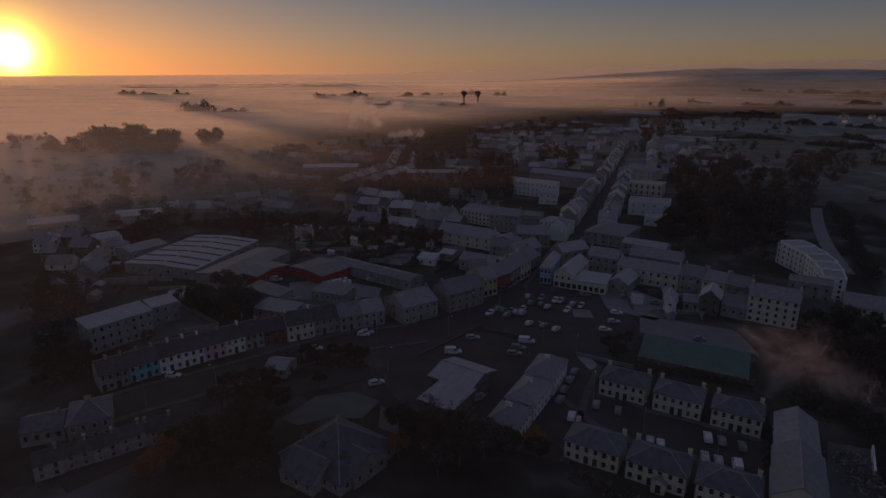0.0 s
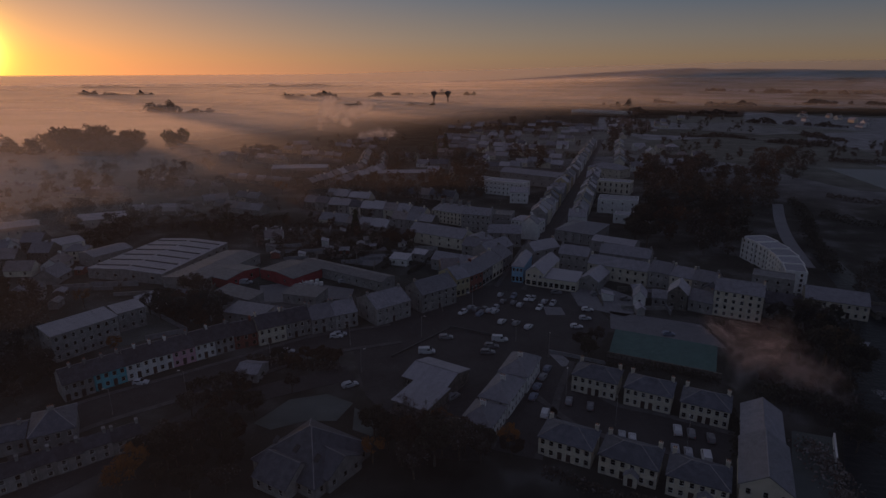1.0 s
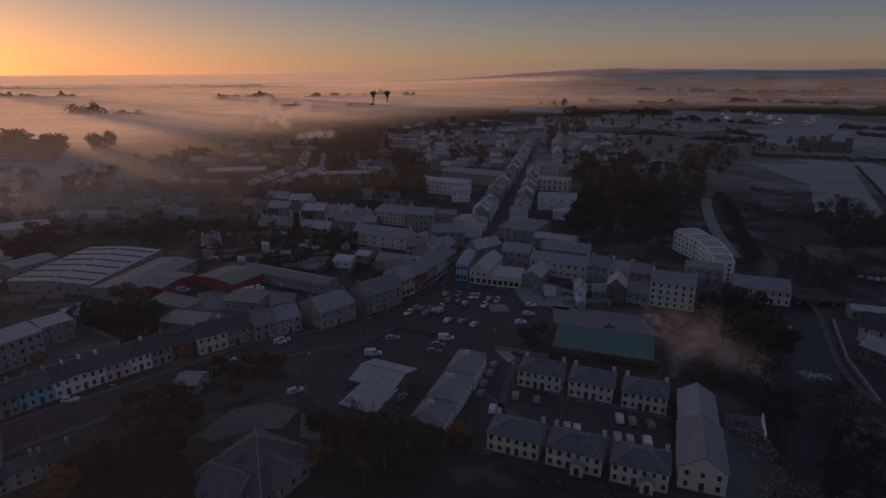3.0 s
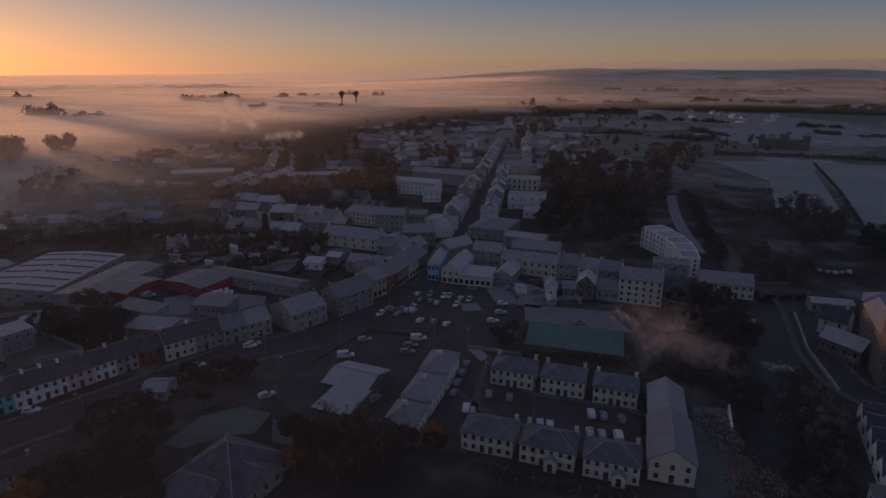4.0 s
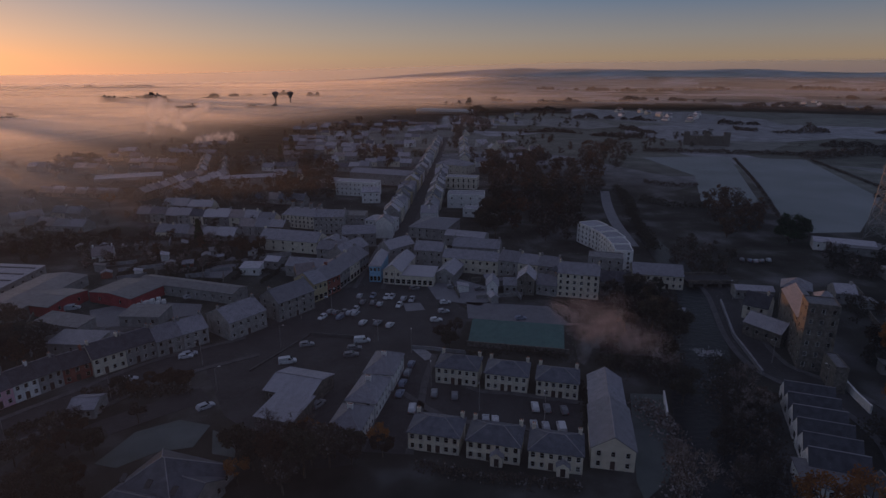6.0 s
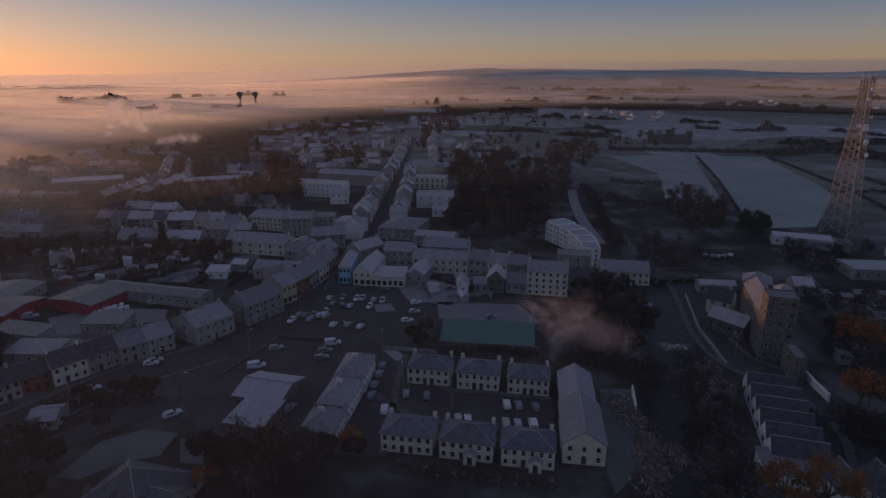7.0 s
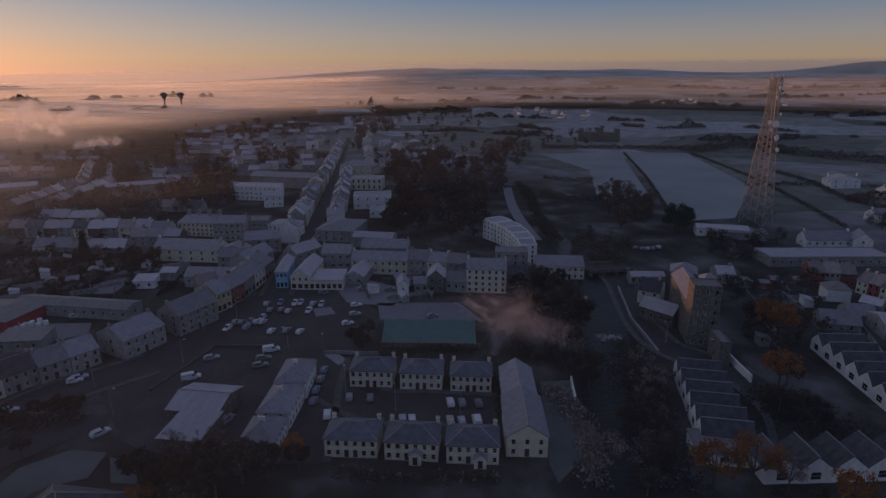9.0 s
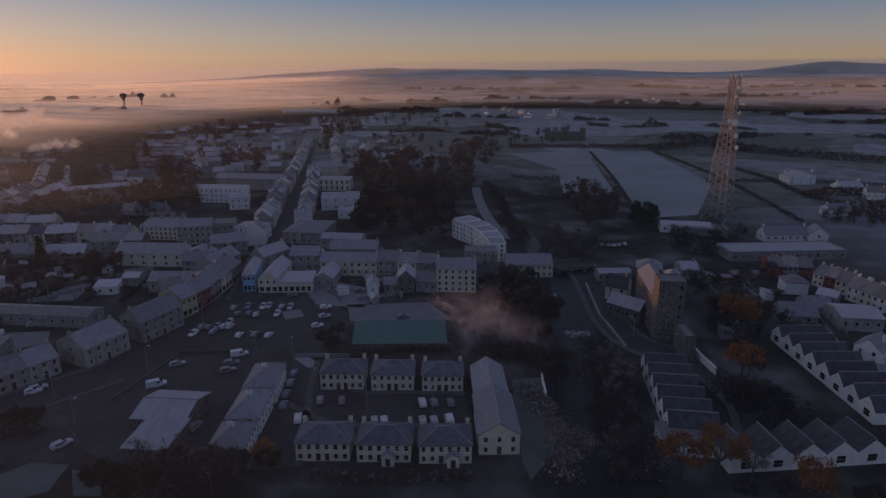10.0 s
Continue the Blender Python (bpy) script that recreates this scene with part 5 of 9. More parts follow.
house('red_shed', 'red fronted shed with grey roof', -105.2, 209.6, -24.5, 19.9, 16.0, 3.8, 0.9, 'gy', 'red', 'sheet_dark', floors=1, bays=2, ends=0, stacks='', cat='warehouse')
house('long_store', 'long low store with grey roof', -83.3, 212.2, -21.4, 43.6, 8.0, 4.0, 1.0, 'gable', 'grey', 'sheet_dark', floors=1, bays=12, ends=1, stacks='', cat='warehouse')
house('flat_shed', 'low shed with dull grey roof', -89.5, 187.4, -6.0, 13.3, 9.0, 3.5, 0.6, 'mono', 'grey', 'sheet_dark', floors=1, bays=3, ends=0, stacks='', cat='shed')
house('flat_shed', 'low shed with frosted roof', -100.7, 167.2, -7.9, 14.5, 8.0, 3.5, 0.8, 'mono', 'grey', 'slate', floors=1, bays=3, ends=0, stacks='', cat='shed')
house('flat_shed', 'low dark yard shed', -112.5, 181.4, -19.1, 17.7, 7.0, 3.5, 0.8, 'mono', 'grey', 'sheet_dark', floors=1, bays=3, ends=0, stacks='', cat='shed')
house('shed', 'pale roofed shed in the mist', -226.0, 224.4, 60.9, 12.2, 14.0, 5.0, 1.2, 'gable', 'white', 'sheet', floors=1, bays=4, ends=1, stacks='', cat='shed')
house('shed', 'pale roofed shed in the mist', -195.7, 214.5, 70.0, 17.6, 12.0, 5.0, 1.2, 'gable', 'grey', 'sheet', floors=1, bays=4, ends=1, stacks='', cat='shed')
house('shed', 'frosted gabled shed in the mist', -244.4, 270.3, 35.8, 23.9, 14.0, 5.0, 2.0, 'gable', 'grey', 'slate_white', floors=1, bays=5, ends=1, stacks='', cat='shed')
house('shed', 'large pale shed near the town edge', -273.3, 241.7, 46.0, 23.1, 16.0, 6.0, 1.4, 'gable', 'grey', 'sheet', floors=1, bays=6, ends=1, stacks='', cat='warehouse')
house('shed', 'long pale shed far off', -207.4, 443.2, 17.8, 44.0, 18.0, 7.0, 1.5, 'gable', 'grey', 'sheet', floors=1, bays=6, ends=1, stacks='', cat='warehouse')
house('school_block', 'long school block with pale roof', -115.1, 427.5, 13.8, 42.7, 12.0, 8.0, 1.5, 'gable', 'grey', 'sheet', floors=2, bays=10, ends=1, stacks='', cat='school')
house('cottage', 'small cottage in the gardens', -190.3, 170.5, 37.4, 7.8, 8.0, 3.6, 1.5, 'gable', 'grey', 'slate', floors=1, bays=3, ends=1, stacks='one')
house('outbuilding', 'pale roofed outbuilding behind the flats', -140.9, 171.0, 67.0, 7.8, 7.0, 3.2, 1.0, 'mono', 'white', 'sheet', floors=1, bays=2, ends=0, stacks='', cat='shed')

# buildings round the head of the square
house('shop_house', 'light blue three-storey house on the square', -14.1, 230.2, -7.7, 4.5, 18.0, 6.8, 2.2, 'hipy', 'blue', 'slate_white', floors=2, bays=3, ends=1, stacks='', shop=1)
house('shop_house', 'cream gabled house on the square', -5.6, 228.3, -15.9, 7.2, 21.2, 5.5, 2.6, 'gy', 'cream', 'slate_white', floors=2, bays=3, ends=2, stacks='', shop=1)
house('shop_house', 'low cream shop with a frosted roof', 2.3, 220.8, -13.1, 12.8, 10.4, 4.0, 0.8, 'mono', 'cream', 'slate_white', floors=1, bays=6, ends=0, stacks='', shop=1)
house('shed', 'gabled shed with pale frosted roof', 15.1, 226.3, -20.9, 7.3, 17.9, 3.9, 2.2, 'gy', 'grey', 'slate_white', floors=1, bays=2, ends=1, stacks='', cat='shed')
house('town_house', 'long cream house with carriage openings', 24.3, 233.2, -19.5, 23.4, 8.0, 6.1, 2.0, 'gable', 'cream', 'slate', floors=2, bays=8, ends=0, stacks='ends')
house('town_house', 'grey town house behind the yards', 27.8, 245.4, -16.0, 20.4, 8.0, 7.5, 2.2, 'gable', 'grey', 'slate', floors=2, bays=5, ends=1, stacks='ends')
house('town_house', 'slate roofed house behind the square', 7.3, 243.7, -15.9, 12.4, 8.0, 7.0, 2.2, 'gable', 'grey', 'slate', floors=2, bays=4, ends=1, stacks='ends')
house('town_house', 'narrow frosted house behind the square', -7.5, 248.2, 41.9, 14.1, 8.0, 7.5, 2.2, 'gable', 'grey', 'slate_white', floors=2, bays=3, ends=1, stacks='ends')
house('terraced_house', 'grey rendered terraced house behind the green', 40.1, 228.1, -27.9, 8.12, 9.4, 6.8, 2.3, 'gable', 'grey', 'slate', bays=3, floors=2, ends=0, stacks='ends', group='upper terrace')
house('terraced_house', 'cream rendered terraced house behind the green', 47.3, 224.3, -27.9, 8.12, 9.1, 6.6, 2.1, 'gable', 'cream', 'slate', bays=3, floors=2, ends=0, stacks='ends', group='upper terrace')
house('terraced_house', 'grey rendered terraced house behind the green', 54.5, 220.5, -27.9, 8.12, 9.3, 6.8, 2.1, 'gable', 'grey', 'slate', bays=3, floors=2, ends=0, stacks='ends', group='upper terrace')
house('tall_house', 'tall cream four-storey house with even windows', 61.1, 203.6, -18.4, 14.9, 9.0, 9.2, 2.2, 'gable', 'cream', 'slate', floors=4, bays=6, ends=1, stacks='ends', win=(1.0, 1.3))
house('town_house', 'grey slate roofed house near the river', 75.2, 204.9, -12.4, 10.9, 8.0, 5.5, 2.0, 'gable', 'grey', 'slate_bare', floors=2, bays=3, ends=1, stacks='one')
house('terraced_house', 'cream terrace beside the bridge', 94.7, 213.6, -15.9, 18.6, 12.9, 5.3, 2.0, 'gable', 'cream', 'slate', floors=2, bays=8, ends=1, stacks='', doors=(1, 5))
house('stone_house', 'rubble stone gabled house with frosted roof', 42.6, 208.0, -15.9, 6.3, 9.0, 6.1, 2.8, 'gy', 'stone', 'slate_white', floors=2, bays=2, ends=1, stacks='')
house('shed', 'small white gabled shed', 29.6, 208.4, -7.6, 4.2, 8.0, 3.6, 2.2, 'gy', 'white', 'slate_white', floors=1, bays=1, ends=1, stacks='', cat='shed')
house('shed', 'low grey shed behind the green', 36.5, 208.4, -8.9, 5.1, 6.0, 3.2, 1.0, 'mono', 'grey', 'slate', floors=1, bays=2, ends=0, stacks='', cat='shed')
house('cottage', 'frosted cottage behind the green', 50.5, 206.1, -25.0, 7.8, 8.0, 4.2, 2.0, 'gable', 'grey', 'slate', floors=1, bays=3, ends=0, stacks='one')
house('cottage', 'small gabled slate roofed cottage', 54.8, 214.5, -29.6, 5.7, 8.0, 5.0, 2.2, 'gy', 'grey', 'slate_bare', floors=1, bays=1, ends=1, stacks='one')
house('apartment_annex', 'grey flat-roofed annex of the apartments', 77.0, 221.6, -19.3, 13.4, 8.0, 9.0, 0.3, 'flat', 'grey', 'sheet_dark', floors=3, bays=4, ends=2, stacks='', cat='apartments')
hotel = house('hotel', 'pale yellow three-storey hotel with tall sash windows', -57.5, 317.1, -22.5, 19.4, 18.7, 6.7, 2.2, 'gable', 'cream', 'slate', floors=3, bays=8, ends=1, stacks='ends', cat='hotel')
for x in (-8.6, -2.9, 2.9, 8.6):
    chimney(hotel, x, 0, 8.6, 11.6, 0.9, 2.6, "grey", 3)
house('town_house', 'grey three-storey house beside the hotel', -42.2, 300.6, -8.2, 15.6, 11.0, 9.0, 2.0, 'gable', 'grey', 'slate', floors=3, bays=6, ends=1, stacks='ends')
house('town_house', 'flat-roofed dark block beside the hotel', -30.0, 305.5, -4.5, 11.1, 11.0, 8.0, 0.4, 'flat', 'grey', 'sheet_dark', floors=2, bays=4, ends=1, stacks='')
house('public_house', 'white public house with black pilasters', -16.2, 300.7, -24.5, 14.8, 10.0, 6.4, 1.8, 'hip', 'white', 'slate_white', floors=2, bays=6, ends=3, stacks='', cat='pub')
house('town_house', 'cream house with arched rear windows', -56.1, 270.0, -19.0, 29.9, 11.0, 5.5, 2.6, 'gable', 'cream', 'slate', floors=2, bays=6, ends=1, stacks='ends')
house('town_house', 'slate roofed back houses of the main street', -32.8, 254.2, -15.9, 18.3, 9.0, 5.0, 2.0, 'gable', 'grey', 'slate', floors=2, bays=4, ends=1, stacks='ends')
house('town_house', 'gabled back house of the main street', -36.1, 259.8, -15.9, 11.2, 8.0, 6.4, 2.2, 'gy', 'grey', 'slate', floors=2, bays=3, ends=1, stacks='one')
house('outbuilding', 'long slate roofed store behind the street', -41.6, 232.6, -15.9, 19.6, 9.0, 4.5, 1.8, 'gable', 'grey', 'slate', floors=1, bays=5, ends=0, stacks='', cat='shed')
house('outbuilding', 'frosted shed in the back gardens', -59.1, 243.4, -15.9, 6.6, 7.0, 3.5, 1.2, 'gable', 'grey', 'slate_white', floors=1, bays=2, ends=0, stacks='', cat='shed')
house('outbuilding', 'pale frosted shed in the back gardens', -66.8, 235.4, -7.1, 7.9, 6.0, 3.0, 1.0, 'mono', 'white', 'slate_white', floors=1, bays=2, ends=0, stacks='', cat='shed')
house('town_house', 'grey house at the corner of the main street', -25.8, 275.8, 4.2, 15.8, 10.0, 6.5, 2.2, 'gable', 'grey', 'slate', floors=2, bays=4, ends=1, stacks='ends')
house('town_house', 'slate roofed house in the main street', -27.9, 245.5, 59.1, 17.1, 9.0, 7.0, 2.4, 'gable', 'grey', 'slate', floors=2, bays=3, ends=0, stacks='ends')
WALL_WORDS = {"grey": "grey rendered", "cream": "cream rendered", "white": "white rendered", "stone": "rubble stone", "brick": "red brick", "yellow": "yellow rendered", "turquoise": "turquoise painted"}
ROOF_WORDS = {"slate": "frosted slate", "slate_white": "white frosted", "slate_dull": "dull slate", "slate_bare": "dark slate", "tile_brown": "brown tiled"}


def house_row(p, q, seed, where, walls, tiles, unit=(7.0, 9.0), depth=8.5, eave=(5.0, 5.8), rise=(2.3, 2.9), floors=2, bays=2, keep=1.0, over=0.12, group="", odd=0.0):
    """A row of joined houses from p to q, fronts to the right of that way; each is a house of its own with its own height, colour and roof."""
    rng = random.Random(seed)
    p, q = Vector(p), Vector(q)
    way, length, s = (q - p).normalized(), (q - p).length, 0.0
    rot = math.degrees(math.atan2(way.y, way.x))
    before = len(FOOT)
    while s < length - unit[0] * 0.6:
        w = rng.uniform(*unit)
        c = p + way * (s + w / 2)
        s += w
        wall, tile = rng.choice(walls), rng.choice(tiles)
        e, r, d = rng.uniform(*eave), rng.uniform(*rise), depth * rng.uniform(0.92, 1.08)
        if rng.random() > keep or any((c.x - a) ** 2 + (c.y - b) ** 2 < (f + w * 0.5) ** 2 for a, b, f in FOOT[:before]):
            continue
        cross = rng.random() < odd
        house("terraced_house", f"{WALL_WORDS[wall]} terraced house, {ROOF_WORDS[tile]} roof, {where}", c.x, c.y, rot, w - 0.02, d, e, r, "gy" if cross else "gable", wall, tile, floors=floors, bays=bays, ends=0, stacks="one" if cross or rng.random() < 0.6 else "ends", over=over, simple=True, group=group)


house_row((-14.7, 284.9), (5.9, 459.4), 5, "on the narrow main street", ("grey", "cream", "white", "grey", "yellow"), ("slate", "slate_white", "slate_dull", "slate"), (6.2, 9.4), 9.0, (5.0, 8.2), (2.7, 3.8), group="main street", odd=0.15)
house_row((24.9, 466.3), (9.1, 317.5), 6, "on the narrow main street", ("grey", "cream", "white"), ("slate_white", "slate", "slate_dull", "slate_white"), (6.2, 9.4), 9.0, (5.4, 7.6), (2.9, 3.7), group="main street", odd=0.2)
house_row((7.0, 466.0), (32.0, 690.0), 7, "on the narrow main street", ("grey", "cream", "white"), ("slate", "slate_white", "slate_dull"), (9, 12), 9.0, (5.2, 7.4), (2.4, 3.2), bays=1, group="main street")
house_row((60.0, 690.0), (47.0, 520.0), 8, "on the narrow main street", ("grey", "cream", "white"), ("slate", "slate_white", "slate_dull"), (9, 12), 9.0, (5.2, 7.4), (2.4, 3.2), bays=1, group="main street")
house('large_house', 'large hipped slate house on the main street', 11.4, 294.0, -22.2, 19.2, 24.4, 5.4, 2.6, 'hip', 'grey', 'slate', floors=2, bays=5, ends=3, stacks='')
house('office', 'white flat-roofed modern block', 33.3, 356.8, -7.9, 22.6, 14.0, 7.9, 0.3, 'flat', 'white', 'sheet', floors=2, bays=4, ends=2, stacks='', cat='office')
house('office', 'low white flat-roofed wing', 39.0, 329.4, -16.1, 19.1, 9.0, 4.5, 0.3, 'flat', 'white', 'sheet', floors=1, bays=5, ends=1, stacks='', cat='office')
house('bank_house', 'cream public building with tall windows', 36.0, 416.5, -16.4, 22.0, 12.0, 7.9, 0.5, 'flat', 'cream', 'sheet', floors=2, bays=6, ends=3, stacks='', win=(1.2, 2.4), cat='office')
house('large_house', 'cream house with a big hipped roof catching light', 36.0, 484.2, -34.1, 28.5, 16.0, 6.9, 3.4, 'hip', 'cream', 'slate', floors=2, bays=5, ends=3, stacks='')
house('outbuilding', 'long frosted roofed store', 25.7, 272.1, -21.6, 19.7, 9.0, 5.0, 1.6, 'gable', 'grey', 'slate_white', floors=1, bays=5, ends=0, stacks='', cat='shed')
house('apartment_block', 'white flat-roofed apartment block', -56.4, 422.1, -31.4, 15.0, 14.0, 5.7, 0.3, 'flat', 'white', 'sheet', floors=3, bays=4, ends=2, stacks='', cat='apartments')
house('apartment_block', 'white apartment block with rows of windows', -36.3, 396.9, -20.1, 28.0, 12.0, 9.0, 0.3, 'flat', 'white', 'sheet', floors=3, bays=9, ends=2, stacks='', cat='apartments')
house('terraced_house', 'far grey slate roofed terrace', -20.6, 436.3, -24.1, 50.4, 12.0, 8.0, 2.0, 'gable', 'grey', 'slate', floors=2, bays=8, ends=1, stacks='ends')
house('house', 'pale house behind the main street', -26.3, 372.6, 0.7, 11.3, 9.0, 7.0, 2.0, 'gable', 'white', 'slate_white', floors=2, bays=3, ends=1, stacks='one')

# modern gabled terraces near the mill
house('gabled_house', 'modern white gabled house with dark slate roof', 96.3, 123.8, -113.3, 5.66, 11, 3.2, 3.0, 'gy', 'white', 'slate_bare', floors=1, bays=1, ends=0, stacks='', win=(2.2, 2.2), over=0.12, lights=0, group='modern terrace')
house('gabled_house', 'modern white gabled house with dark slate roof', 94.0, 118.6, -113.3, 5.66, 11, 3.2, 3.0, 'gy', 'white', 'slate_bare', floors=1, bays=1, ends=0, stacks='', win=(2.2, 2.2), over=0.12, lights=0, group='modern terrace')
house('gabled_house', 'modern white gabled house with dark slate roof', 91.8, 113.3, -113.3, 5.66, 11, 3.2, 3.0, 'gy', 'white', 'slate_bare', floors=1, bays=1, ends=0, stacks='', win=(2.2, 2.2), over=0.12, lights=0, group='modern terrace')
house('gabled_house', 'modern white gabled house with dark slate roof', 89.5, 108.1, -113.3, 5.66, 11, 3.2, 3.0, 'gy', 'white', 'slate_bare', floors=1, bays=1, ends=0, stacks='', win=(2.2, 2.2), over=0.12, lights=0, group='modern terrace')
house('gabled_house', 'modern white gabled house with dark slate roof', 87.3, 102.8, -113.3, 5.66, 11, 3.2, 3.0, 'gy', 'white', 'slate_bare', floors=1, bays=1, ends=0, stacks='', win=(2.2, 2.2), over=0.12, lights=0, group='modern terrace')
house('gabled_house', 'modern white gabled house with dark slate roof', 85.0, 97.6, -113.3, 5.66, 11, 3.2, 3.0, 'gy', 'white', 'slate_bare', floors=1, bays=1, ends=0, stacks='', win=(2.2, 2.2), over=0.12, lights=0, group='modern terrace')
house('gabled_house', 'modern white gabled house with dark slate roof', 147.1, 129.4, -105.6, 5.69, 13, 3.2, 2.7, 'gy', 'white', 'slate_bare', floors=1, bays=1, ends=0, stacks='', win=(2.2, 2.2), over=0.12, lights=0, group='modern terrace')
house('gabled_house', 'modern white gabled house with dark slate roof', 145.5, 123.9, -105.6, 5.69, 13, 3.2, 2.7, 'gy', 'white', 'slate_bare', floors=1, bays=1, ends=0, stacks='', win=(2.2, 2.2), over=0.12, lights=0, group='modern terrace')
house('gabled_house', 'modern white gabled house with dark slate roof', 144.0, 118.4, -105.6, 5.69, 13, 3.2, 2.7, 'gy', 'white', 'slate_bare', floors=1, bays=1, ends=0, stacks='', win=(2.2, 2.2), over=0.12, lights=0, group='modern terrace')
house('gabled_house', 'modern white gabled house with dark slate roof', 142.4, 112.8, -105.6, 5.69, 13, 3.2, 2.7, 'gy', 'white', 'slate_bare', floors=1, bays=1, ends=0, stacks='', win=(2.2, 2.2), over=0.12, lights=0, group='modern terrace')
house('gabled_house', 'modern white gabled house with dark slate roof', 140.9, 107.3, -105.6, 5.69, 13, 3.2, 2.7, 'gy', 'white', 'slate_bare', floors=1, bays=1, ends=0, stacks='', win=(2.2, 2.2), over=0.12, lights=0, group='modern terrace')
house('gabled_house', 'modern white gabled house with dark slate roof', 139.3, 101.8, -105.6, 5.69, 13, 3.2, 2.7, 'gy', 'white', 'slate_bare', floors=1, bays=1, ends=0, stacks='', win=(2.2, 2.2), over=0.12, lights=0, group='modern terrace')
house('gabled_house', 'modern white gabled house with dark slate roof', 137.8, 96.3, -105.6, 5.69, 13, 3.2, 2.7, 'gy', 'white', 'slate_bare', floors=1, bays=1, ends=0, stacks='', win=(2.2, 2.2), over=0.12, lights=0, group='modern terrace')
house('gabled_house', 'modern white gabled house with dark slate roof', 136.2, 90.7, -105.6, 5.69, 13, 3.2, 2.7, 'gy', 'white', 'slate_bare', floors=1, bays=1, ends=0, stacks='', win=(2.2, 2.2), over=0.12, lights=0, group='modern terrace')
house('gabled_house', 'modern gabled house with rooflights in a dark slate roof', 88.3, 87.6, -9.9, 6.95, 8.5, 3.2, 2.8, 'gy', 'white', 'slate_bare', floors=1, bays=1, ends=0, stacks='', win=(2.2, 2.2), over=0.12, lights=3, group='modern terrace')
house('gabled_house', 'modern gabled house with rooflights in a dark slate roof', 95.2, 86.3, -9.9, 6.95, 8.5, 3.2, 2.8, 'gy', 'white', 'slate_bare', floors=1, bays=1, ends=0, stacks='', win=(2.2, 2.2), over=0.12, lights=3, group='modern terrace')
house('gabled_house', 'modern gabled house with rooflights in a dark slate roof', 102.1, 85.1, -9.9, 6.95, 8.5, 3.2, 2.8, 'gy', 'white', 'slate_bare', floors=1, bays=1, ends=0, stacks='', win=(2.2, 2.2), over=0.12, lights=3, group='modern terrace')
house('gabled_house', 'modern gabled house with rooflights in a dark slate roof', 109.0, 83.9, -9.9, 6.95, 8.5, 3.2, 2.8, 'gy', 'white', 'slate_bare', floors=1, bays=1, ends=0, stacks='', win=(2.2, 2.2), over=0.12, lights=3, group='modern terrace')
house('gabled_house', 'modern gabled house with rooflights in a dark slate roof', 115.9, 82.7, -9.9, 6.95, 8.5, 3.2, 2.8, 'gy', 'white', 'slate_bare', floors=1, bays=1, ends=0, stacks='', win=(2.2, 2.2), over=0.12, lights=3, group='modern terrace')
house('outbuilding', 'low white outbuilding under trees', 82.3, 94.2, -17.4, 13.1, 8.0, 3.0, 0.4, 'mono', 'white', 'sheet_dark', floors=1, bays=4, ends=0, stacks='', cat='shed')

# houses beyond the mill
house('bungalow', 'long white low house with slate roof', 233.7, 224.6, -13.3, 21.4, 8.0, 3.7, 2.6, 'gable', 'white', 'slate', floors=1, bays=6, ends=1, stacks='ends')
house('gable_house', 'white rendered gable-fronted house with slate roof', 246.8, 217.6, -30.9, 7.9, 9.0, 4.8, 3.2, 'gy', 'white', 'slate', floors=2, bays=1, ends=2, stacks='')
house('school_block', 'long low flat-roofed block with frosted roof', 211.9, 203.5, -12.3, 52.0, 14.0, 4.0, 0.3, 'flat', 'grey', 'sheet', floors=1, bays=14, ends=1, stacks='', cat='school')
# brown tiles put the warmth of low sun into these roofs
house('terraced_house', 'red brick terraced house, roof browned to look sunlit', 188.9, 183.7, -26.0, 5.33, 9.4, 5.2, 2.2, 'gable', 'brick', 'tile_brown', bays=3, floors=2, ends=1, stacks='ends', group='hill terrace')
house('terraced_house', 'grey rendered terraced house, roof browned to look sunlit', 193.7, 181.4, -26.0, 5.33, 8.7, 5.3, 2.3, 'gable', 'grey', 'tile_brown', bays=3, floors=2, ends=1, stacks='ends', group='hill terrace')
house('terraced_house', 'red brick terraced house, roof browned to look sunlit', 198.6, 179.0, -26.0, 5.33, 8.8, 5.2, 2.3, 'gable', 'brick', 'tile_brown', bays=3, floors=2, ends=1, stacks='ends', group='hill terrace')
house('terraced_house', 'cream rendered terraced house, roof browned to look sunlit', 199.2, 168.2, -79.5, 4.22, 8.7, 5.0, 2.2, 'gable', 'cream', 'tile_brown', bays=2, floors=2, ends=1, stacks='ends', group='hill terrace')
house('terraced_house', 'red brick terraced house, roof browned to look sunlit', 200.0, 164.0, -79.5, 4.22, 9.1, 5.4, 2.3, 'gable', 'brick', 'tile_brown', bays=2, floors=2, ends=1, stacks='ends', group='hill terrace')
house('terraced_house', 'cream rendered terraced house, roof browned to look sunlit', 200.8, 159.8, -79.5, 4.22, 9.2, 5.0, 2.3, 'gable', 'cream', 'tile_brown', bays=2, floors=2, ends=1, stacks='ends', group='hill terrace')
house('terraced_house', 'white rendered terraced house, roof browned to look sunlit', 198.2, 152.1, -87.1, 4.62, 9.2, 5.4, 2.3, 'gable', 'white', 'tile_brown', bays=2, floors=2, ends=1, stacks='ends', group='hill terrace')
house('terraced_house', 'cream rendered terraced house, roof browned to look sunlit', 198.4, 147.4, -87.1, 4.62, 8.6, 5.3, 2.3, 'gable', 'cream', 'tile_brown', bays=2, floors=2, ends=1, stacks='ends', group='hill terrace')
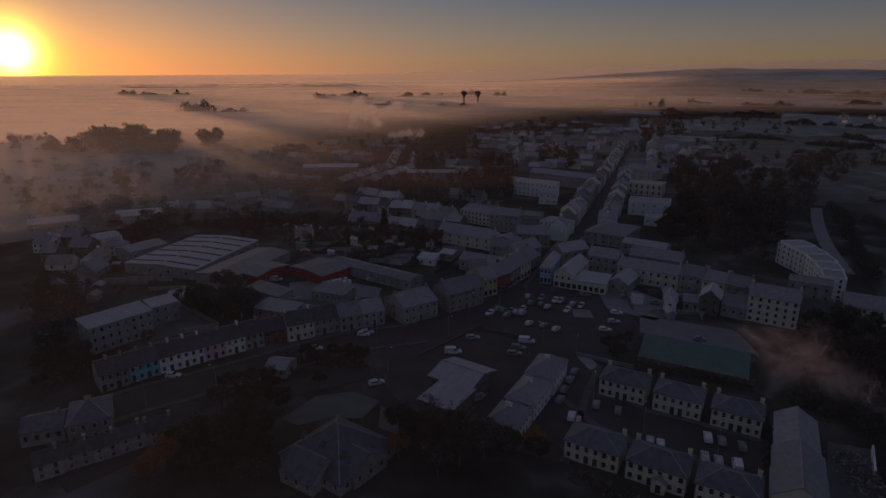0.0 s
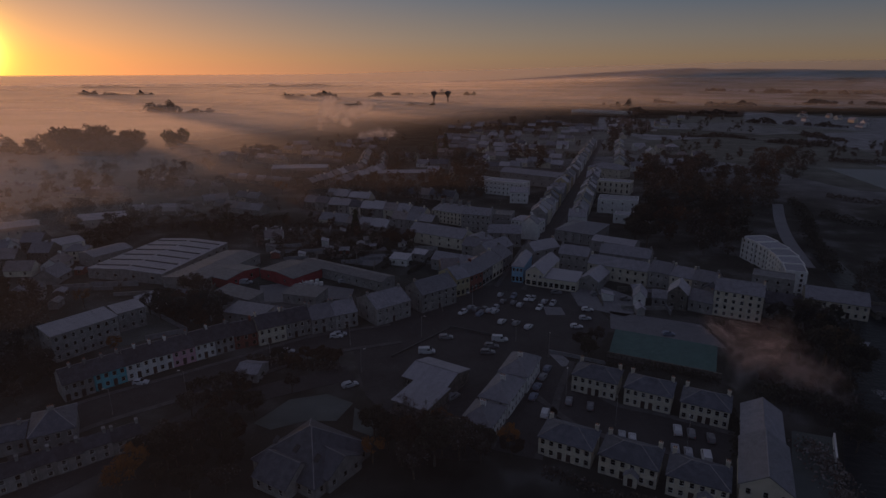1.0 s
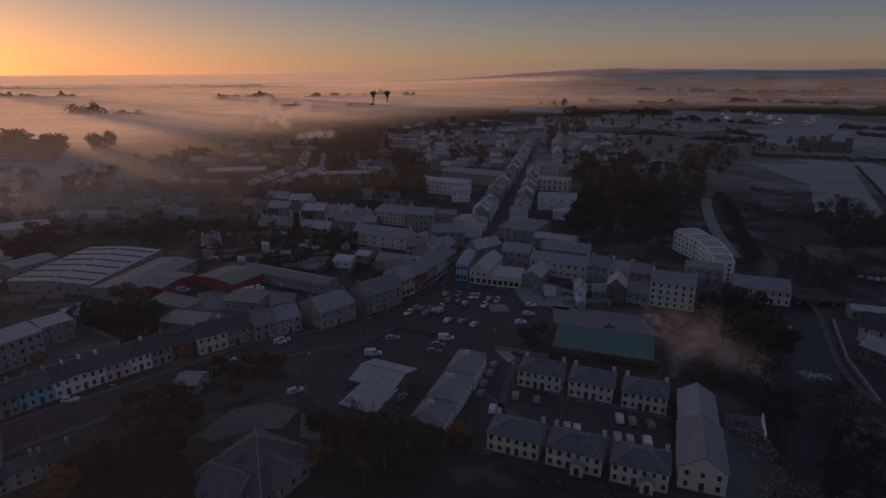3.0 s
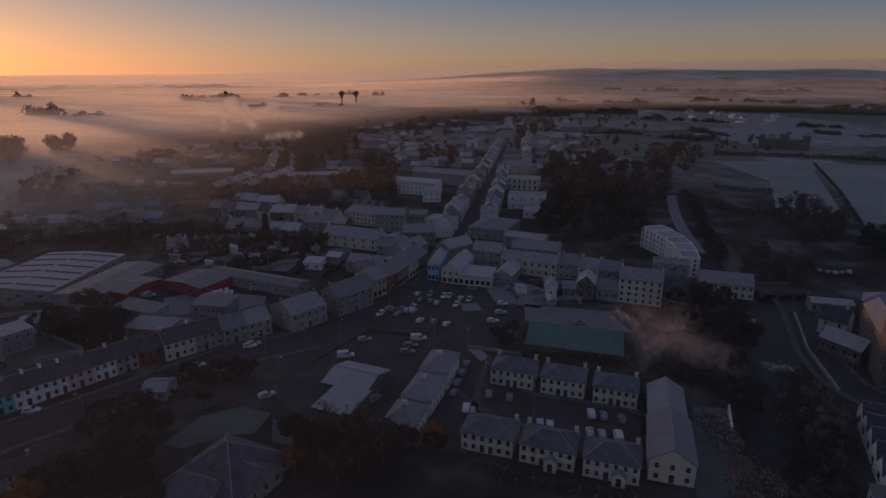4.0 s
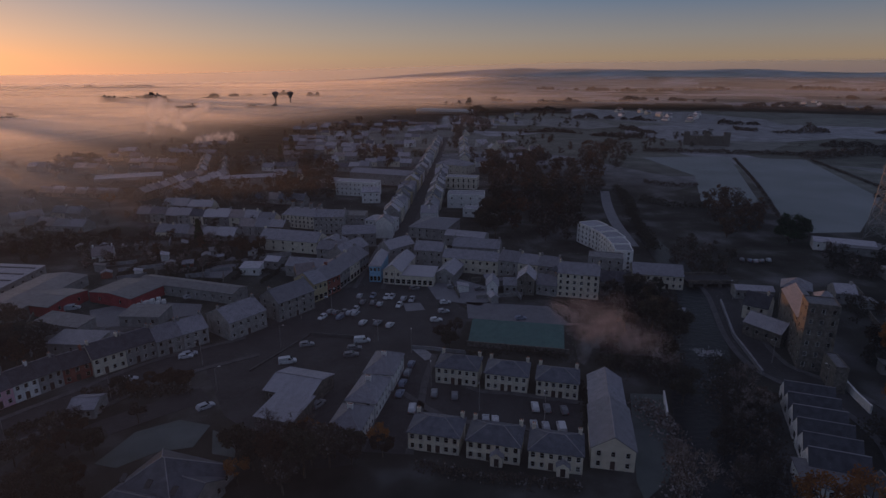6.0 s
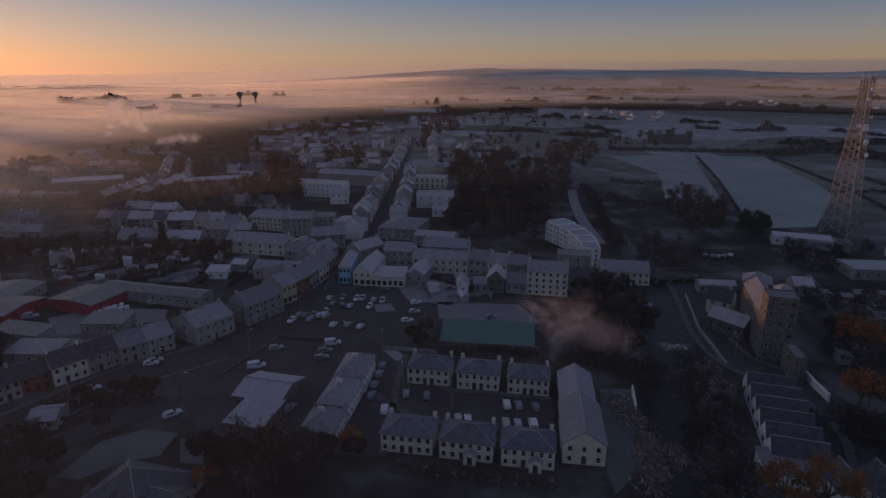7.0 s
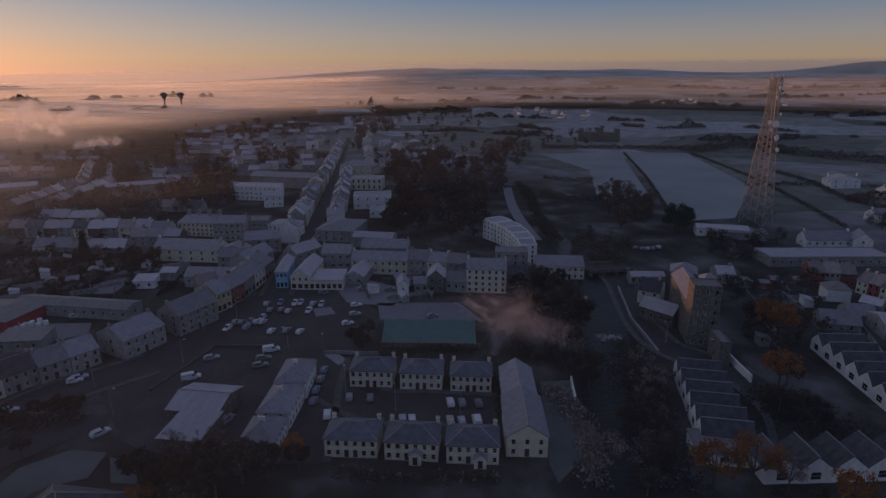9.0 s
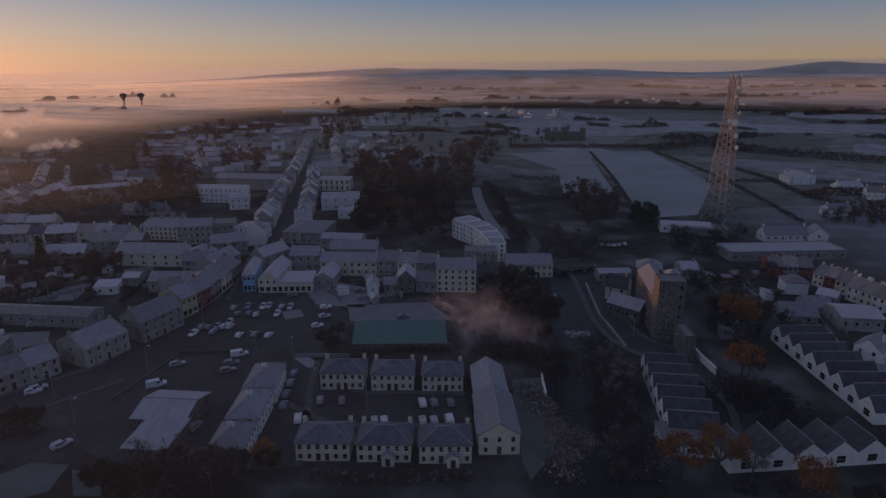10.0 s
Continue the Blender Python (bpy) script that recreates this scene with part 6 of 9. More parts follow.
house('terraced_house', 'white rendered terraced house, roof browned to look sunlit', 198.6, 142.8, -87.1, 4.62, 8.9, 5.2, 2.2, 'gable', 'white', 'tile_brown', bays=2, floors=2, ends=1, stacks='ends', group='hill terrace')
house('house', 'pale frosted house among gardens', 183.9, 152.8, -57.7, 6.5, 8.0, 4.0, 1.4, 'gable', 'grey', 'slate_white', floors=1, bays=3, ends=1, stacks='one')
house('shed', 'broad pale frosted shed', 176.2, 136.4, -23.8, 12.8, 12.0, 4.5, 1.6, 'gable', 'grey', 'slate_white', floors=1, bays=4, ends=1, stacks='', cat='shed')
house('gable_house', 'white rendered gable-fronted house with slate roof', 158.6, 115.0, -68.6, 6.6, 9.0, 5.0, 2.6, 'gy', 'white', 'slate', floors=2, bays=2, ends=1, stacks='one')
house('house', 'white farmhouse among trees', 304.4, 258.7, -5.0, 14.7, 8.0, 4.0, 2.0, 'gable', 'white', 'slate', floors=1, bays=3, ends=1, stacks='ends')
house('farmhouse', 'white farmhouse in frosted fields', 363.0, 344.0, -10.1, 21.6, 10.0, 6.0, 3.0, 'gy', 'white', 'slate_white', floors=2, bays=3, ends=2, stacks='ends', simple=True)
house('farmhouse', 'white farmhouse in frosted fields', 366.3, 306.7, -3.4, 17.9, 10.0, 5.0, 3.0, 'gable', 'white', 'slate_white', floors=1, bays=3, ends=1, stacks='ends', simple=True)
# the brown roof colour stands in for low sunlight
house('farmhouse', 'white house, roof browned to look sunlit', 366.1, 286.8, -37.7, 9.9, 10.0, 5.0, 3.0, 'gable', 'white', 'tile_brown', floors=1, bays=3, ends=1, stacks='ends', simple=True)
house('depot', 'low white depot at the mast', 198.4, 251.9, -26.8, 24.4, 10.0, 4.0, 1.2, 'gable', 'white', 'slate_white', floors=1, bays=6, ends=1, stacks='', cat='shed')
house('depot', 'low compound shed at the mast', 203.3, 244.9, -26.6, 24.0, 8.0, 3.4, 1.0, 'mono', 'grey', 'sheet_dark', floors=1, bays=4, ends=0, stacks='', cat='shed')
mansion = house('mansion', 'dark square stone mansion among the far fields', 328.2, 648.0, -24.4, 43.0, 12.0, 10.2, 0.4, 'flat', 'stone', 'sheet_dark', floors=2, bays=6, ends=2, stacks='', cat='mansion', simple=True)
for x, y in ((-20.5, -5), (20.5, -5), (-20.5, 5), (20.5, 5), (0, -6.4)):
    bm = bmesh.new()
    box(bm, x - 3, x + 3, y - 2.6, y + 2.6, -0.3, 13.2)
    for sx in (-1, 0, 1):
        for sy in (-1, 1):
            box(bm, x + sx * 2.2 - 0.7, x + sx * 2.2 + 0.7, y + sy * 2.2 - 0.38, y + sy * 2.2 + 0.38, 13.2, 14.3)
    part("corner_tower", bm, "stone", mansion, "square battlemented corner tower")
house('factory', 'long white factory in the mist', 65.0, 1175.3, -26.7, 111.2, 22.0, 9.0, 0.4, 'flat', 'white', 'sheet', floors=1, bays=10, ends=1, stacks='', cat='factory', simple=True)

# filling of the town
house('house', 'white rendered house with brown tiled roof in the old town', -138.3, 259.6, 21.0, 8.4, 8.9, 2.8, 2.2, 'gable', 'white', 'tile_brown', floors=1, bays=2, ends=0, stacks='ends', simple=True)
house('house', 'grey rendered house with frosted slate roof in the old town', 52.9, 607.8, 101.7, 7.5, 7.5, 4.6, 2.3, 'gable', 'grey', 'slate', floors=2, bays=3, ends=0, stacks='', simple=True)
house('house', 'grey rendered house with white frosted roof in the old town', 59.4, 632.3, 99.7, 7.5, 7.5, 2.8, 2.5, 'hip', 'grey', 'slate_white', floors=1, bays=2, ends=0, stacks='one', simple=True)
house('house', 'grey rendered house with frosted slate roof in the old town', 78.7, 632.1, 104.8, 7.6, 7.1, 4.6, 2.1, 'gable', 'grey', 'slate', floors=2, bays=3, ends=0, stacks='', simple=True)
house('house', 'white rendered house with brown tiled roof in the old town', 88.9, 508.3, 10.7, 12.7, 8.2, 2.8, 2.3, 'gable', 'white', 'tile_brown', floors=1, bays=2, ends=0, stacks='', simple=True)
house('house', 'grey rendered house with white frosted roof in the old town', 110.2, 655.6, 8.3, 12.1, 8.0, 4.6, 2.5, 'hip', 'grey', 'slate_white', floors=2, bays=3, ends=0, stacks='', simple=True)
house('house', 'grey rendered house with white frosted roof in the old town', 94.5, 537.6, 9.1, 12.4, 7.6, 4.6, 2.6, 'gable', 'grey', 'slate_white', floors=2, bays=3, ends=0, stacks='ends', simple=True)
house('house', 'grey rendered house with frosted slate roof in the old town', 105.7, 493.1, 7.6, 12.6, 8.7, 4.6, 2.5, 'gable', 'grey', 'slate', floors=2, bays=3, ends=0, stacks='ends', simple=True)
house('house', 'cream rendered house with brown tiled roof in the old town', 96.9, 646.8, 11.1, 7.8, 8.1, 4.6, 2.1, 'gable', 'cream', 'tile_brown', floors=2, bays=3, ends=0, stacks='', simple=True)
house('house', 'grey rendered house with brown tiled roof in the old town', 50.9, 572.0, 15.8, 9.2, 8.6, 4.6, 2.0, 'gable', 'grey', 'tile_brown', floors=2, bays=3, ends=0, stacks='one', simple=True)
house('house', 'rubble stone house with frosted slate roof in the old town', 78.7, 582.3, 96.5, 11.5, 7.7, 2.8, 2.0, 'hip', 'stone', 'slate', floors=1, bays=2, ends=0, stacks='ends', simple=True)
house('house', 'cream rendered house with frosted slate roof in the old town', 84.2, 486.7, 95.5, 10.6, 8.0, 2.8, 2.3, 'gable', 'cream', 'slate', floors=1, bays=2, ends=0, stacks='', simple=True)
house('house', 'cream rendered house with white frosted roof in the old town', 84.0, 611.8, 96.7, 11.3, 7.9, 4.6, 2.3, 'gable', 'cream', 'slate_white', floors=2, bays=3, ends=0, stacks='ends', simple=True)
house('house', 'rubble stone house with brown tiled roof in the old town', 112.5, 608.5, 15.7, 10.7, 7.0, 2.8, 2.4, 'hip', 'stone', 'tile_brown', floors=1, bays=2, ends=0, stacks='', simple=True)
house('house', 'white rendered house with frosted slate roof in the old town', 60.3, 515.2, 7.5, 10.2, 8.5, 4.6, 2.1, 'gable', 'white', 'slate', floors=2, bays=3, ends=0, stacks='one', simple=True)
house('house', 'white rendered house with white frosted roof in the old town', 77.0, 653.9, 11.8, 12.1, 8.0, 4.6, 2.3, 'gable', 'white', 'slate_white', floors=2, bays=3, ends=0, stacks='', simple=True)
house('house', 'cream rendered house with frosted slate roof in the old town', 122.0, 588.3, 6.0, 9.2, 7.9, 4.6, 2.6, 'gable', 'cream', 'slate', floors=2, bays=3, ends=0, stacks='ends', simple=True)
house('house', 'white rendered house with brown tiled roof in the old town', 181.7, 165.9, 65.9, 7.2, 7.8, 4.6, 2.1, 'hip', 'white', 'tile_brown', floors=2, bays=3, ends=0, stacks='', simple=True)
house('house', 'grey rendered house with frosted slate roof in the old town', 161.5, 144.9, -25.3, 11.6, 8.4, 2.8, 2.4, 'gable', 'grey', 'slate', floors=1, bays=2, ends=0, stacks='', simple=True)
house('house', 'grey rendered house with frosted slate roof in the old town', 173.5, 148.8, -25.9, 8.9, 7.8, 2.8, 2.0, 'gable', 'grey', 'slate', floors=1, bays=2, ends=0, stacks='', simple=True)
house('house', 'cream rendered house with white frosted roof in the old town', 142.0, 921.6, -5.6, 10.5, 7.4, 4.6, 2.1, 'hip', 'cream', 'slate_white', floors=2, bays=3, ends=0, stacks='one', simple=True)
house('house', 'white rendered house with white frosted roof in the old town', 85.3, 1032.6, -0.5, 9.7, 8.4, 2.8, 2.2, 'gable', 'white', 'slate_white', floors=1, bays=2, ends=0, stacks='', simple=True)
house('house', 'rubble stone house with white frosted roof in the old town', 103.3, 991.1, -2.2, 8.4, 7.4, 4.6, 2.3, 'gable', 'stone', 'slate_white', floors=2, bays=3, ends=0, stacks='', simple=True)
house('house', 'cream rendered house with white frosted roof in the old town', 60.3, 829.4, 0.4, 9.5, 7.1, 2.8, 2.1, 'hip', 'cream', 'slate_white', floors=1, bays=2, ends=0, stacks='one', simple=True)
house('house', 'white rendered house with white frosted roof in the old town', 67.1, 885.5, 1.4, 12.8, 7.9, 4.6, 2.1, 'gable', 'white', 'slate_white', floors=2, bays=3, ends=0, stacks='one', simple=True)
house('house', 'cream rendered house with frosted slate roof in the old town', 191.1, 1078.8, 0.5, 9.9, 7.7, 4.6, 2.6, 'gable', 'cream', 'slate', floors=2, bays=3, ends=0, stacks='ends', simple=True)
house('house', 'cream rendered house with frosted slate roof in the old town', 81.0, 910.8, 0.2, 7.9, 8.8, 2.8, 2.0, 'gable', 'cream', 'slate', floors=1, bays=2, ends=0, stacks='', simple=True)
house('house', 'cream rendered house with frosted slate roof in the old town', 135.5, 949.1, -0.7, 8.0, 7.9, 4.6, 2.2, 'gable', 'cream', 'slate', floors=2, bays=3, ends=0, stacks='ends', simple=True)
house('house', 'white rendered house with frosted slate roof in the old town', 119.7, 876.3, 1.4, 10.1, 8.0, 2.8, 2.4, 'hip', 'white', 'slate', floors=1, bays=2, ends=0, stacks='', simple=True)
house('house', 'cream rendered house with brown tiled roof in the old town', 70.4, 771.6, 92.0, 13.0, 8.8, 2.8, 2.2, 'gable', 'cream', 'tile_brown', floors=1, bays=2, ends=0, stacks='ends', simple=True)
house('house', 'cream rendered house with frosted slate roof in the old town', 152.9, 1011.0, 3.3, 8.3, 8.2, 2.8, 2.6, 'gable', 'cream', 'slate', floors=1, bays=2, ends=0, stacks='one', simple=True)
house('house', 'grey rendered house with brown tiled roof in the old town', 98.2, 853.2, 2.3, 12.4, 8.7, 2.8, 2.6, 'gable', 'grey', 'tile_brown', floors=1, bays=2, ends=0, stacks='ends', simple=True)
house('house', 'rubble stone house with frosted slate roof in the old town', 196.2, 1105.4, 91.3, 7.1, 7.7, 4.6, 2.1, 'gable', 'stone', 'slate', floors=2, bays=3, ends=0, stacks='one', simple=True)
house('house', 'grey rendered house with frosted slate roof in the old town', 67.2, 986.1, 86.4, 9.6, 8.9, 2.8, 2.4, 'hip', 'grey', 'slate', floors=1, bays=2, ends=0, stacks='', simple=True)
house('house', 'grey rendered house with frosted slate roof in the old town', 63.2, 799.4, -4.9, 10.6, 8.7, 4.6, 2.6, 'gable', 'grey', 'slate', floors=2, bays=3, ends=0, stacks='ends', simple=True)
house('house', 'grey rendered house with frosted slate roof in the old town', 155.8, 1042.4, -0.9, 12.8, 7.8, 2.8, 2.5, 'hip', 'grey', 'slate', floors=1, bays=2, ends=0, stacks='', simple=True)
house('house', 'cream rendered house with frosted slate roof in the old town', 448.9, 1124.8, 33.6, 12.5, 7.9, 4.6, 2.4, 'gable', 'cream', 'slate', floors=2, bays=3, ends=0, stacks='ends', simple=True)
house('house', 'cream rendered house with frosted slate roof in the old town', 447.9, 947.1, 125.6, 10.2, 8.8, 2.8, 2.4, 'gable', 'cream', 'slate', floors=1, bays=2, ends=0, stacks='', simple=True)
house('house', 'cream rendered house with white frosted roof in the old town', 450.9, 1074.1, 114.1, 12.1, 8.0, 4.6, 2.5, 'gable', 'cream', 'slate_white', floors=2, bays=3, ends=0, stacks='', simple=True)
house('house', 'white rendered house with frosted slate roof in the old town', 492.8, 1020.9, 115.3, 8.4, 7.6, 4.6, 2.0, 'gable', 'white', 'slate', floors=2, bays=3, ends=0, stacks='', simple=True)
house('house', 'white rendered house with frosted slate roof in the old town', 527.7, 1086.6, 28.0, 12.9, 7.8, 4.6, 2.0, 'gable', 'white', 'slate', floors=2, bays=3, ends=0, stacks='ends', simple=True)
house('house', 'cream rendered house with frosted slate roof in the old town', 454.8, 1176.8, 121.7, 8.1, 8.0, 4.6, 2.3, 'gable', 'cream', 'slate', floors=2, bays=3, ends=0, stacks='ends', simple=True)
house('house', 'white rendered house with frosted slate roof in the old town', 438.9, 1250.1, 117.1, 10.9, 7.2, 2.8, 2.2, 'gable', 'white', 'slate', floors=1, bays=2, ends=0, stacks='one', simple=True)
house('house', 'white rendered house with frosted slate roof in the old town', 471.3, 990.1, 124.0, 10.6, 7.7, 4.6, 2.3, 'hip', 'white', 'slate', floors=2, bays=3, ends=0, stacks='ends', simple=True)
house('house', 'white rendered house with frosted slate roof in the old town', 424.6, 983.9, 124.6, 10.7, 8.5, 2.8, 2.3, 'gable', 'white', 'slate', floors=1, bays=2, ends=0, stacks='ends', simple=True)
house('house', 'cream rendered house with brown tiled roof in the old town', 412.1, 1186.4, 30.2, 8.5, 8.6, 2.8, 2.7, 'gable', 'cream', 'tile_brown', floors=1, bays=2, ends=0, stacks='ends', simple=True)
house('house', 'white rendered house with frosted slate roof in the old town', 448.6, 1027.5, 29.7, 11.4, 8.0, 4.6, 2.2, 'gable', 'white', 'slate', floors=2, bays=3, ends=0, stacks='ends', simple=True)
house('house', 'white rendered house with brown tiled roof in the old town', 385.7, 1088.0, 31.5, 7.5, 8.7, 4.6, 2.4, 'hip', 'white', 'tile_brown', floors=2, bays=3, ends=0, stacks='ends', simple=True)
house('house', 'white rendered house with white frosted roof in the old town', 971.9, 1452.5, 117.3, 11.0, 7.3, 2.8, 2.5, 'hip', 'white', 'slate_white', floors=1, bays=2, ends=0, stacks='ends', simple=True)
house('house', 'white rendered house with frosted slate roof in the old town', 831.5, 1317.9, 30.2, 8.0, 8.8, 2.8, 2.5, 'gable', 'white', 'slate', floors=1, bays=2, ends=0, stacks='ends', simple=True)
house('house', 'white rendered house with frosted slate roof in the old town', 1051.8, 1183.7, 125.7, 12.9, 7.8, 4.6, 2.6, 'hip', 'white', 'slate', floors=2, bays=3, ends=0, stacks='ends', simple=True)
house('house', 'cream rendered house with brown tiled roof in the old town', 1006.2, 1359.5, 121.3, 7.5, 8.2, 4.6, 2.4, 'gable', 'cream', 'tile_brown', floors=2, bays=3, ends=0, stacks='ends', simple=True)
house('house', 'white rendered house with white frosted roof in the old town', 921.4, 1270.3, 28.0, 11.1, 8.3, 4.6, 2.4, 'hip', 'white', 'slate_white', floors=2, bays=3, ends=0, stacks='ends', simple=True)
house('house', 'white rendered house with frosted slate roof in the old town', 952.9, 1366.8, 33.0, 8.3, 7.9, 4.6, 2.1, 'gable', 'white', 'slate', floors=2, bays=3, ends=0, stacks='ends', simple=True)
house('house', 'white rendered house with white frosted roof in the old town', 1026.2, 1494.9, 119.7, 10.1, 7.7, 2.8, 2.3, 'gable', 'white', 'slate_white', floors=1, bays=2, ends=0, stacks='one', simple=True)
house('house', 'cream rendered house with frosted slate roof in the old town', 915.2, 1195.1, 36.0, 7.1, 7.1, 4.6, 2.0, 'gable', 'cream', 'slate', floors=2, bays=3, ends=0, stacks='', simple=True)
house('house', 'rubble stone house with brown tiled roof in the old town', -43.0, 223.4, 19.4, 7.6, 7.4, 4.6, 2.3, 'gable', 'stone', 'tile_brown', floors=2, bays=3, ends=0, stacks='', simple=True)
house('house', 'grey rendered house with white frosted roof in the old town', -321.9, 262.2, 10.2, 7.5, 8.0, 4.6, 2.2, 'gable', 'grey', 'slate_white', floors=2, bays=3, ends=0, stacks='ends', simple=True)
house('house', 'grey rendered house with brown tiled roof in the old town', -336.4, 269.3, 15.8, 10.2, 7.9, 2.8, 2.4, 'hip', 'grey', 'tile_brown', floors=1, bays=2, ends=0, stacks='ends', simple=True)
house('house', 'grey rendered house with frosted slate roof in the old town', -302.9, 256.1, 11.3, 7.5, 7.0, 4.6, 2.3, 'gable', 'grey', 'slate', floors=2, bays=3, ends=0, stacks='ends', simple=True)
house('house', 'rubble stone house with frosted slate roof in the old town', -224.4, 211.5, 10.3, 9.4, 9.0, 4.6, 2.7, 'gable', 'stone', 'slate', floors=2, bays=3, ends=0, stacks='one', simple=True)
house('house', 'grey rendered house with frosted slate roof in the old town', -198.2, 188.3, 103.7, 10.7, 8.8, 2.8, 2.6, 'gable', 'grey', 'slate', floors=1, bays=2, ends=0, stacks='ends', simple=True)
house('house', 'white rendered house with white frosted roof in the old town', -253.8, 221.8, 18.5, 11.5, 7.8, 2.8, 2.2, 'hip', 'white', 'slate_white', floors=1, bays=2, ends=0, stacks='', simple=True)
house('house', 'cream rendered house with brown tiled roof in the old town', -217.0, 192.2, 15.2, 11.2, 7.0, 2.8, 2.3, 'gable', 'cream', 'tile_brown', floors=1, bays=2, ends=0, stacks='', simple=True)
house('house', 'rubble stone house with brown tiled roof in the old town', -230.3, 200.3, 11.4, 7.5, 7.3, 4.6, 2.7, 'gable', 'stone', 'tile_brown', floors=2, bays=3, ends=0, stacks='one', simple=True)
house('house', 'white rendered house with frosted slate roof in the old town', -246.0, 211.4, 11.4, 7.4, 8.5, 4.6, 2.5, 'gable', 'white', 'slate', floors=2, bays=3, ends=0, stacks='one', simple=True)
house('house', 'white rendered house with brown tiled roof in the old town', -209.3, 201.7, 110.2, 11.5, 8.1, 2.8, 2.2, 'gable', 'white', 'tile_brown', floors=1, bays=2, ends=0, stacks='one', simple=True)
house('house', 'rubble stone house with frosted slate roof in the old town', -242.0, 224.5, 11.2, 9.9, 8.2, 4.6, 2.7, 'gable', 'stone', 'slate', floors=2, bays=3, ends=0, stacks='ends', simple=True)
house('house', 'cream rendered house with frosted slate roof in the old town', -211.0, 215.4, 17.0, 9.1, 7.4, 4.6, 2.3, 'hip', 'cream', 'slate', floors=2, bays=3, ends=0, stacks='one', simple=True)

# low painted row beside the lower street
house_row((-108.0, 79.6), (-88.7, 101.8), 21, "beside the lower street", ("grey", "white", "turquoise", "grey"), ("slate_bare",), (5.0, 6.5), 5.6, (3.3, 3.7), (1.5, 1.7), bays=2, group="lower row")

# rows of the old town behind the hotel, along its streets and in the far districts
OLD_WALLS, OLD_TILES = ("grey", "cream", "white", "grey", "stone", "grey"), ("slate", "slate", "slate_white", "slate_white", "slate_dull", "tile_brown")
for k, (p, q, floors) in enumerate((
    ((-152, 331), (-68, 311), 2), ((-128, 297), (-90, 288), 1), ((-88, 300), (-66, 294.5), 2), ((-146, 352), (-112, 345), 2),
    ((-176, 385), (-164, 463), 2), ((-164, 463), (-190, 560), 2), ((-145, 462), (-157, 388), 2), ((-172, 556), (-147, 466), 1),
    ((-206, 345), (-187, 341), 1), ((-221, 327), (-205, 342), 1), ((-246, 294), (-212, 302), 1), ((-205, 318), (-170, 310), 1),
    ((-238, 366), (-226, 363), 1), ((-330, 332), (-292, 342), 1), ((-302, 382), (-256, 371), 1), ((-400, 345), (-352, 338), 1), ((-250, 408), (-190, 396), 1),
    ((-100, 378), (-66, 368), 1))):
    house_row(p, q, 40 + k, "in the old town", OLD_WALLS, OLD_TILES, (7.0, 10.0), 8.2, (4.6, 5.4) if floors == 2 else (2.7, 3.3), (2.2, 2.8), floors, group="old town rows")
rng = random.Random(77)
for k in range(15):
    y0 = 478 + 35 * k
    x0 = -330 + 16 * k + rng.uniform(-15, 15)
    while x0 < -8 + 2.2 * k:
        n = rng.uniform(22, 52)
        street = -165 - 0.11 * max(0, y0 - 470)
        if rng.random() < (0.85 if y0 < 700 else 0.6) and abs(x0 + n / 2 - street) > n / 2 + 8:
            yy = y0 - 0.2 * (x0 + 160) + rng.uniform(-6, 6)
            house_row((x0, yy), (x0 + n, yy - 0.2 * n), 200 + k * 31 + int(x0), "in the far town", OLD_WALLS, OLD_TILES, (8.5, 12.0), 8.0, (3.0, 5.2), (2.2, 2.8), 1, 2, 0.85, group="old town rows")
        x0 += n + rng.uniform(9, 26)

# trees
grove('wood of brown late-autumn trees beyond the houses', ('leaf_brown', 'leaf_dark', 'leaf_autumn'), [(-195.5, 504.2), (-222.6, 662.8), (-173.7, 1009.1), (-21.9, 1003.1), (10.4, 656.7), (-88.6, 502.0), (-125.1, 425.2)], 12, 6, 11, 100, 5)
grove('wood of brown late-autumn trees beyond the houses', ('leaf_brown', 'leaf_dark'), [(-300.6, 477.4), (-372.1, 722.6), (-262.1, 784.8), (-186.8, 536.2), (-220.7, 426.8)], 8, 6, 11, 101, 5)
grove('wood of brown late-autumn trees beyond the houses', ('leaf_brown', 'leaf_dark', 'leaf_twig'), [(-184.0, 280.2), (-178.6, 367.3), (-130.0, 366.9), (-81.8, 358.1), (-59.7, 260.4), (-88.3, 245.8), (-136.0, 245.8)], 26, 4, 7, 102, 5)
grove('wood of brown late-autumn trees beyond the houses', ('leaf_brown', 'leaf_dark', 'leaf_autumn'), [(38.2, 658.5), (166.5, 790.8), (168.9, 580.6), (111.3, 485.2), (61.4, 470.5), (40.3, 539.3)], 26, 6, 11, 103, 5)
grove('wood of brown late-autumn trees beyond the houses', ('leaf_brown', 'leaf_dark'), [(-140.2, 336.6), (-76.0, 335.5), (-64.0, 267.9), (-94.5, 268.8), (-120.7, 284.0)], 10, 4, 7, 104, 5)
grove('wood of brown late-autumn trees beyond the houses', ('leaf_brown', 'leaf_dark'), [(-92.3, 545.4), (-79.0, 678.7), (16.6, 732.2), (16.5, 564.5), (-12.9, 492.4), (-50.1, 476.8)], 16, 6, 10, 105, 5)
grove('wood of brown late-autumn trees beyond the houses', ('leaf_brown', 'leaf_dark'), [(29.5, 728.3), (61.8, 1017.6), (336.1, 1340.4), (235.8, 810.7), (90.3, 680.3)], 36, 7, 12, 106, 5)
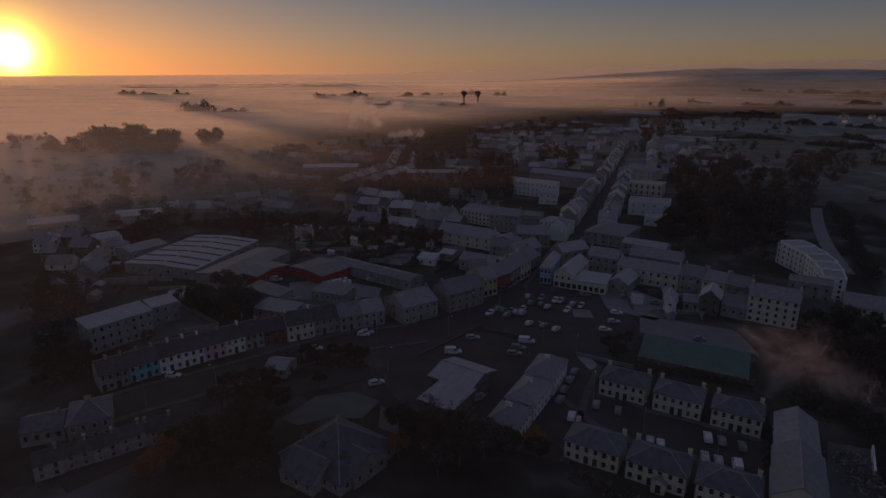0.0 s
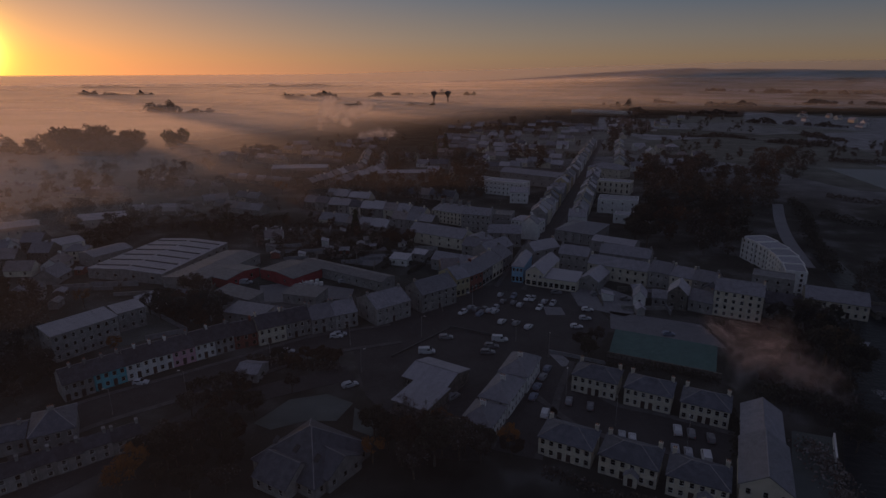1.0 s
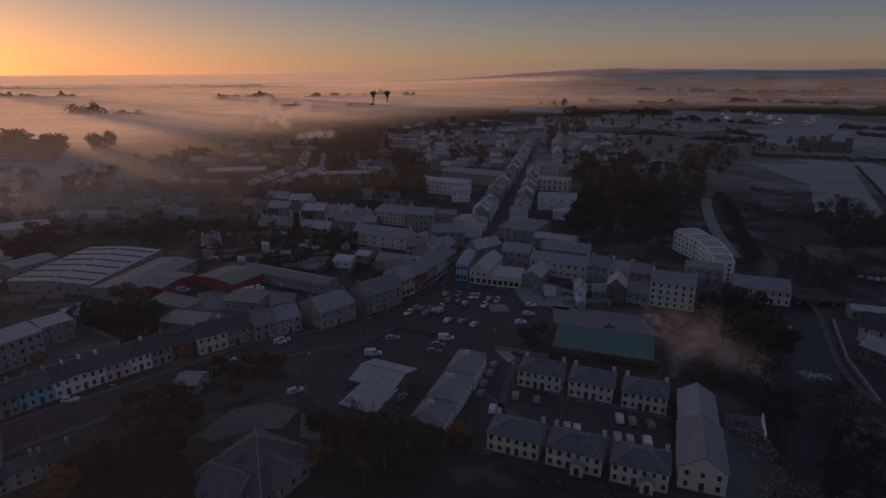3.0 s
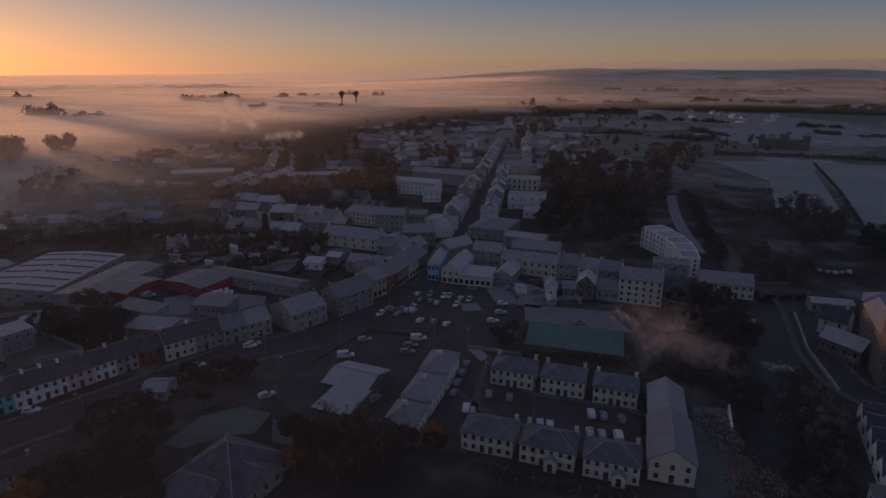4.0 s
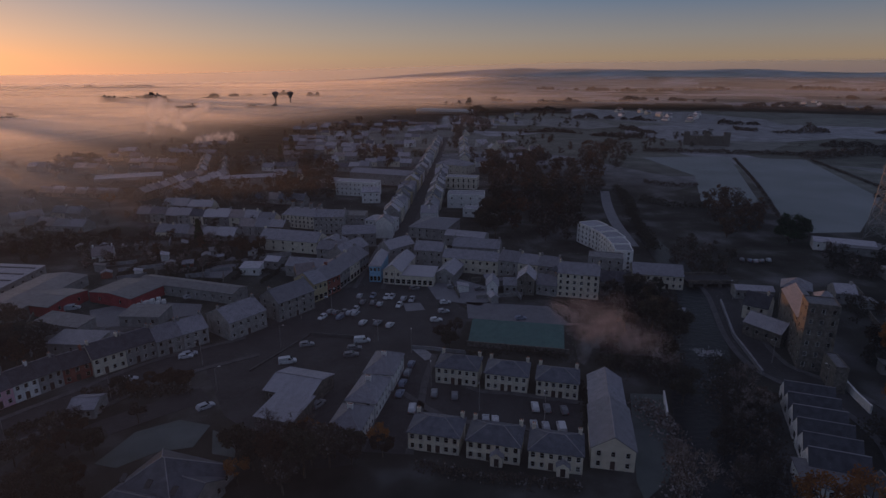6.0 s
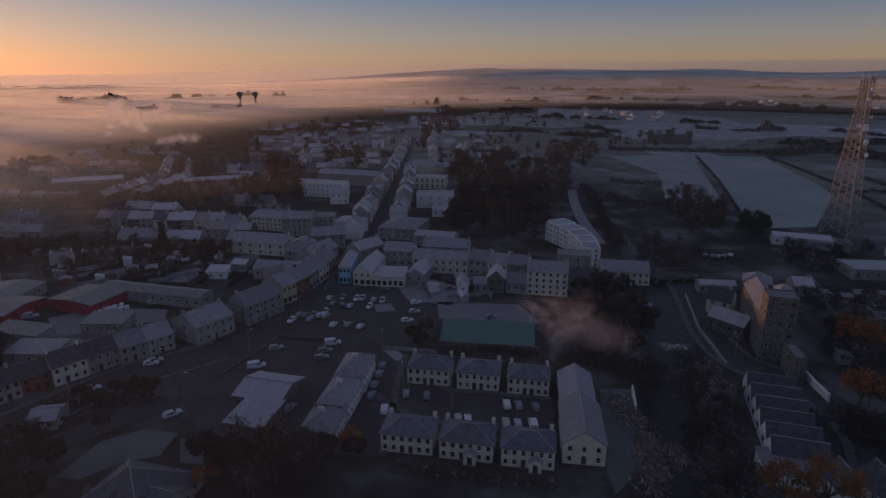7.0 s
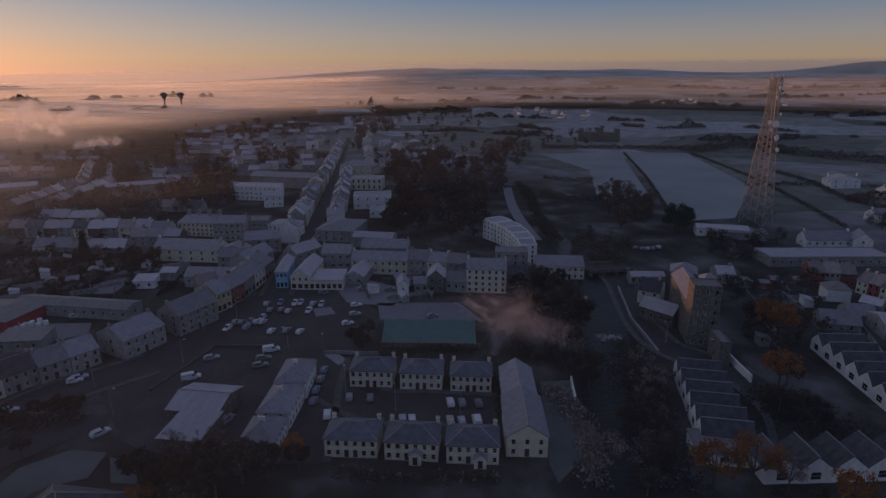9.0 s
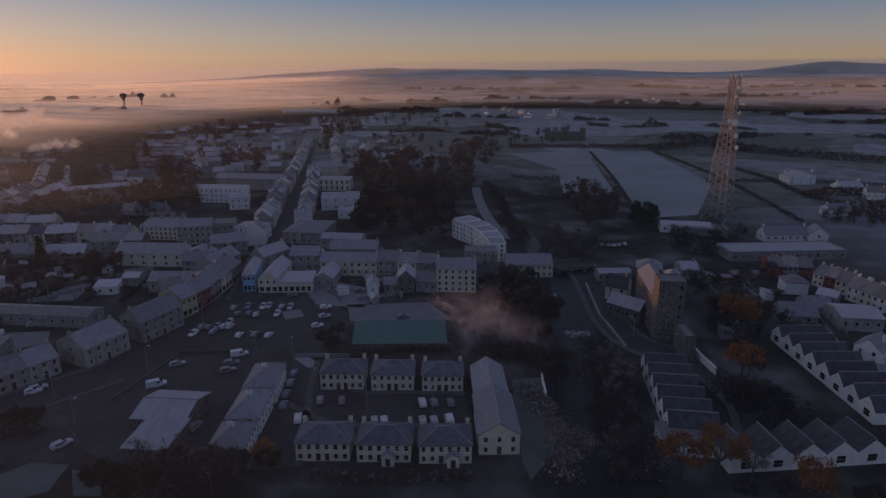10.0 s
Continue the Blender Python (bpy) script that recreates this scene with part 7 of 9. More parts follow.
grove('wood of brown late-autumn trees beyond the houses', ('leaf_brown', 'leaf_dark'), [(249.4, 727.6), (406.5, 803.0), (349.6, 630.8), (244.8, 617.0)], 24, 6, 10, 107, 5)
house('garden_shed', 'small white rendered shed in a back garden', -112.3, 234.5, 105.6, 3.0, 2.7, 2.3, 0.8, 'mono', 'white', 'slate_white', floors=1, bays=1, ends=0, stacks='', cat='shed')
free_wall('wall_garden_201_2', 'rough garden wall between back gardens', -116.9, 278.0, 105.9, 13.8, 1.9, 0.3, 'concrete')
free_wall('wall_garden_201_3', 'rough garden wall between back gardens', -82.6, 260.9, 111.7, 10.0, 1.4, 0.3, 'stone')
free_wall('wall_garden_201_4', 'rough garden wall between back gardens', -92.0, 229.7, 22.8, 9.3, 1.8, 0.3, 'concrete')
free_wall('wall_garden_201_5', 'rough garden wall between back gardens', -86.5, 236.8, 16.6, 10.0, 1.5, 0.3, 'concrete')
free_wall('wall_garden_201_6', 'rough garden wall between back gardens', -135.9, 246.4, 19.2, 16.4, 1.5, 0.3, 'concrete')
free_wall('wall_garden_201_7', 'rough garden wall between back gardens', -109.4, 241.6, 20.1, 9.6, 1.3, 0.3, 'grey')
house('garden_shed', 'small grey rendered shed in a back garden', -134.9, 270.6, 106.4, 3.1, 2.6, 2.3, 1.0, 'gable', 'grey', 'slate_white', floors=1, bays=1, ends=0, stacks='', cat='shed')
free_wall('wall_garden_201_9', 'rough garden wall between back gardens', -119.3, 230.4, 19.8, 11.0, 1.4, 0.3, 'concrete')
free_wall('wall_garden_201_10', 'rough garden wall between back gardens', -146.0, 264.2, 21.3, 14.3, 1.9, 0.3, 'stone')
free_wall('wall_garden_201_11', 'rough garden wall between back gardens', -127.8, 247.1, 113.6, 14.5, 1.7, 0.3, 'stone')
house('garden_shed', 'small rubble stone shed in a back garden', -144.9, 273.2, 109.8, 4.0, 3.6, 2.3, 1.0, 'gable', 'stone', 'slate', floors=1, bays=1, ends=0, stacks='', cat='shed')
house('garden_shed', 'small rubble stone shed in a back garden', -108.4, 275.5, 109.6, 5.4, 2.5, 2.3, 1.1, 'mono', 'stone', 'slate', floors=1, bays=1, ends=0, stacks='', cat='shed')
house('garden_shed', 'small grey rendered shed in a back garden', -90.6, 262.2, 23.4, 3.9, 3.6, 2.3, 0.9, 'mono', 'grey', 'sheet_dark', floors=1, bays=1, ends=0, stacks='', cat='shed')
free_wall('wall_garden_201_15', 'rough garden wall between back gardens', -100.0, 237.1, 20.2, 9.6, 1.4, 0.3, 'grey')
house('garden_shed', 'small grey rendered shed in a back garden', -155.5, 273.3, 113.7, 3.3, 3.8, 2.3, 0.9, 'gable', 'grey', 'sheet_dark', floors=1, bays=1, ends=0, stacks='', cat='shed')
house('garden_shed', 'small grey rendered shed in a back garden', -131.4, 242.2, 108.0, 3.0, 3.9, 2.3, 1.0, 'mono', 'grey', 'sheet_dark', floors=1, bays=1, ends=0, stacks='', cat='shed')
house('garden_shed', 'small red brick shed in a back garden', -95.7, 243.6, 15.8, 4.2, 3.4, 2.3, 0.8, 'mono', 'brick', 'slate', floors=1, bays=1, ends=0, stacks='', cat='shed')
free_wall('wall_garden_201_19', 'rough garden wall between back gardens', -123.1, 240.0, 20.0, 17.1, 1.5, 0.3, 'concrete')
house('garden_shed', 'small rubble stone shed in a back garden', -85.9, 253.1, 17.3, 4.6, 2.7, 2.3, 0.6, 'gable', 'stone', 'slate', floors=1, bays=1, ends=0, stacks='', cat='shed')
free_wall('wall_garden_201_21', 'rough garden wall between back gardens', -143.8, 252.6, 23.6, 15.4, 1.4, 0.3, 'stone')
house('garden_shed', 'small red brick shed in a back garden', -124.6, 233.5, 108.7, 3.1, 3.7, 2.3, 0.7, 'gable', 'brick', 'slate', floors=1, bays=1, ends=0, stacks='', cat='shed')
house('garden_shed', 'small grey rendered shed in a back garden', -128.3, 273.9, 15.5, 4.5, 3.6, 2.3, 0.7, 'mono', 'grey', 'sheet_dark', floors=1, bays=1, ends=0, stacks='', cat='shed')
free_wall('wall_garden_201_24', 'rough garden wall between back gardens', -103.3, 227.9, 106.6, 11.0, 2.0, 0.3, 'stone')
free_wall('wall_garden_202_1', 'rough garden wall between back gardens', -75.9, 225.4, 104.7, 9.7, 1.4, 0.3, 'stone')
house('garden_shed', 'small rubble stone shed in a back garden', -92.1, 255.9, 108.2, 4.7, 3.3, 2.3, 0.6, 'gable', 'stone', 'slate', floors=1, bays=1, ends=0, stacks='', cat='shed')
house('garden_shed', 'small white rendered shed in a back garden', -73.1, 261.7, 15.0, 4.5, 3.8, 2.3, 1.0, 'gable', 'white', 'slate_white', floors=1, bays=1, ends=0, stacks='', cat='shed')
free_wall('wall_garden_202_4', 'rough garden wall between back gardens', -84.7, 229.3, 109.5, 14.2, 1.5, 0.3, 'stone')
free_wall('wall_garden_202_5', 'rough garden wall between back gardens', -89.2, 245.6, 12.6, 14.0, 1.6, 0.3, 'stone')
free_wall('wall_garden_202_6', 'rough garden wall between back gardens', -93.6, 237.2, 109.9, 15.0, 1.6, 0.3, 'concrete')
free_wall('wall_garden_202_7', 'rough garden wall between back gardens', -71.3, 254.7, 12.2, 16.5, 2.0, 0.3, 'grey')
house('garden_shed', 'small rubble stone shed in a back garden', -103.6, 244.8, 105.2, 4.2, 3.5, 2.3, 0.6, 'gable', 'stone', 'slate', floors=1, bays=1, ends=0, stacks='', cat='shed')
free_wall('wall_garden_202_9', 'rough garden wall between back gardens', -58.4, 236.3, 16.1, 9.2, 1.4, 0.3, 'concrete')
house('garden_shed', 'small white rendered shed in a back garden', -110.3, 256.5, 107.4, 4.8, 3.0, 2.3, 1.0, 'mono', 'white', 'slate_white', floors=1, bays=1, ends=0, stacks='', cat='shed')
free_wall('wall_garden_202_11', 'rough garden wall between back gardens', -87.4, 274.5, 104.1, 15.0, 1.7, 0.3, 'stone')
house('garden_shed', 'small grey rendered shed in a back garden', 35.2, 215.2, 7.8, 4.9, 2.7, 2.3, 0.6, 'gable', 'grey', 'sheet_dark', floors=1, bays=1, ends=0, stacks='', cat='shed')
house('garden_shed', 'small grey rendered shed in a back garden', 28.5, 198.7, 98.1, 5.2, 2.6, 2.3, 0.9, 'gable', 'grey', 'slate_white', floors=1, bays=1, ends=0, stacks='', cat='shed')
house('garden_shed', 'small white rendered shed in a back garden', 18.5, 209.2, 96.3, 3.4, 3.8, 2.3, 0.9, 'mono', 'white', 'slate_white', floors=1, bays=1, ends=0, stacks='', cat='shed')
free_wall('wall_garden_203_4', 'rough garden wall between back gardens', 22.7, 218.5, 4.8, 17.5, 2.0, 0.3, 'stone')
free_wall('wall_garden_203_5', 'rough garden wall between back gardens', 38.9, 198.5, 96.3, 14.9, 1.5, 0.3, 'concrete')
free_wall('wall_garden_203_6', 'rough garden wall between back gardens', 22.7, 200.8, 7.3, 17.7, 1.3, 0.3, 'grey')
house('garden_shed', 'small rubble stone shed in a back garden', 29.4, 217.6, 7.4, 3.1, 3.1, 2.3, 0.7, 'mono', 'stone', 'slate', floors=1, bays=1, ends=0, stacks='', cat='shed')
free_wall('wall_garden_203_8', 'rough garden wall between back gardens', 14.1, 213.8, 99.8, 13.4, 1.7, 0.3, 'grey')
free_wall('wall_garden_203_9', 'rough garden wall between back gardens', 16.6, 201.9, 97.2, 17.9, 1.3, 0.3, 'stone')
free_wall('wall_garden_204_1', 'rough garden wall between back gardens', 151.0, 141.8, -23.7, 12.0, 1.8, 0.3, 'stone')
free_wall('wall_garden_204_2', 'rough garden wall between back gardens', 146.4, 160.9, 65.7, 17.9, 1.9, 0.3, 'stone')
house('garden_shed', 'small red brick shed in a back garden', 164.8, 181.9, -19.3, 3.9, 4.0, 2.3, 0.5, 'gable', 'brick', 'slate', floors=1, bays=1, ends=0, stacks='', cat='shed')
house('garden_shed', 'small red brick shed in a back garden', 180.5, 182.2, -16.1, 4.0, 3.7, 2.3, 0.7, 'gable', 'brick', 'slate', floors=1, bays=1, ends=0, stacks='', cat='shed')
free_wall('wall_garden_204_5', 'rough garden wall between back gardens', 161.7, 158.2, 74.0, 15.6, 1.5, 0.3, 'grey')
free_wall('wall_garden_204_6', 'rough garden wall between back gardens', 143.4, 149.3, 67.0, 15.8, 1.5, 0.3, 'grey')
free_wall('wall_garden_204_7', 'rough garden wall between back gardens', 168.9, 172.7, 65.2, 17.3, 1.6, 0.3, 'grey')
house('garden_shed', 'small white rendered shed in a back garden', 166.9, 162.7, 68.0, 4.7, 3.3, 2.3, 0.9, 'mono', 'white', 'slate_white', floors=1, bays=1, ends=0, stacks='', cat='shed')
free_wall('wall_garden_204_9', 'rough garden wall between back gardens', 159.7, 178.2, -24.3, 13.6, 1.3, 0.3, 'stone')
free_wall('wall_garden_204_10', 'rough garden wall between back gardens', 162.7, 168.5, -18.3, 14.2, 1.8, 0.3, 'concrete')
free_wall('wall_garden_204_11', 'rough garden wall between back gardens', 164.1, 193.2, 67.3, 14.1, 1.4, 0.3, 'stone')
house('garden_shed', 'small grey rendered shed in a back garden', 129.4, 139.2, 68.9, 3.6, 3.5, 2.3, 0.9, 'mono', 'grey', 'sheet_dark', floors=1, bays=1, ends=0, stacks='', cat='shed')
free_wall('wall_garden_204_13', 'rough garden wall between back gardens', 153.5, 178.2, 67.2, 15.3, 1.4, 0.3, 'concrete')
free_wall('wall_garden_204_14', 'rough garden wall between back gardens', 138.1, 143.7, 69.9, 17.8, 1.8, 0.3, 'grey')
house('garden_shed', 'small red brick shed in a back garden', 171.5, 183.9, -20.9, 3.6, 3.9, 2.3, 1.0, 'gable', 'brick', 'slate', floors=1, bays=1, ends=0, stacks='', cat='shed')
house('garden_shed', 'small grey rendered shed in a back garden', 159.7, 185.1, 74.7, 5.3, 3.4, 2.3, 0.8, 'mono', 'grey', 'sheet_dark', floors=1, bays=1, ends=0, stacks='', cat='shed')
house('garden_shed', 'small grey rendered shed in a back garden', 155.1, 160.2, -21.4, 5.1, 3.9, 2.3, 1.0, 'gable', 'grey', 'sheet_dark', floors=1, bays=1, ends=0, stacks='', cat='shed')
free_wall('wall_garden_204_18', 'rough garden wall between back gardens', 149.5, 147.6, 70.4, 11.6, 1.7, 0.3, 'stone')
free_wall('wall_garden_205_1', 'rough garden wall between back gardens', -123.6, 176.5, 109.7, 17.7, 1.8, 0.3, 'stone')
free_wall('wall_garden_205_2', 'rough garden wall between back gardens', -112.5, 162.7, 112.3, 13.6, 1.5, 0.3, 'concrete')
free_wall('wall_garden_205_3', 'rough garden wall between back gardens', -119.3, 161.7, 114.5, 11.3, 1.4, 0.3, 'concrete')
free_wall('wall_garden_205_4', 'rough garden wall between back gardens', -125.8, 167.3, 24.6, 11.1, 1.9, 0.3, 'stone')
house('garden_shed', 'small red brick shed in a back garden', -135.3, 179.7, 16.0, 3.4, 3.9, 2.3, 0.9, 'mono', 'brick', 'slate', floors=1, bays=1, ends=0, stacks='', cat='shed')
house('garden_shed', 'small rubble stone shed in a back garden', -130.0, 176.6, 112.9, 4.8, 3.9, 2.3, 0.7, 'mono', 'stone', 'slate', floors=1, bays=1, ends=0, stacks='', cat='shed')
free_wall('wall_garden_205_7', 'rough garden wall between back gardens', -116.8, 167.4, 19.5, 16.2, 1.3, 0.3, 'grey')
free_wall('wall_garden_205_8', 'rough garden wall between back gardens', -115.9, 173.7, 24.8, 17.5, 1.3, 0.3, 'grey')
free_wall('wall_garden_206_1', 'rough garden wall between back gardens', -200.2, 176.0, 108.7, 17.9, 1.8, 0.3, 'grey')
free_wall('wall_garden_206_2', 'rough garden wall between back gardens', -171.3, 172.6, 111.4, 10.4, 1.5, 0.3, 'stone')
free_wall('wall_garden_206_3', 'rough garden wall between back gardens', -190.1, 203.8, 112.5, 16.0, 1.2, 0.3, 'concrete')
free_wall('wall_garden_206_4', 'rough garden wall between back gardens', -190.1, 179.2, 21.9, 17.3, 1.6, 0.3, 'grey')
free_wall('wall_garden_206_5', 'rough garden wall between back gardens', -187.6, 162.6, 19.2, 11.5, 1.8, 0.3, 'stone')
free_wall('wall_garden_206_6', 'rough garden wall between back gardens', -183.4, 178.7, 16.0, 17.0, 1.4, 0.3, 'concrete')
free_wall('wall_garden_206_7', 'rough garden wall between back gardens', -165.8, 184.8, 109.0, 12.8, 1.5, 0.3, 'stone')
free_wall('wall_garden_206_8', 'rough garden wall between back gardens', -209.1, 184.0, 20.9, 14.4, 1.6, 0.3, 'grey')
house('garden_shed', 'small red brick shed in a back garden', -209.0, 174.6, 110.8, 4.8, 3.1, 2.3, 0.9, 'gable', 'brick', 'slate', floors=1, bays=1, ends=0, stacks='', cat='shed')
free_wall('wall_garden_206_10', 'rough garden wall between back gardens', -177.3, 184.3, 15.4, 17.7, 2.0, 0.3, 'concrete')
house('garden_shed', 'small grey rendered shed in a back garden', -174.4, 164.5, 112.2, 5.4, 3.2, 2.3, 0.8, 'gable', 'grey', 'sheet_dark', floors=1, bays=1, ends=0, stacks='', cat='shed')
house('garden_shed', 'small rubble stone shed in a back garden', -180.9, 173.3, 113.8, 4.5, 3.7, 2.3, 0.8, 'gable', 'stone', 'slate', floors=1, bays=1, ends=0, stacks='', cat='shed')
house('garden_shed', 'small red brick shed in a back garden', -194.0, 197.7, 16.0, 3.5, 3.9, 2.3, 0.6, 'gable', 'brick', 'slate', floors=1, bays=1, ends=0, stacks='', cat='shed')
free_wall('wall_garden_206_14', 'rough garden wall between back gardens', -199.9, 168.2, 112.0, 14.6, 1.3, 0.3, 'concrete')
free_wall('wall_garden_206_15', 'rough garden wall between back gardens', -162.0, 177.4, 20.5, 14.4, 1.3, 0.3, 'grey')
free_wall('wall_garden_206_16', 'rough garden wall between back gardens', -207.2, 191.4, 113.2, 14.4, 1.5, 0.3, 'concrete')
free_wall('wall_garden_207_1', 'rough garden wall between back gardens', 161.3, 130.3, 58.6, 15.0, 1.6, 0.3, 'stone')
house('garden_shed', 'small rubble stone shed in a back garden', 151.5, 107.8, -34.0, 5.2, 2.8, 2.3, 1.0, 'gable', 'stone', 'slate', floors=1, bays=1, ends=0, stacks='', cat='shed')
free_wall('wall_garden_207_3', 'rough garden wall between back gardens', 157.1, 124.2, 57.0, 14.1, 1.6, 0.3, 'grey')
free_wall('wall_garden_207_4', 'rough garden wall between back gardens', 156.7, 135.8, 59.7, 14.4, 1.8, 0.3, 'stone')
free_wall('wall_garden_207_5', 'rough garden wall between back gardens', 167.7, 130.5, 58.9, 9.4, 1.7, 0.3, 'grey')
# added to shade the curved apartments from the low sun
tree('tall', 36.0, 286.1, 15)
tree('tall', 41.7, 301.7, 16)
tree('tall', 42.3, 318.0, 15)
tree('tall', 40.6, 279.4, 14)
tree('tall', 36.5, 303.2, 13)
# added to shade the mill wall from the low sun
tree('tall', 76.9, 165.1, 14)
tree('tall', 75.1, 168.5, 13)
tree('tall', 78.2, 160.1, 14)
tree('bare', -25.5, 114.8, 9)
tree('dark', -34.3, 107.0, 10)
tree('autumn', -29.0, 105.0, 11)
tree('dark', -23.2, 104.0, 12)
tree('brown', -18.5, 107.0, 11)
tree('dark', -14.0, 108.3, 9)
tree('dark', -38.5, 110.5, 9)
tree('orange', -8.5, 112.4, 7)
tree('brown', -26.5, 99.0, 9)
tree('autumn', -17.7, 110.0, 9)
tree('bare', -32.5, 116.0, 9)
tree('brown', -22.3, 107.8, 9)
tree('autumn', -27.1, 112.6, 8)
tree('brown', -21.7, 112.2, 7)
tree('bare', -33.4, 112.6, 8)
tree('brown', -13.7, 106.4, 8)
tree('autumn', -7.4, 109.7, 6)
tree('bare', -28.3, 109.8, 9)
tree('bare', 51.8, 91.0, 14)
tree('bare', 53.1, 100.3, 9)
tree('orange', 73.3, 85.0, 12)
tree('orange', 80.8, 83.6, 13)
tree('bare', 86.9, 80.8, 8)
tree('orange', 113.9, 114.8, 13)
tree('autumn', 117.8, 116.2, 9)
tree('orange', 132.5, 140.0, 15)
tree('autumn', 133.0, 145.5, 12)
tree('orange', 136.0, 140.2, 12)
tree('orange', 91.5, 71.5, 12)
tree('dark', 105.9, 99.2, 11)
tree('dark', 100.4, 99.5, 11)
tree('dark', 108.2, 97.3, 9)
tree('green', 185.4, 267.0, 19, z=-4)
tree('green', 181.0, 264.6, 17, z=-4.5)
tree('brown', 13.0, 170.6, 6)
tree('brown', 8.3, 165.8, 6)
tree('dark', 10.3, 160.3, 7)
tree('bare', 84.7, 131.5, 9)
tree('bare', 81.1, 119.7, 9)
tree('orange', -163.9, 165.5, 8)
tree('orange', -127.6, 136.8, 6)
tree('orange', -82.3, 87.5, 9)
tree('orange', -81.6, 82.6, 9)
tree('autumn', -63.6, 141.1, 7)
tree('dark', -75.4, 138.5, 6.5)
tree('brown', -79.1, 122.6, 7)
tree('dark', -70.0, 113.7, 7.5)
tree('brown', -66.0, 126.0, 6)
tree('autumn', -60.6, 141.1, 6)
tree('autumn', -70.9, 137.4, 6)
tree('autumn', -69.1, 142.9, 5)
tree('orange', -36.3, 102.3, 7)
tree('orange', -24.6, 117.3, 6)
tree('orange', -186.2, 365.9, 10)
# four trees set on the sun's line to shade the mill
tree('brown', 71.4, 173.0, 11.2)
tree('dark', 77.1, 177.1, 10.8)
tree('brown', 77.2, 170.4, 10.4)
tree('dark', 67.3, 170.2, 10.1)
tree('autumn', -74.2, 255.7, 9)
tree('autumn', -70.4, 261.9, 9)
tree('autumn', -80.7, 264.9, 8)
tree('conifer', -104.4, 283.4, 12)
tree('conifer', -115.1, 578.5, 22)
tree('conifer', -117.2, 537.5, 18)
grove('wood of dark trees beyond the houses', ('leaf_dark', 'leaf_brown', 'leaf_brown', 'leaf_autumn'), [(61.4, 470.5), (99.0, 521.9), (134.2, 478.5), (79.6, 273.5), (50.4, 271.4), (45.8, 333.8)], 60, 12, 19, 20, 6)
grove('wood of brown late-autumn trees beyond the houses', ('leaf_brown', 'leaf_dark', 'leaf_brown', 'leaf_autumn'), [(117.9, 453.9), (168.9, 580.6), (241.7, 663.7), (226.5, 586.8), (148.3, 445.0), (127.3, 369.4), (105.4, 375.8)], 42, 10, 16, 21, 6)
grove('wood of rusty autumn trees beyond the houses', ('leaf_autumn', 'leaf_brown', 'leaf_autumn'), [(181.8, 353.6), (205.9, 367.0), (202.0, 320.2), (167.4, 271.7), (152.9, 275.9)], 26, 9, 13, 22, 6)
tree('brown', 88.1, 124.4, 4.1)
tree('bare', 68.0, 101.0, 4.4)
tree('brown', 65.2, 104.2, 4.3)
tree('brown', 76.4, 120.8, 4.8)
tree('brown', 71.8, 108.8, 4.8)
tree('brown', 65.1, 91.6, 6.4)
tree('brown', 81.0, 119.5, 5.0)
tree('bare', 75.8, 116.5, 6.9)
tree('brown', 84.4, 122.2, 6.4)
tree('brown', 72.8, 102.4, 5.0)
tree('brown', 65.1, 96.3, 5.5)
tree('bare', 77.6, 109.7, 4.1)
tree('brown', 71.8, 113.6, 6.4)
tree('brown', 59.5, 86.2, 6.4)
tree('brown', 83.2, 115.7, 4.2)
tree('brown', 66.9, 107.8, 5.9)
tree('bare', 61.8, 93.9, 6.9)
tree('brown', 70.0, 96.1, 6.9)
tree('brown', 67.7, 153.5, 4.9)
tree('brown', 67.0, 148.4, 7.2)
tree('brown', 58.2, 156.6, 5.8)
tree('dark', 73.1, 149.7, 6.7)
tree('bare', 67.1, 131.2, 4.6)
tree('brown', 63.9, 135.5, 7.7)
tree('brown', 62.6, 147.1, 5.9)
tree('brown', 57.7, 140.9, 6.1)
tree('dark', 57.3, 145.6, 5.3)
tree('bare', 59.2, 151.0, 6.3)
tree('bare', 69.8, 142.1, 6.1)
tree('brown', 55.2, 149.9, 7.2)
tree('brown', 67.9, 136.7, 5.9)
tree('dark', 52.5, 158.4, 4.2)
tree('dark', 72.4, 135.2, 5.9)
tree('dark', 66.2, 126.3, 7.7)
tree('dark', 101.5, 67.8, 6.3)
tree('brown', 80.4, 75.7, 6.2)
tree('bare', 95.8, 67.4, 5.6)
tree('bare', 77.0, 70.7, 5.3)
tree('brown', 87.4, 74.1, 6.5)
tree('dark', 63.0, 75.5, 6.7)
grove('wood of rusty autumn trees beyond the houses', ('leaf_autumn', 'leaf_brown'), [(-149.2, 337.0), (-159.6, 402.4), (-129.6, 431.7), (-104.1, 371.7), (-121.5, 342.2)], 16, 8, 13, 26, 6)
grove('wood of rusty autumn trees beyond the houses', ('leaf_autumn', 'leaf_autumn', 'leaf_brown'), [(-110.4, 380.1), (-95.4, 438.0), (-61.4, 444.4), (-51.3, 372.5), (-88.8, 356.7)], 26, 10, 16, 27, 6)
grove('wood of dark trees beyond the houses', ('leaf_dark', 'leaf_brown'), [(-206.3, 171.5), (-186.3, 166.6), (-157.3, 140.9), (-144.1, 124.6), (-145.0, 114.8)], 20, 7, 11, 28, 5)
tree('dark', -133.7, 167.5, 9.4)
tree('autumn', -122.0, 157.9, 9.3)
tree('autumn', -112.3, 156.5, 9.6)
tree('brown', -123.5, 162.3, 9.0)
tree('brown', -126.8, 181.0, 9.9)
tree('dark', -135.7, 173.8, 7.0)
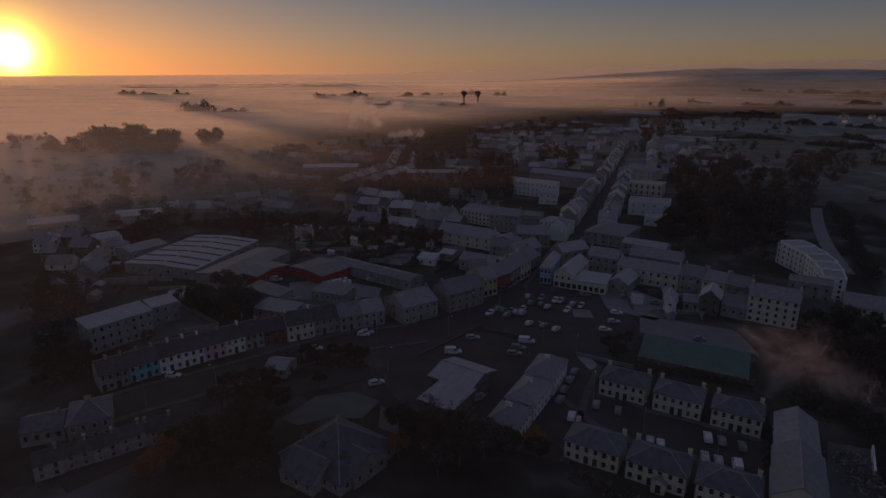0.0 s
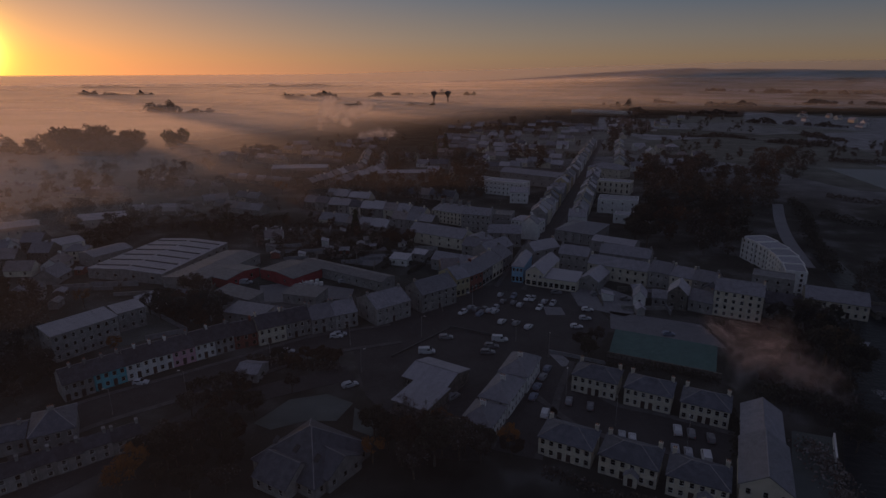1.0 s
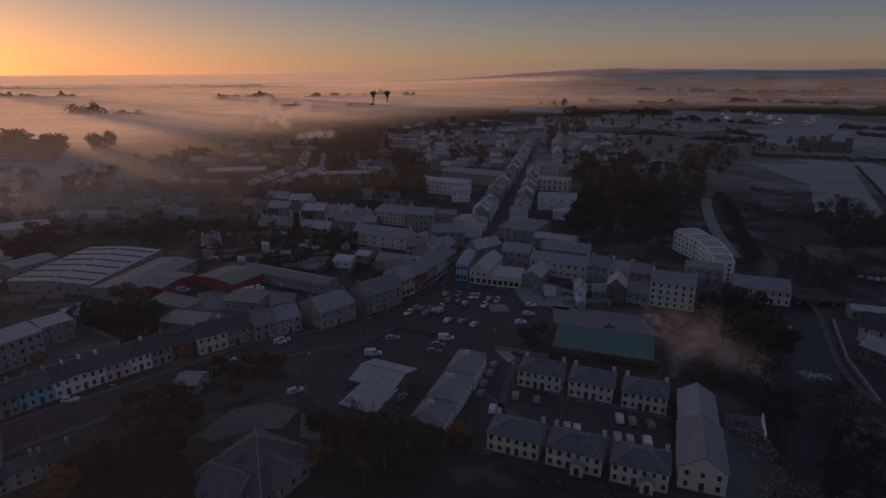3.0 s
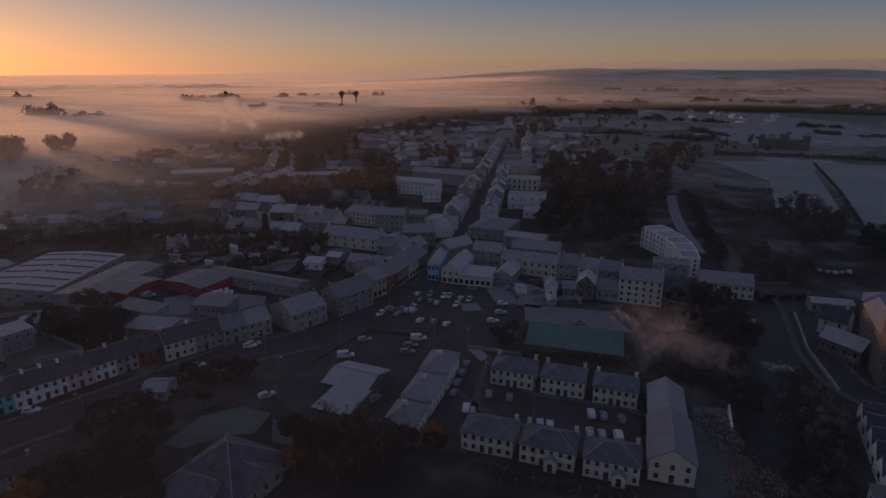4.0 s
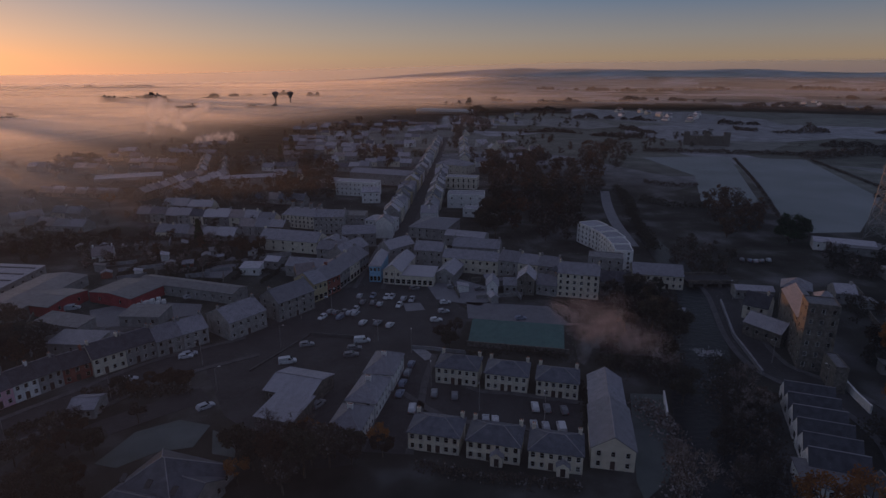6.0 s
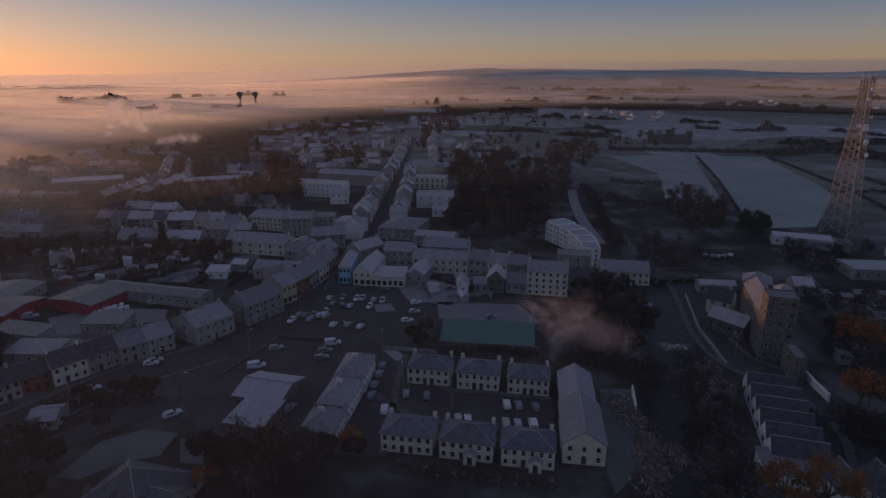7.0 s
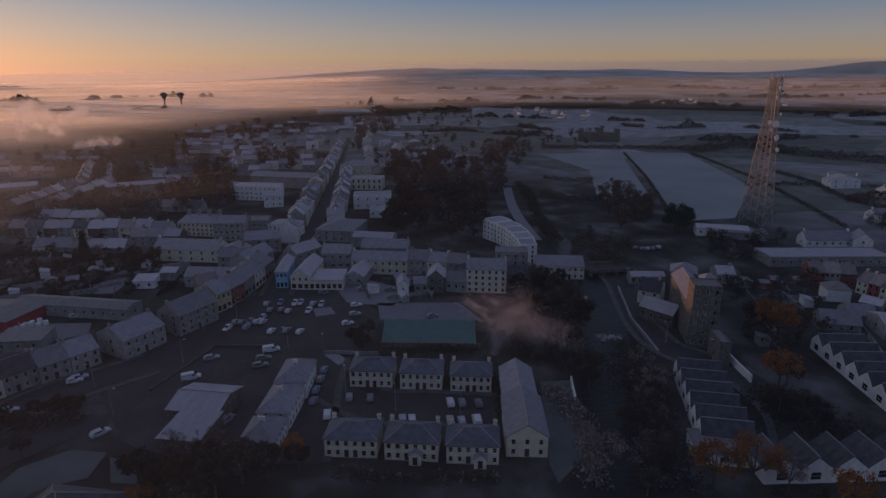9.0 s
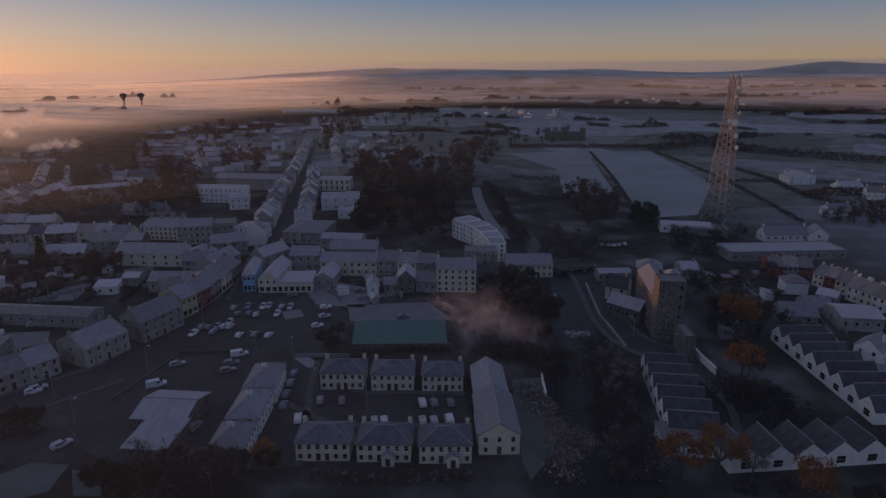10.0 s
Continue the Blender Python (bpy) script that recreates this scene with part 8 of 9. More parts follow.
tree('brown', -109.5, 159.8, 9.6)
tree('dark', -123.9, 171.6, 7.9)
tree('autumn', -129.9, 160.8, 7.5)
tree('brown', -116.7, 155.1, 9.8)
tree('autumn', -129.0, 170.5, 8.2)
tree('dark', -120.1, 172.9, 7.6)
tree('autumn', -120.8, 166.0, 9.3)
tree('dark', -130.1, 165.5, 8.1)
tree('brown', -112.2, 168.7, 9.9)
tree('dark', -132.1, 182.7, 9.9)
tree('dark', -136.5, 164.5, 8.9)
tree('brown', -136.5, 183.7, 7.9)
grove('wood of brown late-autumn trees beyond the houses', ('leaf_brown', 'leaf_dark'), [(-301.1, 285.0), (-241.7, 296.2), (-193.1, 278.4), (-204.3, 247.6), (-261.8, 241.9)], 26, 8, 13, 30, 6)
grove('wood of brown late-autumn trees beyond the houses', ('leaf_brown', 'leaf_dark'), [(-385.6, 360.4), (-415.2, 435.1), (-318.1, 452.9), (-247.2, 354.5), (-331.2, 311.1)], 22, 10, 16, 31, 8)
grove('wood of dark trees beyond the houses', ('leaf_dark', 'leaf_brown'), [(-527.3, 506.6), (-554.2, 563.0), (-439.9, 553.7), (-379.2, 474.9), (-463.0, 442.5)], 30, 16, 24, 32, 9)
grove('wood of tall conifer trees beyond the houses', ('leaf_green',), [(-434.9, 584.2), (-426.0, 607.0), (-395.1, 561.7), (-410.1, 549.7)], 5, 18, 24, 33, 6)
grove('wood of brown late-autumn trees beyond the houses', ('leaf_brown', 'leaf_autumn', 'leaf_twig'), [(-165.8, 283.7), (-132.0, 296.5), (-86.5, 275.5), (-102.0, 226.3), (-141.3, 244.7)], 14, 5, 8, 34, 5)
tree('brown', -137.9, 122.4, 7.6)
tree('dark', -132.2, 118.2, 6.1)
tree('dark', -132.0, 112.8, 6.0)
tree('brown', -145.0, 117.7, 7.5)
tree('brown', -143.8, 125.0, 6.2)
tree('dark', -136.9, 107.6, 5.3)
tree('dark', -152.3, 126.1, 7.0)
tree('brown', -148.3, 121.9, 7.3)
tree('dark', -139.5, 113.4, 5.4)
tree('brown', -131.3, 106.7, 6.5)
tree('brown', -83.4, 115.7, 5.1)
tree('brown', -79.8, 107.4, 5.0)
tree('autumn', -77.8, 116.9, 4.9)
tree('autumn', -77.9, 111.0, 6.7)
tree('brown', -85.1, 111.0, 6.7)
tree('dark', -72.1, 99.3, 4.7)
tree('brown', -76.9, 93.5, 6.7)
tree('dark', -72.5, 103.4, 4.9)
tree('dark', -80.5, 99.8, 4.4)
tree('brown', -77.8, 102.8, 5.1)
tree('brown', -82.3, 119.9, 6.8)
tree('dark', -73.9, 115.3, 6.2)
tree('dark', -71.7, 108.4, 4.1)
tree('autumn', -77.2, 121.4, 5.8)
tree('autumn', -67.9, 102.3, 6.8)
tree('dark', -75.4, 106.7, 6.5)
tree('dark', -68.2, 85.0, 7.9)
tree('dark', -78.2, 92.3, 8.9)
tree('brown', -75.4, 96.8, 8.9)
tree('dark', -76.5, 85.9, 6.3)
tree('dark', -63.5, 92.9, 8.4)
tree('dark', -70.2, 91.9, 6.0)
tree('dark', -69.0, 98.7, 8.1)
tree('dark', -84.7, 93.2, 7.1)
tree('brown', -62.1, 87.8, 6.7)
tree('brown', -80.9, 96.8, 8.4)
grove('wood of brown late-autumn trees beyond the houses', ('leaf_brown', 'leaf_dark', 'leaf_twig'), [(-106.5, 280.0), (-88.8, 287.5), (-58.7, 251.2), (-76.9, 222.2), (-102.5, 235.0)], 24, 4, 7, 38, 5)
grove('wood of rusty autumn trees beyond the houses', ('leaf_autumn', 'leaf_brown'), [(-99.1, 534.4), (-78.2, 570.2), (-54.9, 424.0), (-75.5, 424.3)], 12, 12, 18, 39, 6)
grove('wood of brown late-autumn trees beyond the houses', ('leaf_brown', 'leaf_autumn'), [(-60.7, 598.9), (-19.8, 615.2), (-13.1, 506.8), (-43.2, 495.8)], 14, 9, 14, 40, 8)
grove('wood of brown late-autumn trees beyond the houses', ('leaf_brown', 'leaf_dark', 'leaf_autumn'), [(-105.7, 780.0), (-69.1, 1005.0), (-3.1, 1002.4), (5.1, 813.4), (-76.2, 648.9)], 12, 11, 17, 41, 10)
grove('wood of brown late-autumn trees beyond the houses', ('leaf_brown', 'leaf_autumn'), [(46.9, 504.3), (98.8, 579.7), (141.7, 566.9), (87.5, 462.8)], 22, 9, 14, 42, 8)
grove('wood of brown late-autumn trees beyond the houses', ('leaf_brown', 'leaf_twig'), [(54.9, 912.7), (140.4, 1207.0), (108.0, 808.9), (50.8, 665.0)], 16, 14, 20, 43, 12)
grove('wood of dark trees beyond the houses', ('leaf_dark', 'leaf_brown'), [(113.6, 253.3), (138.9, 267.8), (140.3, 235.8), (121.1, 211.2), (111.2, 234.9)], 16, 5, 9, 44, 5)
tree('brown', 71.2, 184.6, 10.4)
tree('dark', 86.8, 196.1, 9.1)
tree('dark', 79.2, 173.6, 10.0)
tree('brown', 74.8, 188.5, 11.7)
tree('brown', 70.7, 193.6, 9.3)
tree('dark', 80.1, 196.5, 10.9)
tree('brown', 80.1, 184.8, 12.3)
tree('brown', 71.6, 178.8, 9.0)
tree('brown', 69.9, 171.4, 9.2)
tree('dark', 81.1, 190.7, 9.6)
tree('dark', 77.6, 179.7, 11.9)
tree('brown', 67.0, 176.5, 11.2)
grove('wood of dark trees beyond the houses', ('leaf_dark', 'leaf_brown', 'leaf_twig'), [(185.9, 248.6), (227.1, 236.8), (204.5, 208.2), (167.5, 214.4)], 14, 5, 9, 46, 6)
grove('wood of rusty autumn trees beyond the houses', ('leaf_autumn', 'leaf_dark', 'leaf_brown', 'leaf_twig'), [(150.9, 184.7), (195.7, 186.2), (151.4, 135.9), (111.3, 127.5)], 20, 5, 9, 47, 5)
grove('wood of rusty autumn trees beyond the houses', ('leaf_autumn', 'leaf_brown'), [(295.4, 264.6), (346.4, 262.0), (308.2, 231.2), (282.9, 238.5)], 16, 7, 11, 48, 7)
grove('wood of brown late-autumn trees beyond the houses', ('leaf_brown',), [(-261.2, 614.9), (-226.4, 688.3), (-183.2, 613.8), (-206.5, 524.3)], 9, 9, 13, 49, 9)
grove('wood of brown late-autumn trees beyond the houses', ('leaf_brown', 'leaf_autumn'), [(-169.5, 513.0), (-136.2, 598.7), (-113.9, 523.1), (-149.9, 483.6)], 10, 9, 13, 50, 7)
grove('wood of dark trees beyond the houses', ('leaf_dark', 'leaf_brown', 'leaf_dark'), [(-645.0, 521.6), (-582.1, 574.7), (-457.8, 564.4), (-389.5, 477.8), (-531.2, 426.3)], 60, 12, 20, 60, 7)
grove('wood of dark trees beyond the houses', ('leaf_dark', 'leaf_brown'), [(-561.9, 562.2), (-537.9, 614.9), (-439.2, 568.6), (-416.5, 512.1), (-490.0, 495.1)], 34, 18, 26, 61, 8)
grove('wood of brown late-autumn trees beyond the houses', ('leaf_brown', 'leaf_dark', 'leaf_brown'), [(-499.6, 399.9), (-428.3, 450.3), (-301.0, 365.6), (-245.9, 259.3), (-312.5, 243.2)], 34, 7, 13, 62, 9)
grove('wood of brown late-autumn trees beyond the houses', ('leaf_brown', 'leaf_dark'), [(-354.8, 433.8), (-344.3, 551.1), (-204.7, 328.7), (-224.3, 277.7)], 18, 6, 10, 63, 9)
grove('wood of brown late-autumn trees beyond the houses', ('leaf_brown', 'leaf_dark'), [(-315.5, 535.4), (-296.4, 571.5), (-266.3, 518.0), (-283.2, 484.1)], 14, 10, 14, 64, 8)
grove('wood of brown late-autumn trees beyond the houses', ('leaf_brown', 'leaf_dark'), [(-237.0, 249.3), (-177.9, 295.9), (-155.8, 269.0), (-212.8, 267.4), (-218.1, 231.8)], 30, 5, 8, 65, 6)
grove('wood of dark trees beyond the houses', ('leaf_dark', 'leaf_brown'), [(-219.2, 285.9), (-205.1, 304.1), (-143.7, 284.1), (-136.6, 256.9), (-167.0, 254.9)], 24, 5, 9, 66, 6)


# back gardens, yards and lawns between the old streets
patch("car_park_backs", "frosted car park behind the main street", "car park", "frosted_yard", [(-88.8, 231.3), (-81.9, 258.8), (-73.5, 255.1), (-77.1, 229.9)], 0.1)
patch("yard_works", "frosted yard of the works with stacked goods", "yard", "frosted_yard", [(-113.7, 198.0), (-100.5, 206.0), (-76.0, 201.4), (-74.1, 192.2), (-92.5, 185.9), (-103.8, 181.2)], 0.1)
patch("yard_backs_terrace", "half-frosted back yards of the terrace", "yard", "frosted_yard", [(-105.7, 177.6), (-97.2, 180.6), (-84.7, 174.3), (-94.4, 165.2)], 0.09)
patch("lawn_parish", "blue-green frosted lawn beside the parish hall", "lawn", "lawn", [(-68.8, 110.9), (-65.1, 122.4), (-56.7, 126.9), (-48.6, 124.1), (-49.8, 115.7), (-56.8, 114.5), (-63.5, 109.3)], 0.1)
patch("lawn_lane", "frosted grass verge beside the lane", "lawn", "lawn", [(-47.5, 122.2), (-40.8, 118.0), (-39.5, 111.4), (-44.8, 113.1)], 0.1)
for k, (p, q, w, h) in enumerate((((-100.1, 228.9), (-92.1, 276.0), 2.2, 2.4), ((-117.1, 240.7), (-106.5, 280.0), 2.6, 2.6), ((-119.4, 230.8), (-114.6, 262.6), 1.8, 2.0), ((-146.0, 266.9), (-131.2, 310.0), 3.0, 3.0), ((-164.2, 276.5), (-152.8, 305.0), 3.0, 3.2), ((-72.0, 226.0), (-68.5, 252.0), 1.8, 2.0), ((-90.8, 230.0), (-84.0, 262.0), 1.6, 1.8), ((-104.0, 284.0), (-138.0, 291.5), 2.4, 2.2), ((-60.0, 222.0), (-54.0, 250.0), 1.6, 1.8))):
    thicket("hedge", "dark clipped hedge between long back gardens", ("leaf_dark", "leaf_brown")[k % 2], [p, ((p[0] + q[0]) / 2 + 0.8, (p[1] + q[1]) / 2), q], w, h, 60, 0.2, 300 + k)


def pallet_stack(x, y, rot, wide, deep, high):
    """Goods wrapped in white sheeting on a timber pallet."""
    t = new("pallet_stack")
    t.matrix_basis = pose(x, y, 0.1, 0, 0, rot)
    tagged(t, "white wrapped goods stacked on a timber pallet in the yard", "pallet", "stacked goods")
    for k in range(3):
        bm = bmesh.new()
        s = deep * (k / 2 - 0.5) * 0.84
        box(bm, -wide / 2, wide / 2, s - 0.06, s + 0.06, 0, 0.14)
        part("bearer", bm, "bark", t)
    bm = bmesh.new()
    ring = lambda z, c: [(sx * (wide / 2 - c), sy * (deep / 2 - c), z) for sx, sy in ((-1, -1), (1, -1), (1, 1), (-1, 1))]
    loft(bm, [ring(0.14, 0.05), ring(0.3, 0), ring(high - 0.25, 0.02), ring(high, 0.22)])
    part("wrapped_load", bm, "dish_white", t)


for k in range(9):
    pallet_stack(-98.0 + 2.0 * (k % 5) - 0.3 * (k // 5), 200.6 + 0.55 * (k % 5) + 2.0 * (k // 5), 14 + 5 * (k % 3), 1.5, 1.3, 1.3 + 0.35 * (k % 3))

# ---- telecom mast ----
def telecom_mast(x, y, height, base, top):
    t = new("telecom_mast")
    t.matrix_basis = pose(x, y, 0, 0, 0, 28)
    tagged(t, "tall square lattice telecom mast of galvanised steel with dishes", "mast")
    half = lambda z: (base + (top - base) * min(1, z / (height * 0.8)) ** 1.0) / 2
    corner = lambda k, z: Vector((half(z) * (1, -1, -1, 1)[k], half(z) * (1, 1, -1, -1)[k], z))
    levels = [0]
    while levels[-1] < height - 1.5:
        levels.append(min(height, levels[-1] + max(2.0, half(levels[-1]) * 1.0)))
    for k in range(4):
        bm = bmesh.new()
        loft(bm, [[corner(k, a) + Vector((0.22 * math.cos(q * 1.0472), 0.22 * math.sin(q * 1.0472), 0)) for q in range(6)] for a in levels])
        part("leg", bm, "steel", t)
    for k in range(4):
        bm = bmesh.new()
        j = (k + 1) % 4
        for a, b in zip(levels, levels[1:]):
            tube(bm, corner(k, a), corner(j, b), 0.15, 0.15, 4), tube(bm, corner(j, a), corner(k, b), 0.15, 0.15, 4)
            tube(bm, corner(k, b), corner(j, b), 0.1, 0.1, 4)
        part("bracing", bm, "steel", t)
    bm = bmesh.new()
    box(bm, -0.35, 0.35, -0.2, 0.2, 0, height - 1)
    part("cable_ladder", bm, "steel", t)
    for z in (height * 0.45, height * 0.62, height * 0.8, height - 1.2):
        bm = bmesh.new()
        w = half(z) + 0.7
        box(bm, -w, w, -w, -w + 0.9, z, z + 0.12), box(bm, -w, w, w - 0.9, w, z, z + 0.12)
        box(bm, -w, -w + 0.9, -w + 0.9, w - 0.9, z, z + 0.12), box(bm, w - 0.9, w, -w + 0.9, w - 0.9, z, z + 0.12)
        for sx, sy in ((-1, -1), (1, -1), (1, 1), (-1, 1)):
            tube(bm, (sx * w, sy * w, z), (sx * w, sy * w, z + 1.1), 0.05, 0.05, 4)
        for a, b in (((-w, -w), (w, -w)), ((w, -w), (w, w)), ((w, w), (-w, w)), ((-w, w), (-w, -w))):
            tube(bm, (*a, z + 1.1), (*b, z + 1.1), 0.05, 0.05, 4)
        part("platform", bm, "steel", t)
    for z, a, r in ((0.6, 250, 1.5), (0.69, 235, 1.7), (0.7, 200, 1.1), (0.75, 300, 0.9), (0.52, 265, 1.2), (0.82, 330, 1.3), (0.64, 10, 1.0), (0.86, 225, 0.8), (0.92, 240, 1.0), (0.9, 320, 0.8)):
        zz = z * height
        d = Vector((math.cos(radians(a)), math.sin(radians(a)), 0))
        c = d * (half(zz) * 1.25 + 0.8) + Vector((0, 0, zz))
        bm = bmesh.new()
        tube(bm, c, c + d * 0.35, r * 0.85, r, 14), tube(bm, c + d * 0.35, c + d * 0.75, r, r * 0.96, 14)
        tube(bm, c - d * 0.9, c, 0.09, 0.12, 5)
        part("dish", bm, "dish_white", t, "white drum dish antenna")
    for k in range(9):
        a = k * 0.7
        d = Vector((math.cos(a), math.sin(a), 0)) * (half(height) + 0.9)
        z0 = height - 4.5 + (k % 3) * 1.6
        bm = bmesh.new()
        box(bm, d.x - 0.15, d.x + 0.15, d.y - 0.1, d.y + 0.1, z0, z0 + 2.2)
        tube(bm, (d.x * 0.6, d.y * 0.6, z0 + 1.1), (d.x, d.y, z0 + 1.1), 0.05, 0.05, 4)
        part("antenna_panel", bm, "dish_white", t)

telecom_mast(232.2, 268.7, 77.3, 12.6, 4.4)


# ---- water towers ----
def water_tower(x, y, height):
    t = new("water_tower")
    t.matrix_basis = pose(x, y, land(x, y))
    tagged(t, "concrete water tower, a funnel-shaped tank on a slim shaft", "water tower", "pair of water towers")
    for name, prof in (("shaft", ((2.6, -1), (2.0, 4), (1.8, height * 0.5), (2.2, height * 0.55))), ("tank", ((2.2, height * 0.55), (7.5, height * 0.84), (8.0, height * 0.88), (7.6, height * 0.92), (2.0, height), (0.2, height)))):
        bm = bmesh.new()
        for (r0, z0), (r1, z1) in zip(prof, prof[1:]):
            tube(bm, (0, 0, z0), (0, 0, z1), r0, r1, 20)
        part(name, bm, "tower_concrete", t)

water_tower(-327, 1494, 35.6)
water_tower(-291, 1492, 35.6)

# ---- the old mill ----
house('mill_tower', 'tall derelict rubble stone mill tower with small dark windows', 111.2, 144.5, -22.3, 7.8, 7.0, 19.2, 0.3, 'flat', 'stone', 'sheet_dark', floors=6, bays=3, ends=2, stacks='', win=(0.9, 1.3), cat='mill')
house('stone_mill', 'long six-storey rubble stone mill with frosted slate roof', 116.5, 159.1, -22.3, 6.6, 24.0, 12.7, 2.3, 'gy', 'stone', 'slate', floors=6, bays=2, ends=7, stacks='', win=(0.9, 1.3), cat='mill')
house('mill_store', 'low mill store with broad frosted roof', 109.2, 162.2, -60.3, 12.0, 6.9, 4.5, 2.0, 'gable', 'stone', 'slate_white', floors=1, bays=4, ends=1, stacks='', cat='mill')
house('mill_house', 'pale gabled house at the mill', 115.9, 179.1, -43.0, 7.6, 9.0, 5.0, 2.6, 'gable', 'cream', 'slate_bare', floors=2, bays=2, ends=2, stacks='one')
house('mill_wing', 'rear mill range with frosted slate roof', 133.5, 186.9, -32.8, 9.1, 9.0, 8.0, 2.6, 'hip', 'stone', 'slate', floors=2, bays=4, ends=1, stacks='', cat='mill')
house('mill_wing', 'side mill range with frosted slate roof', 132.9, 171.8, -29.8, 4.9, 9.0, 9.0, 2.4, 'hip', 'stone', 'slate', floors=3, bays=3, ends=1, stacks='', cat='mill')
house('outbuilding', 'long pale shed at the bridge end', 124.0, 196.6, -12.9, 13.1, 6.0, 3.5, 1.0, 'gable', 'grey', 'slate_white', floors=1, bays=6, ends=0, stacks='', cat='shed')
house('house', 'low frosted house behind the mill', 154.3, 191.5, -15.9, 6.9, 8.0, 4.0, 1.8, 'gable', 'grey', 'slate_white', floors=1, bays=3, ends=1, stacks='one')
house('ruined_wall', 'ruined stone gable beside the mill', 109.9, 133.5, -107.4, 9.0, 3.0, 7.0, 0.3, 'flat', 'stone', 'sheet_dark', floors=2, bays=1, ends=0, stacks='', cat='ruin')
free_wall('wall_mill', 'pale rendered wall beside the riverside road', 114.0, 138.1, -104.1, 10.9, 2.2, 0.4, 'white')
free_wall('wall_mill_end', 'pale rendered wall beside the riverside road', 111.3, 127.5, -100.1, 7.9, 2.2, 0.4, 'white')
free_wall('wall_hall', 'white garden wall beside the hall', 63.1, 130.3, -108.1, 10.3, 1.8, 0.3, 'white')
free_wall('wall_quay', 'low quay wall along the river', 110.1, 192.4, -110.1, 29.7, 1.1, 0.5, 'concrete')
free_wall('wall_quay_end', 'low quay wall along the river', 99.8, 164.5, -101.0, 24.7, 1.1, 0.5, 'concrete')
free_wall('wall_car_park', 'low wall round the car park', -33.2, 173.3, -13.0, 15.7, 0.9, 0.35, 'footpath')
free_wall('wall_car_park_side', 'low kerb wall round the car park', -46.1, 150.2, 60.4, 25.7, 0.5, 0.35, 'footpath')
free_wall('wall_flats', 'garden wall of the flats', -141.1, 167.9, -28.1, 29.0, 1.5, 0.3, 'concrete')
free_wall('wall_flats_end', 'garden wall of the flats', -115.5, 154.2, -138.0, 12.2, 1.5, 0.3, 'concrete')
free_wall('wall_green', 'low wall below the green', -1.0, 161.9, -15.7, 16.5, 1.0, 0.3, 'concrete')
free_wall('wall_green_back', 'wall behind the estate houses', 15.6, 162.6, -14.3, 30.6, 1.6, 0.3, 'stone')
free_wall('wall_villa', 'garden wall of the villa', -108.3, 88.9, 54.7, 9.7, 1.2, 0.3, 'concrete')


# ---- bridge ----
def road_bridge(x, y, rot, length, width=9.0):
    t = new("stone_bridge")
    t.matrix_basis = pose(x, y, 0, 0, 0, rot)
    tagged(t, "low stone road bridge with arches and parapets over the river", "bridge")
    bm = bmesh.new()
    box(bm, 0, length, -width / 2, width / 2, 1.6, 2.1)
    part("deck", bm, "asphalt", t)
    for s in (-1, 1):
        bm = bmesh.new()
        y0, y1 = sorted((s * width / 2, s * (width / 2 + 0.45)))
        box(bm, 0, length, y0, y1, 1.5, 3.1)
        part("parapet", bm, "stone", t)
    for k in range(4):
        bm = bmesh.new()
        xx = length * (k + 0.2) / 3.4
        box(bm, xx - 0.8, xx + 0.8, -width / 2, width / 2, -0.5, 1.6)
        part("pier", bm, "stone", t)


road_bridge(105.3, 211.9, -2.4, 18.9)

# curved apartment block, in straight bays
for k, (x, y, rot) in enumerate(((86.2, 270.5, -73), (88.6, 261.8, -78), (89.8, 252.8, -87), (89.6, 243.6, -95), (88.4, 234.6, -101))):
    house("apartment_bay", "white bay of a curved four-storey apartment block", x, y, rot, 9.7, 10.6 - 0.8 * k, 9.4 - 0.35 * k, 0.3, "flat", "white", "sheet", floors=4, bays=3, ends=2 if k in (0, 4) else 0, stacks="", group="curved apartments", cat="apartments")

# smoke from a chimney, steam from a factory
plume('pale pinkish chimney smoke drifting over the gardens', [(46.3, 145.8, 3.2, 1.5), (47.1, 145.5, 5.7, 2.1), (46.8, 145.6, 8.5, 3.0), (48.6, 145.0, 11.0, 4.0), (45.1, 146.2, 12.7, 3.3), (51.8, 143.9, 12.5, 5.3), (42.8, 146.8, 16.1, 4.0), (56.3, 142.2, 11.9, 5.6), (49.5, 144.7, 16.2, 5.3), (59.9, 140.7, 10.8, 5.0), (64.3, 138.8, 9.7, 4.3), (39.7, 147.7, 18.1, 3.6), (53.2, 143.4, 17.6, 5.6), (45.8, 145.9, 20.0, 4.3)], 230000, 0.021, 5, "chimney_smoke")
plume('rising white factory steam glowing in the dawn', [(-335.1, 786.4, 6.1, 3.8), (-331.8, 787.8, 15.8, 5.6), (-329.6, 788.7, 27.4, 7.6), (-326.3, 790.1, 37.0, 8.5), (-320.7, 792.3, 42.6, 8.5), (-320.5, 792.4, 29.0, 7.6), (-316.2, 794.2, 18.9, 6.7), (-307.5, 797.6, 30.4, 8.5), (-303.4, 799.1, 15.2, 6.7), (-298.5, 801.0, 10.0, 5.6), (-292.7, 803.1, 24.7, 8.5), (-282.3, 806.8, 29.3, 9.4), (-271.8, 810.4, 33.9, 9.4)], 90000, 0.2, 6)
plume('low bank of factory steam among the roofs', [(-233.2, 668.6, 7.5, 5.5), (-223.4, 672.0, 9.6, 6.8), (-212.8, 675.4, 11.1, 6.8), (-201.1, 678.9, 10.7, 6.1), (-219.3, 673.3, 3.8, 4.8)], 10000, 0.24, 7)

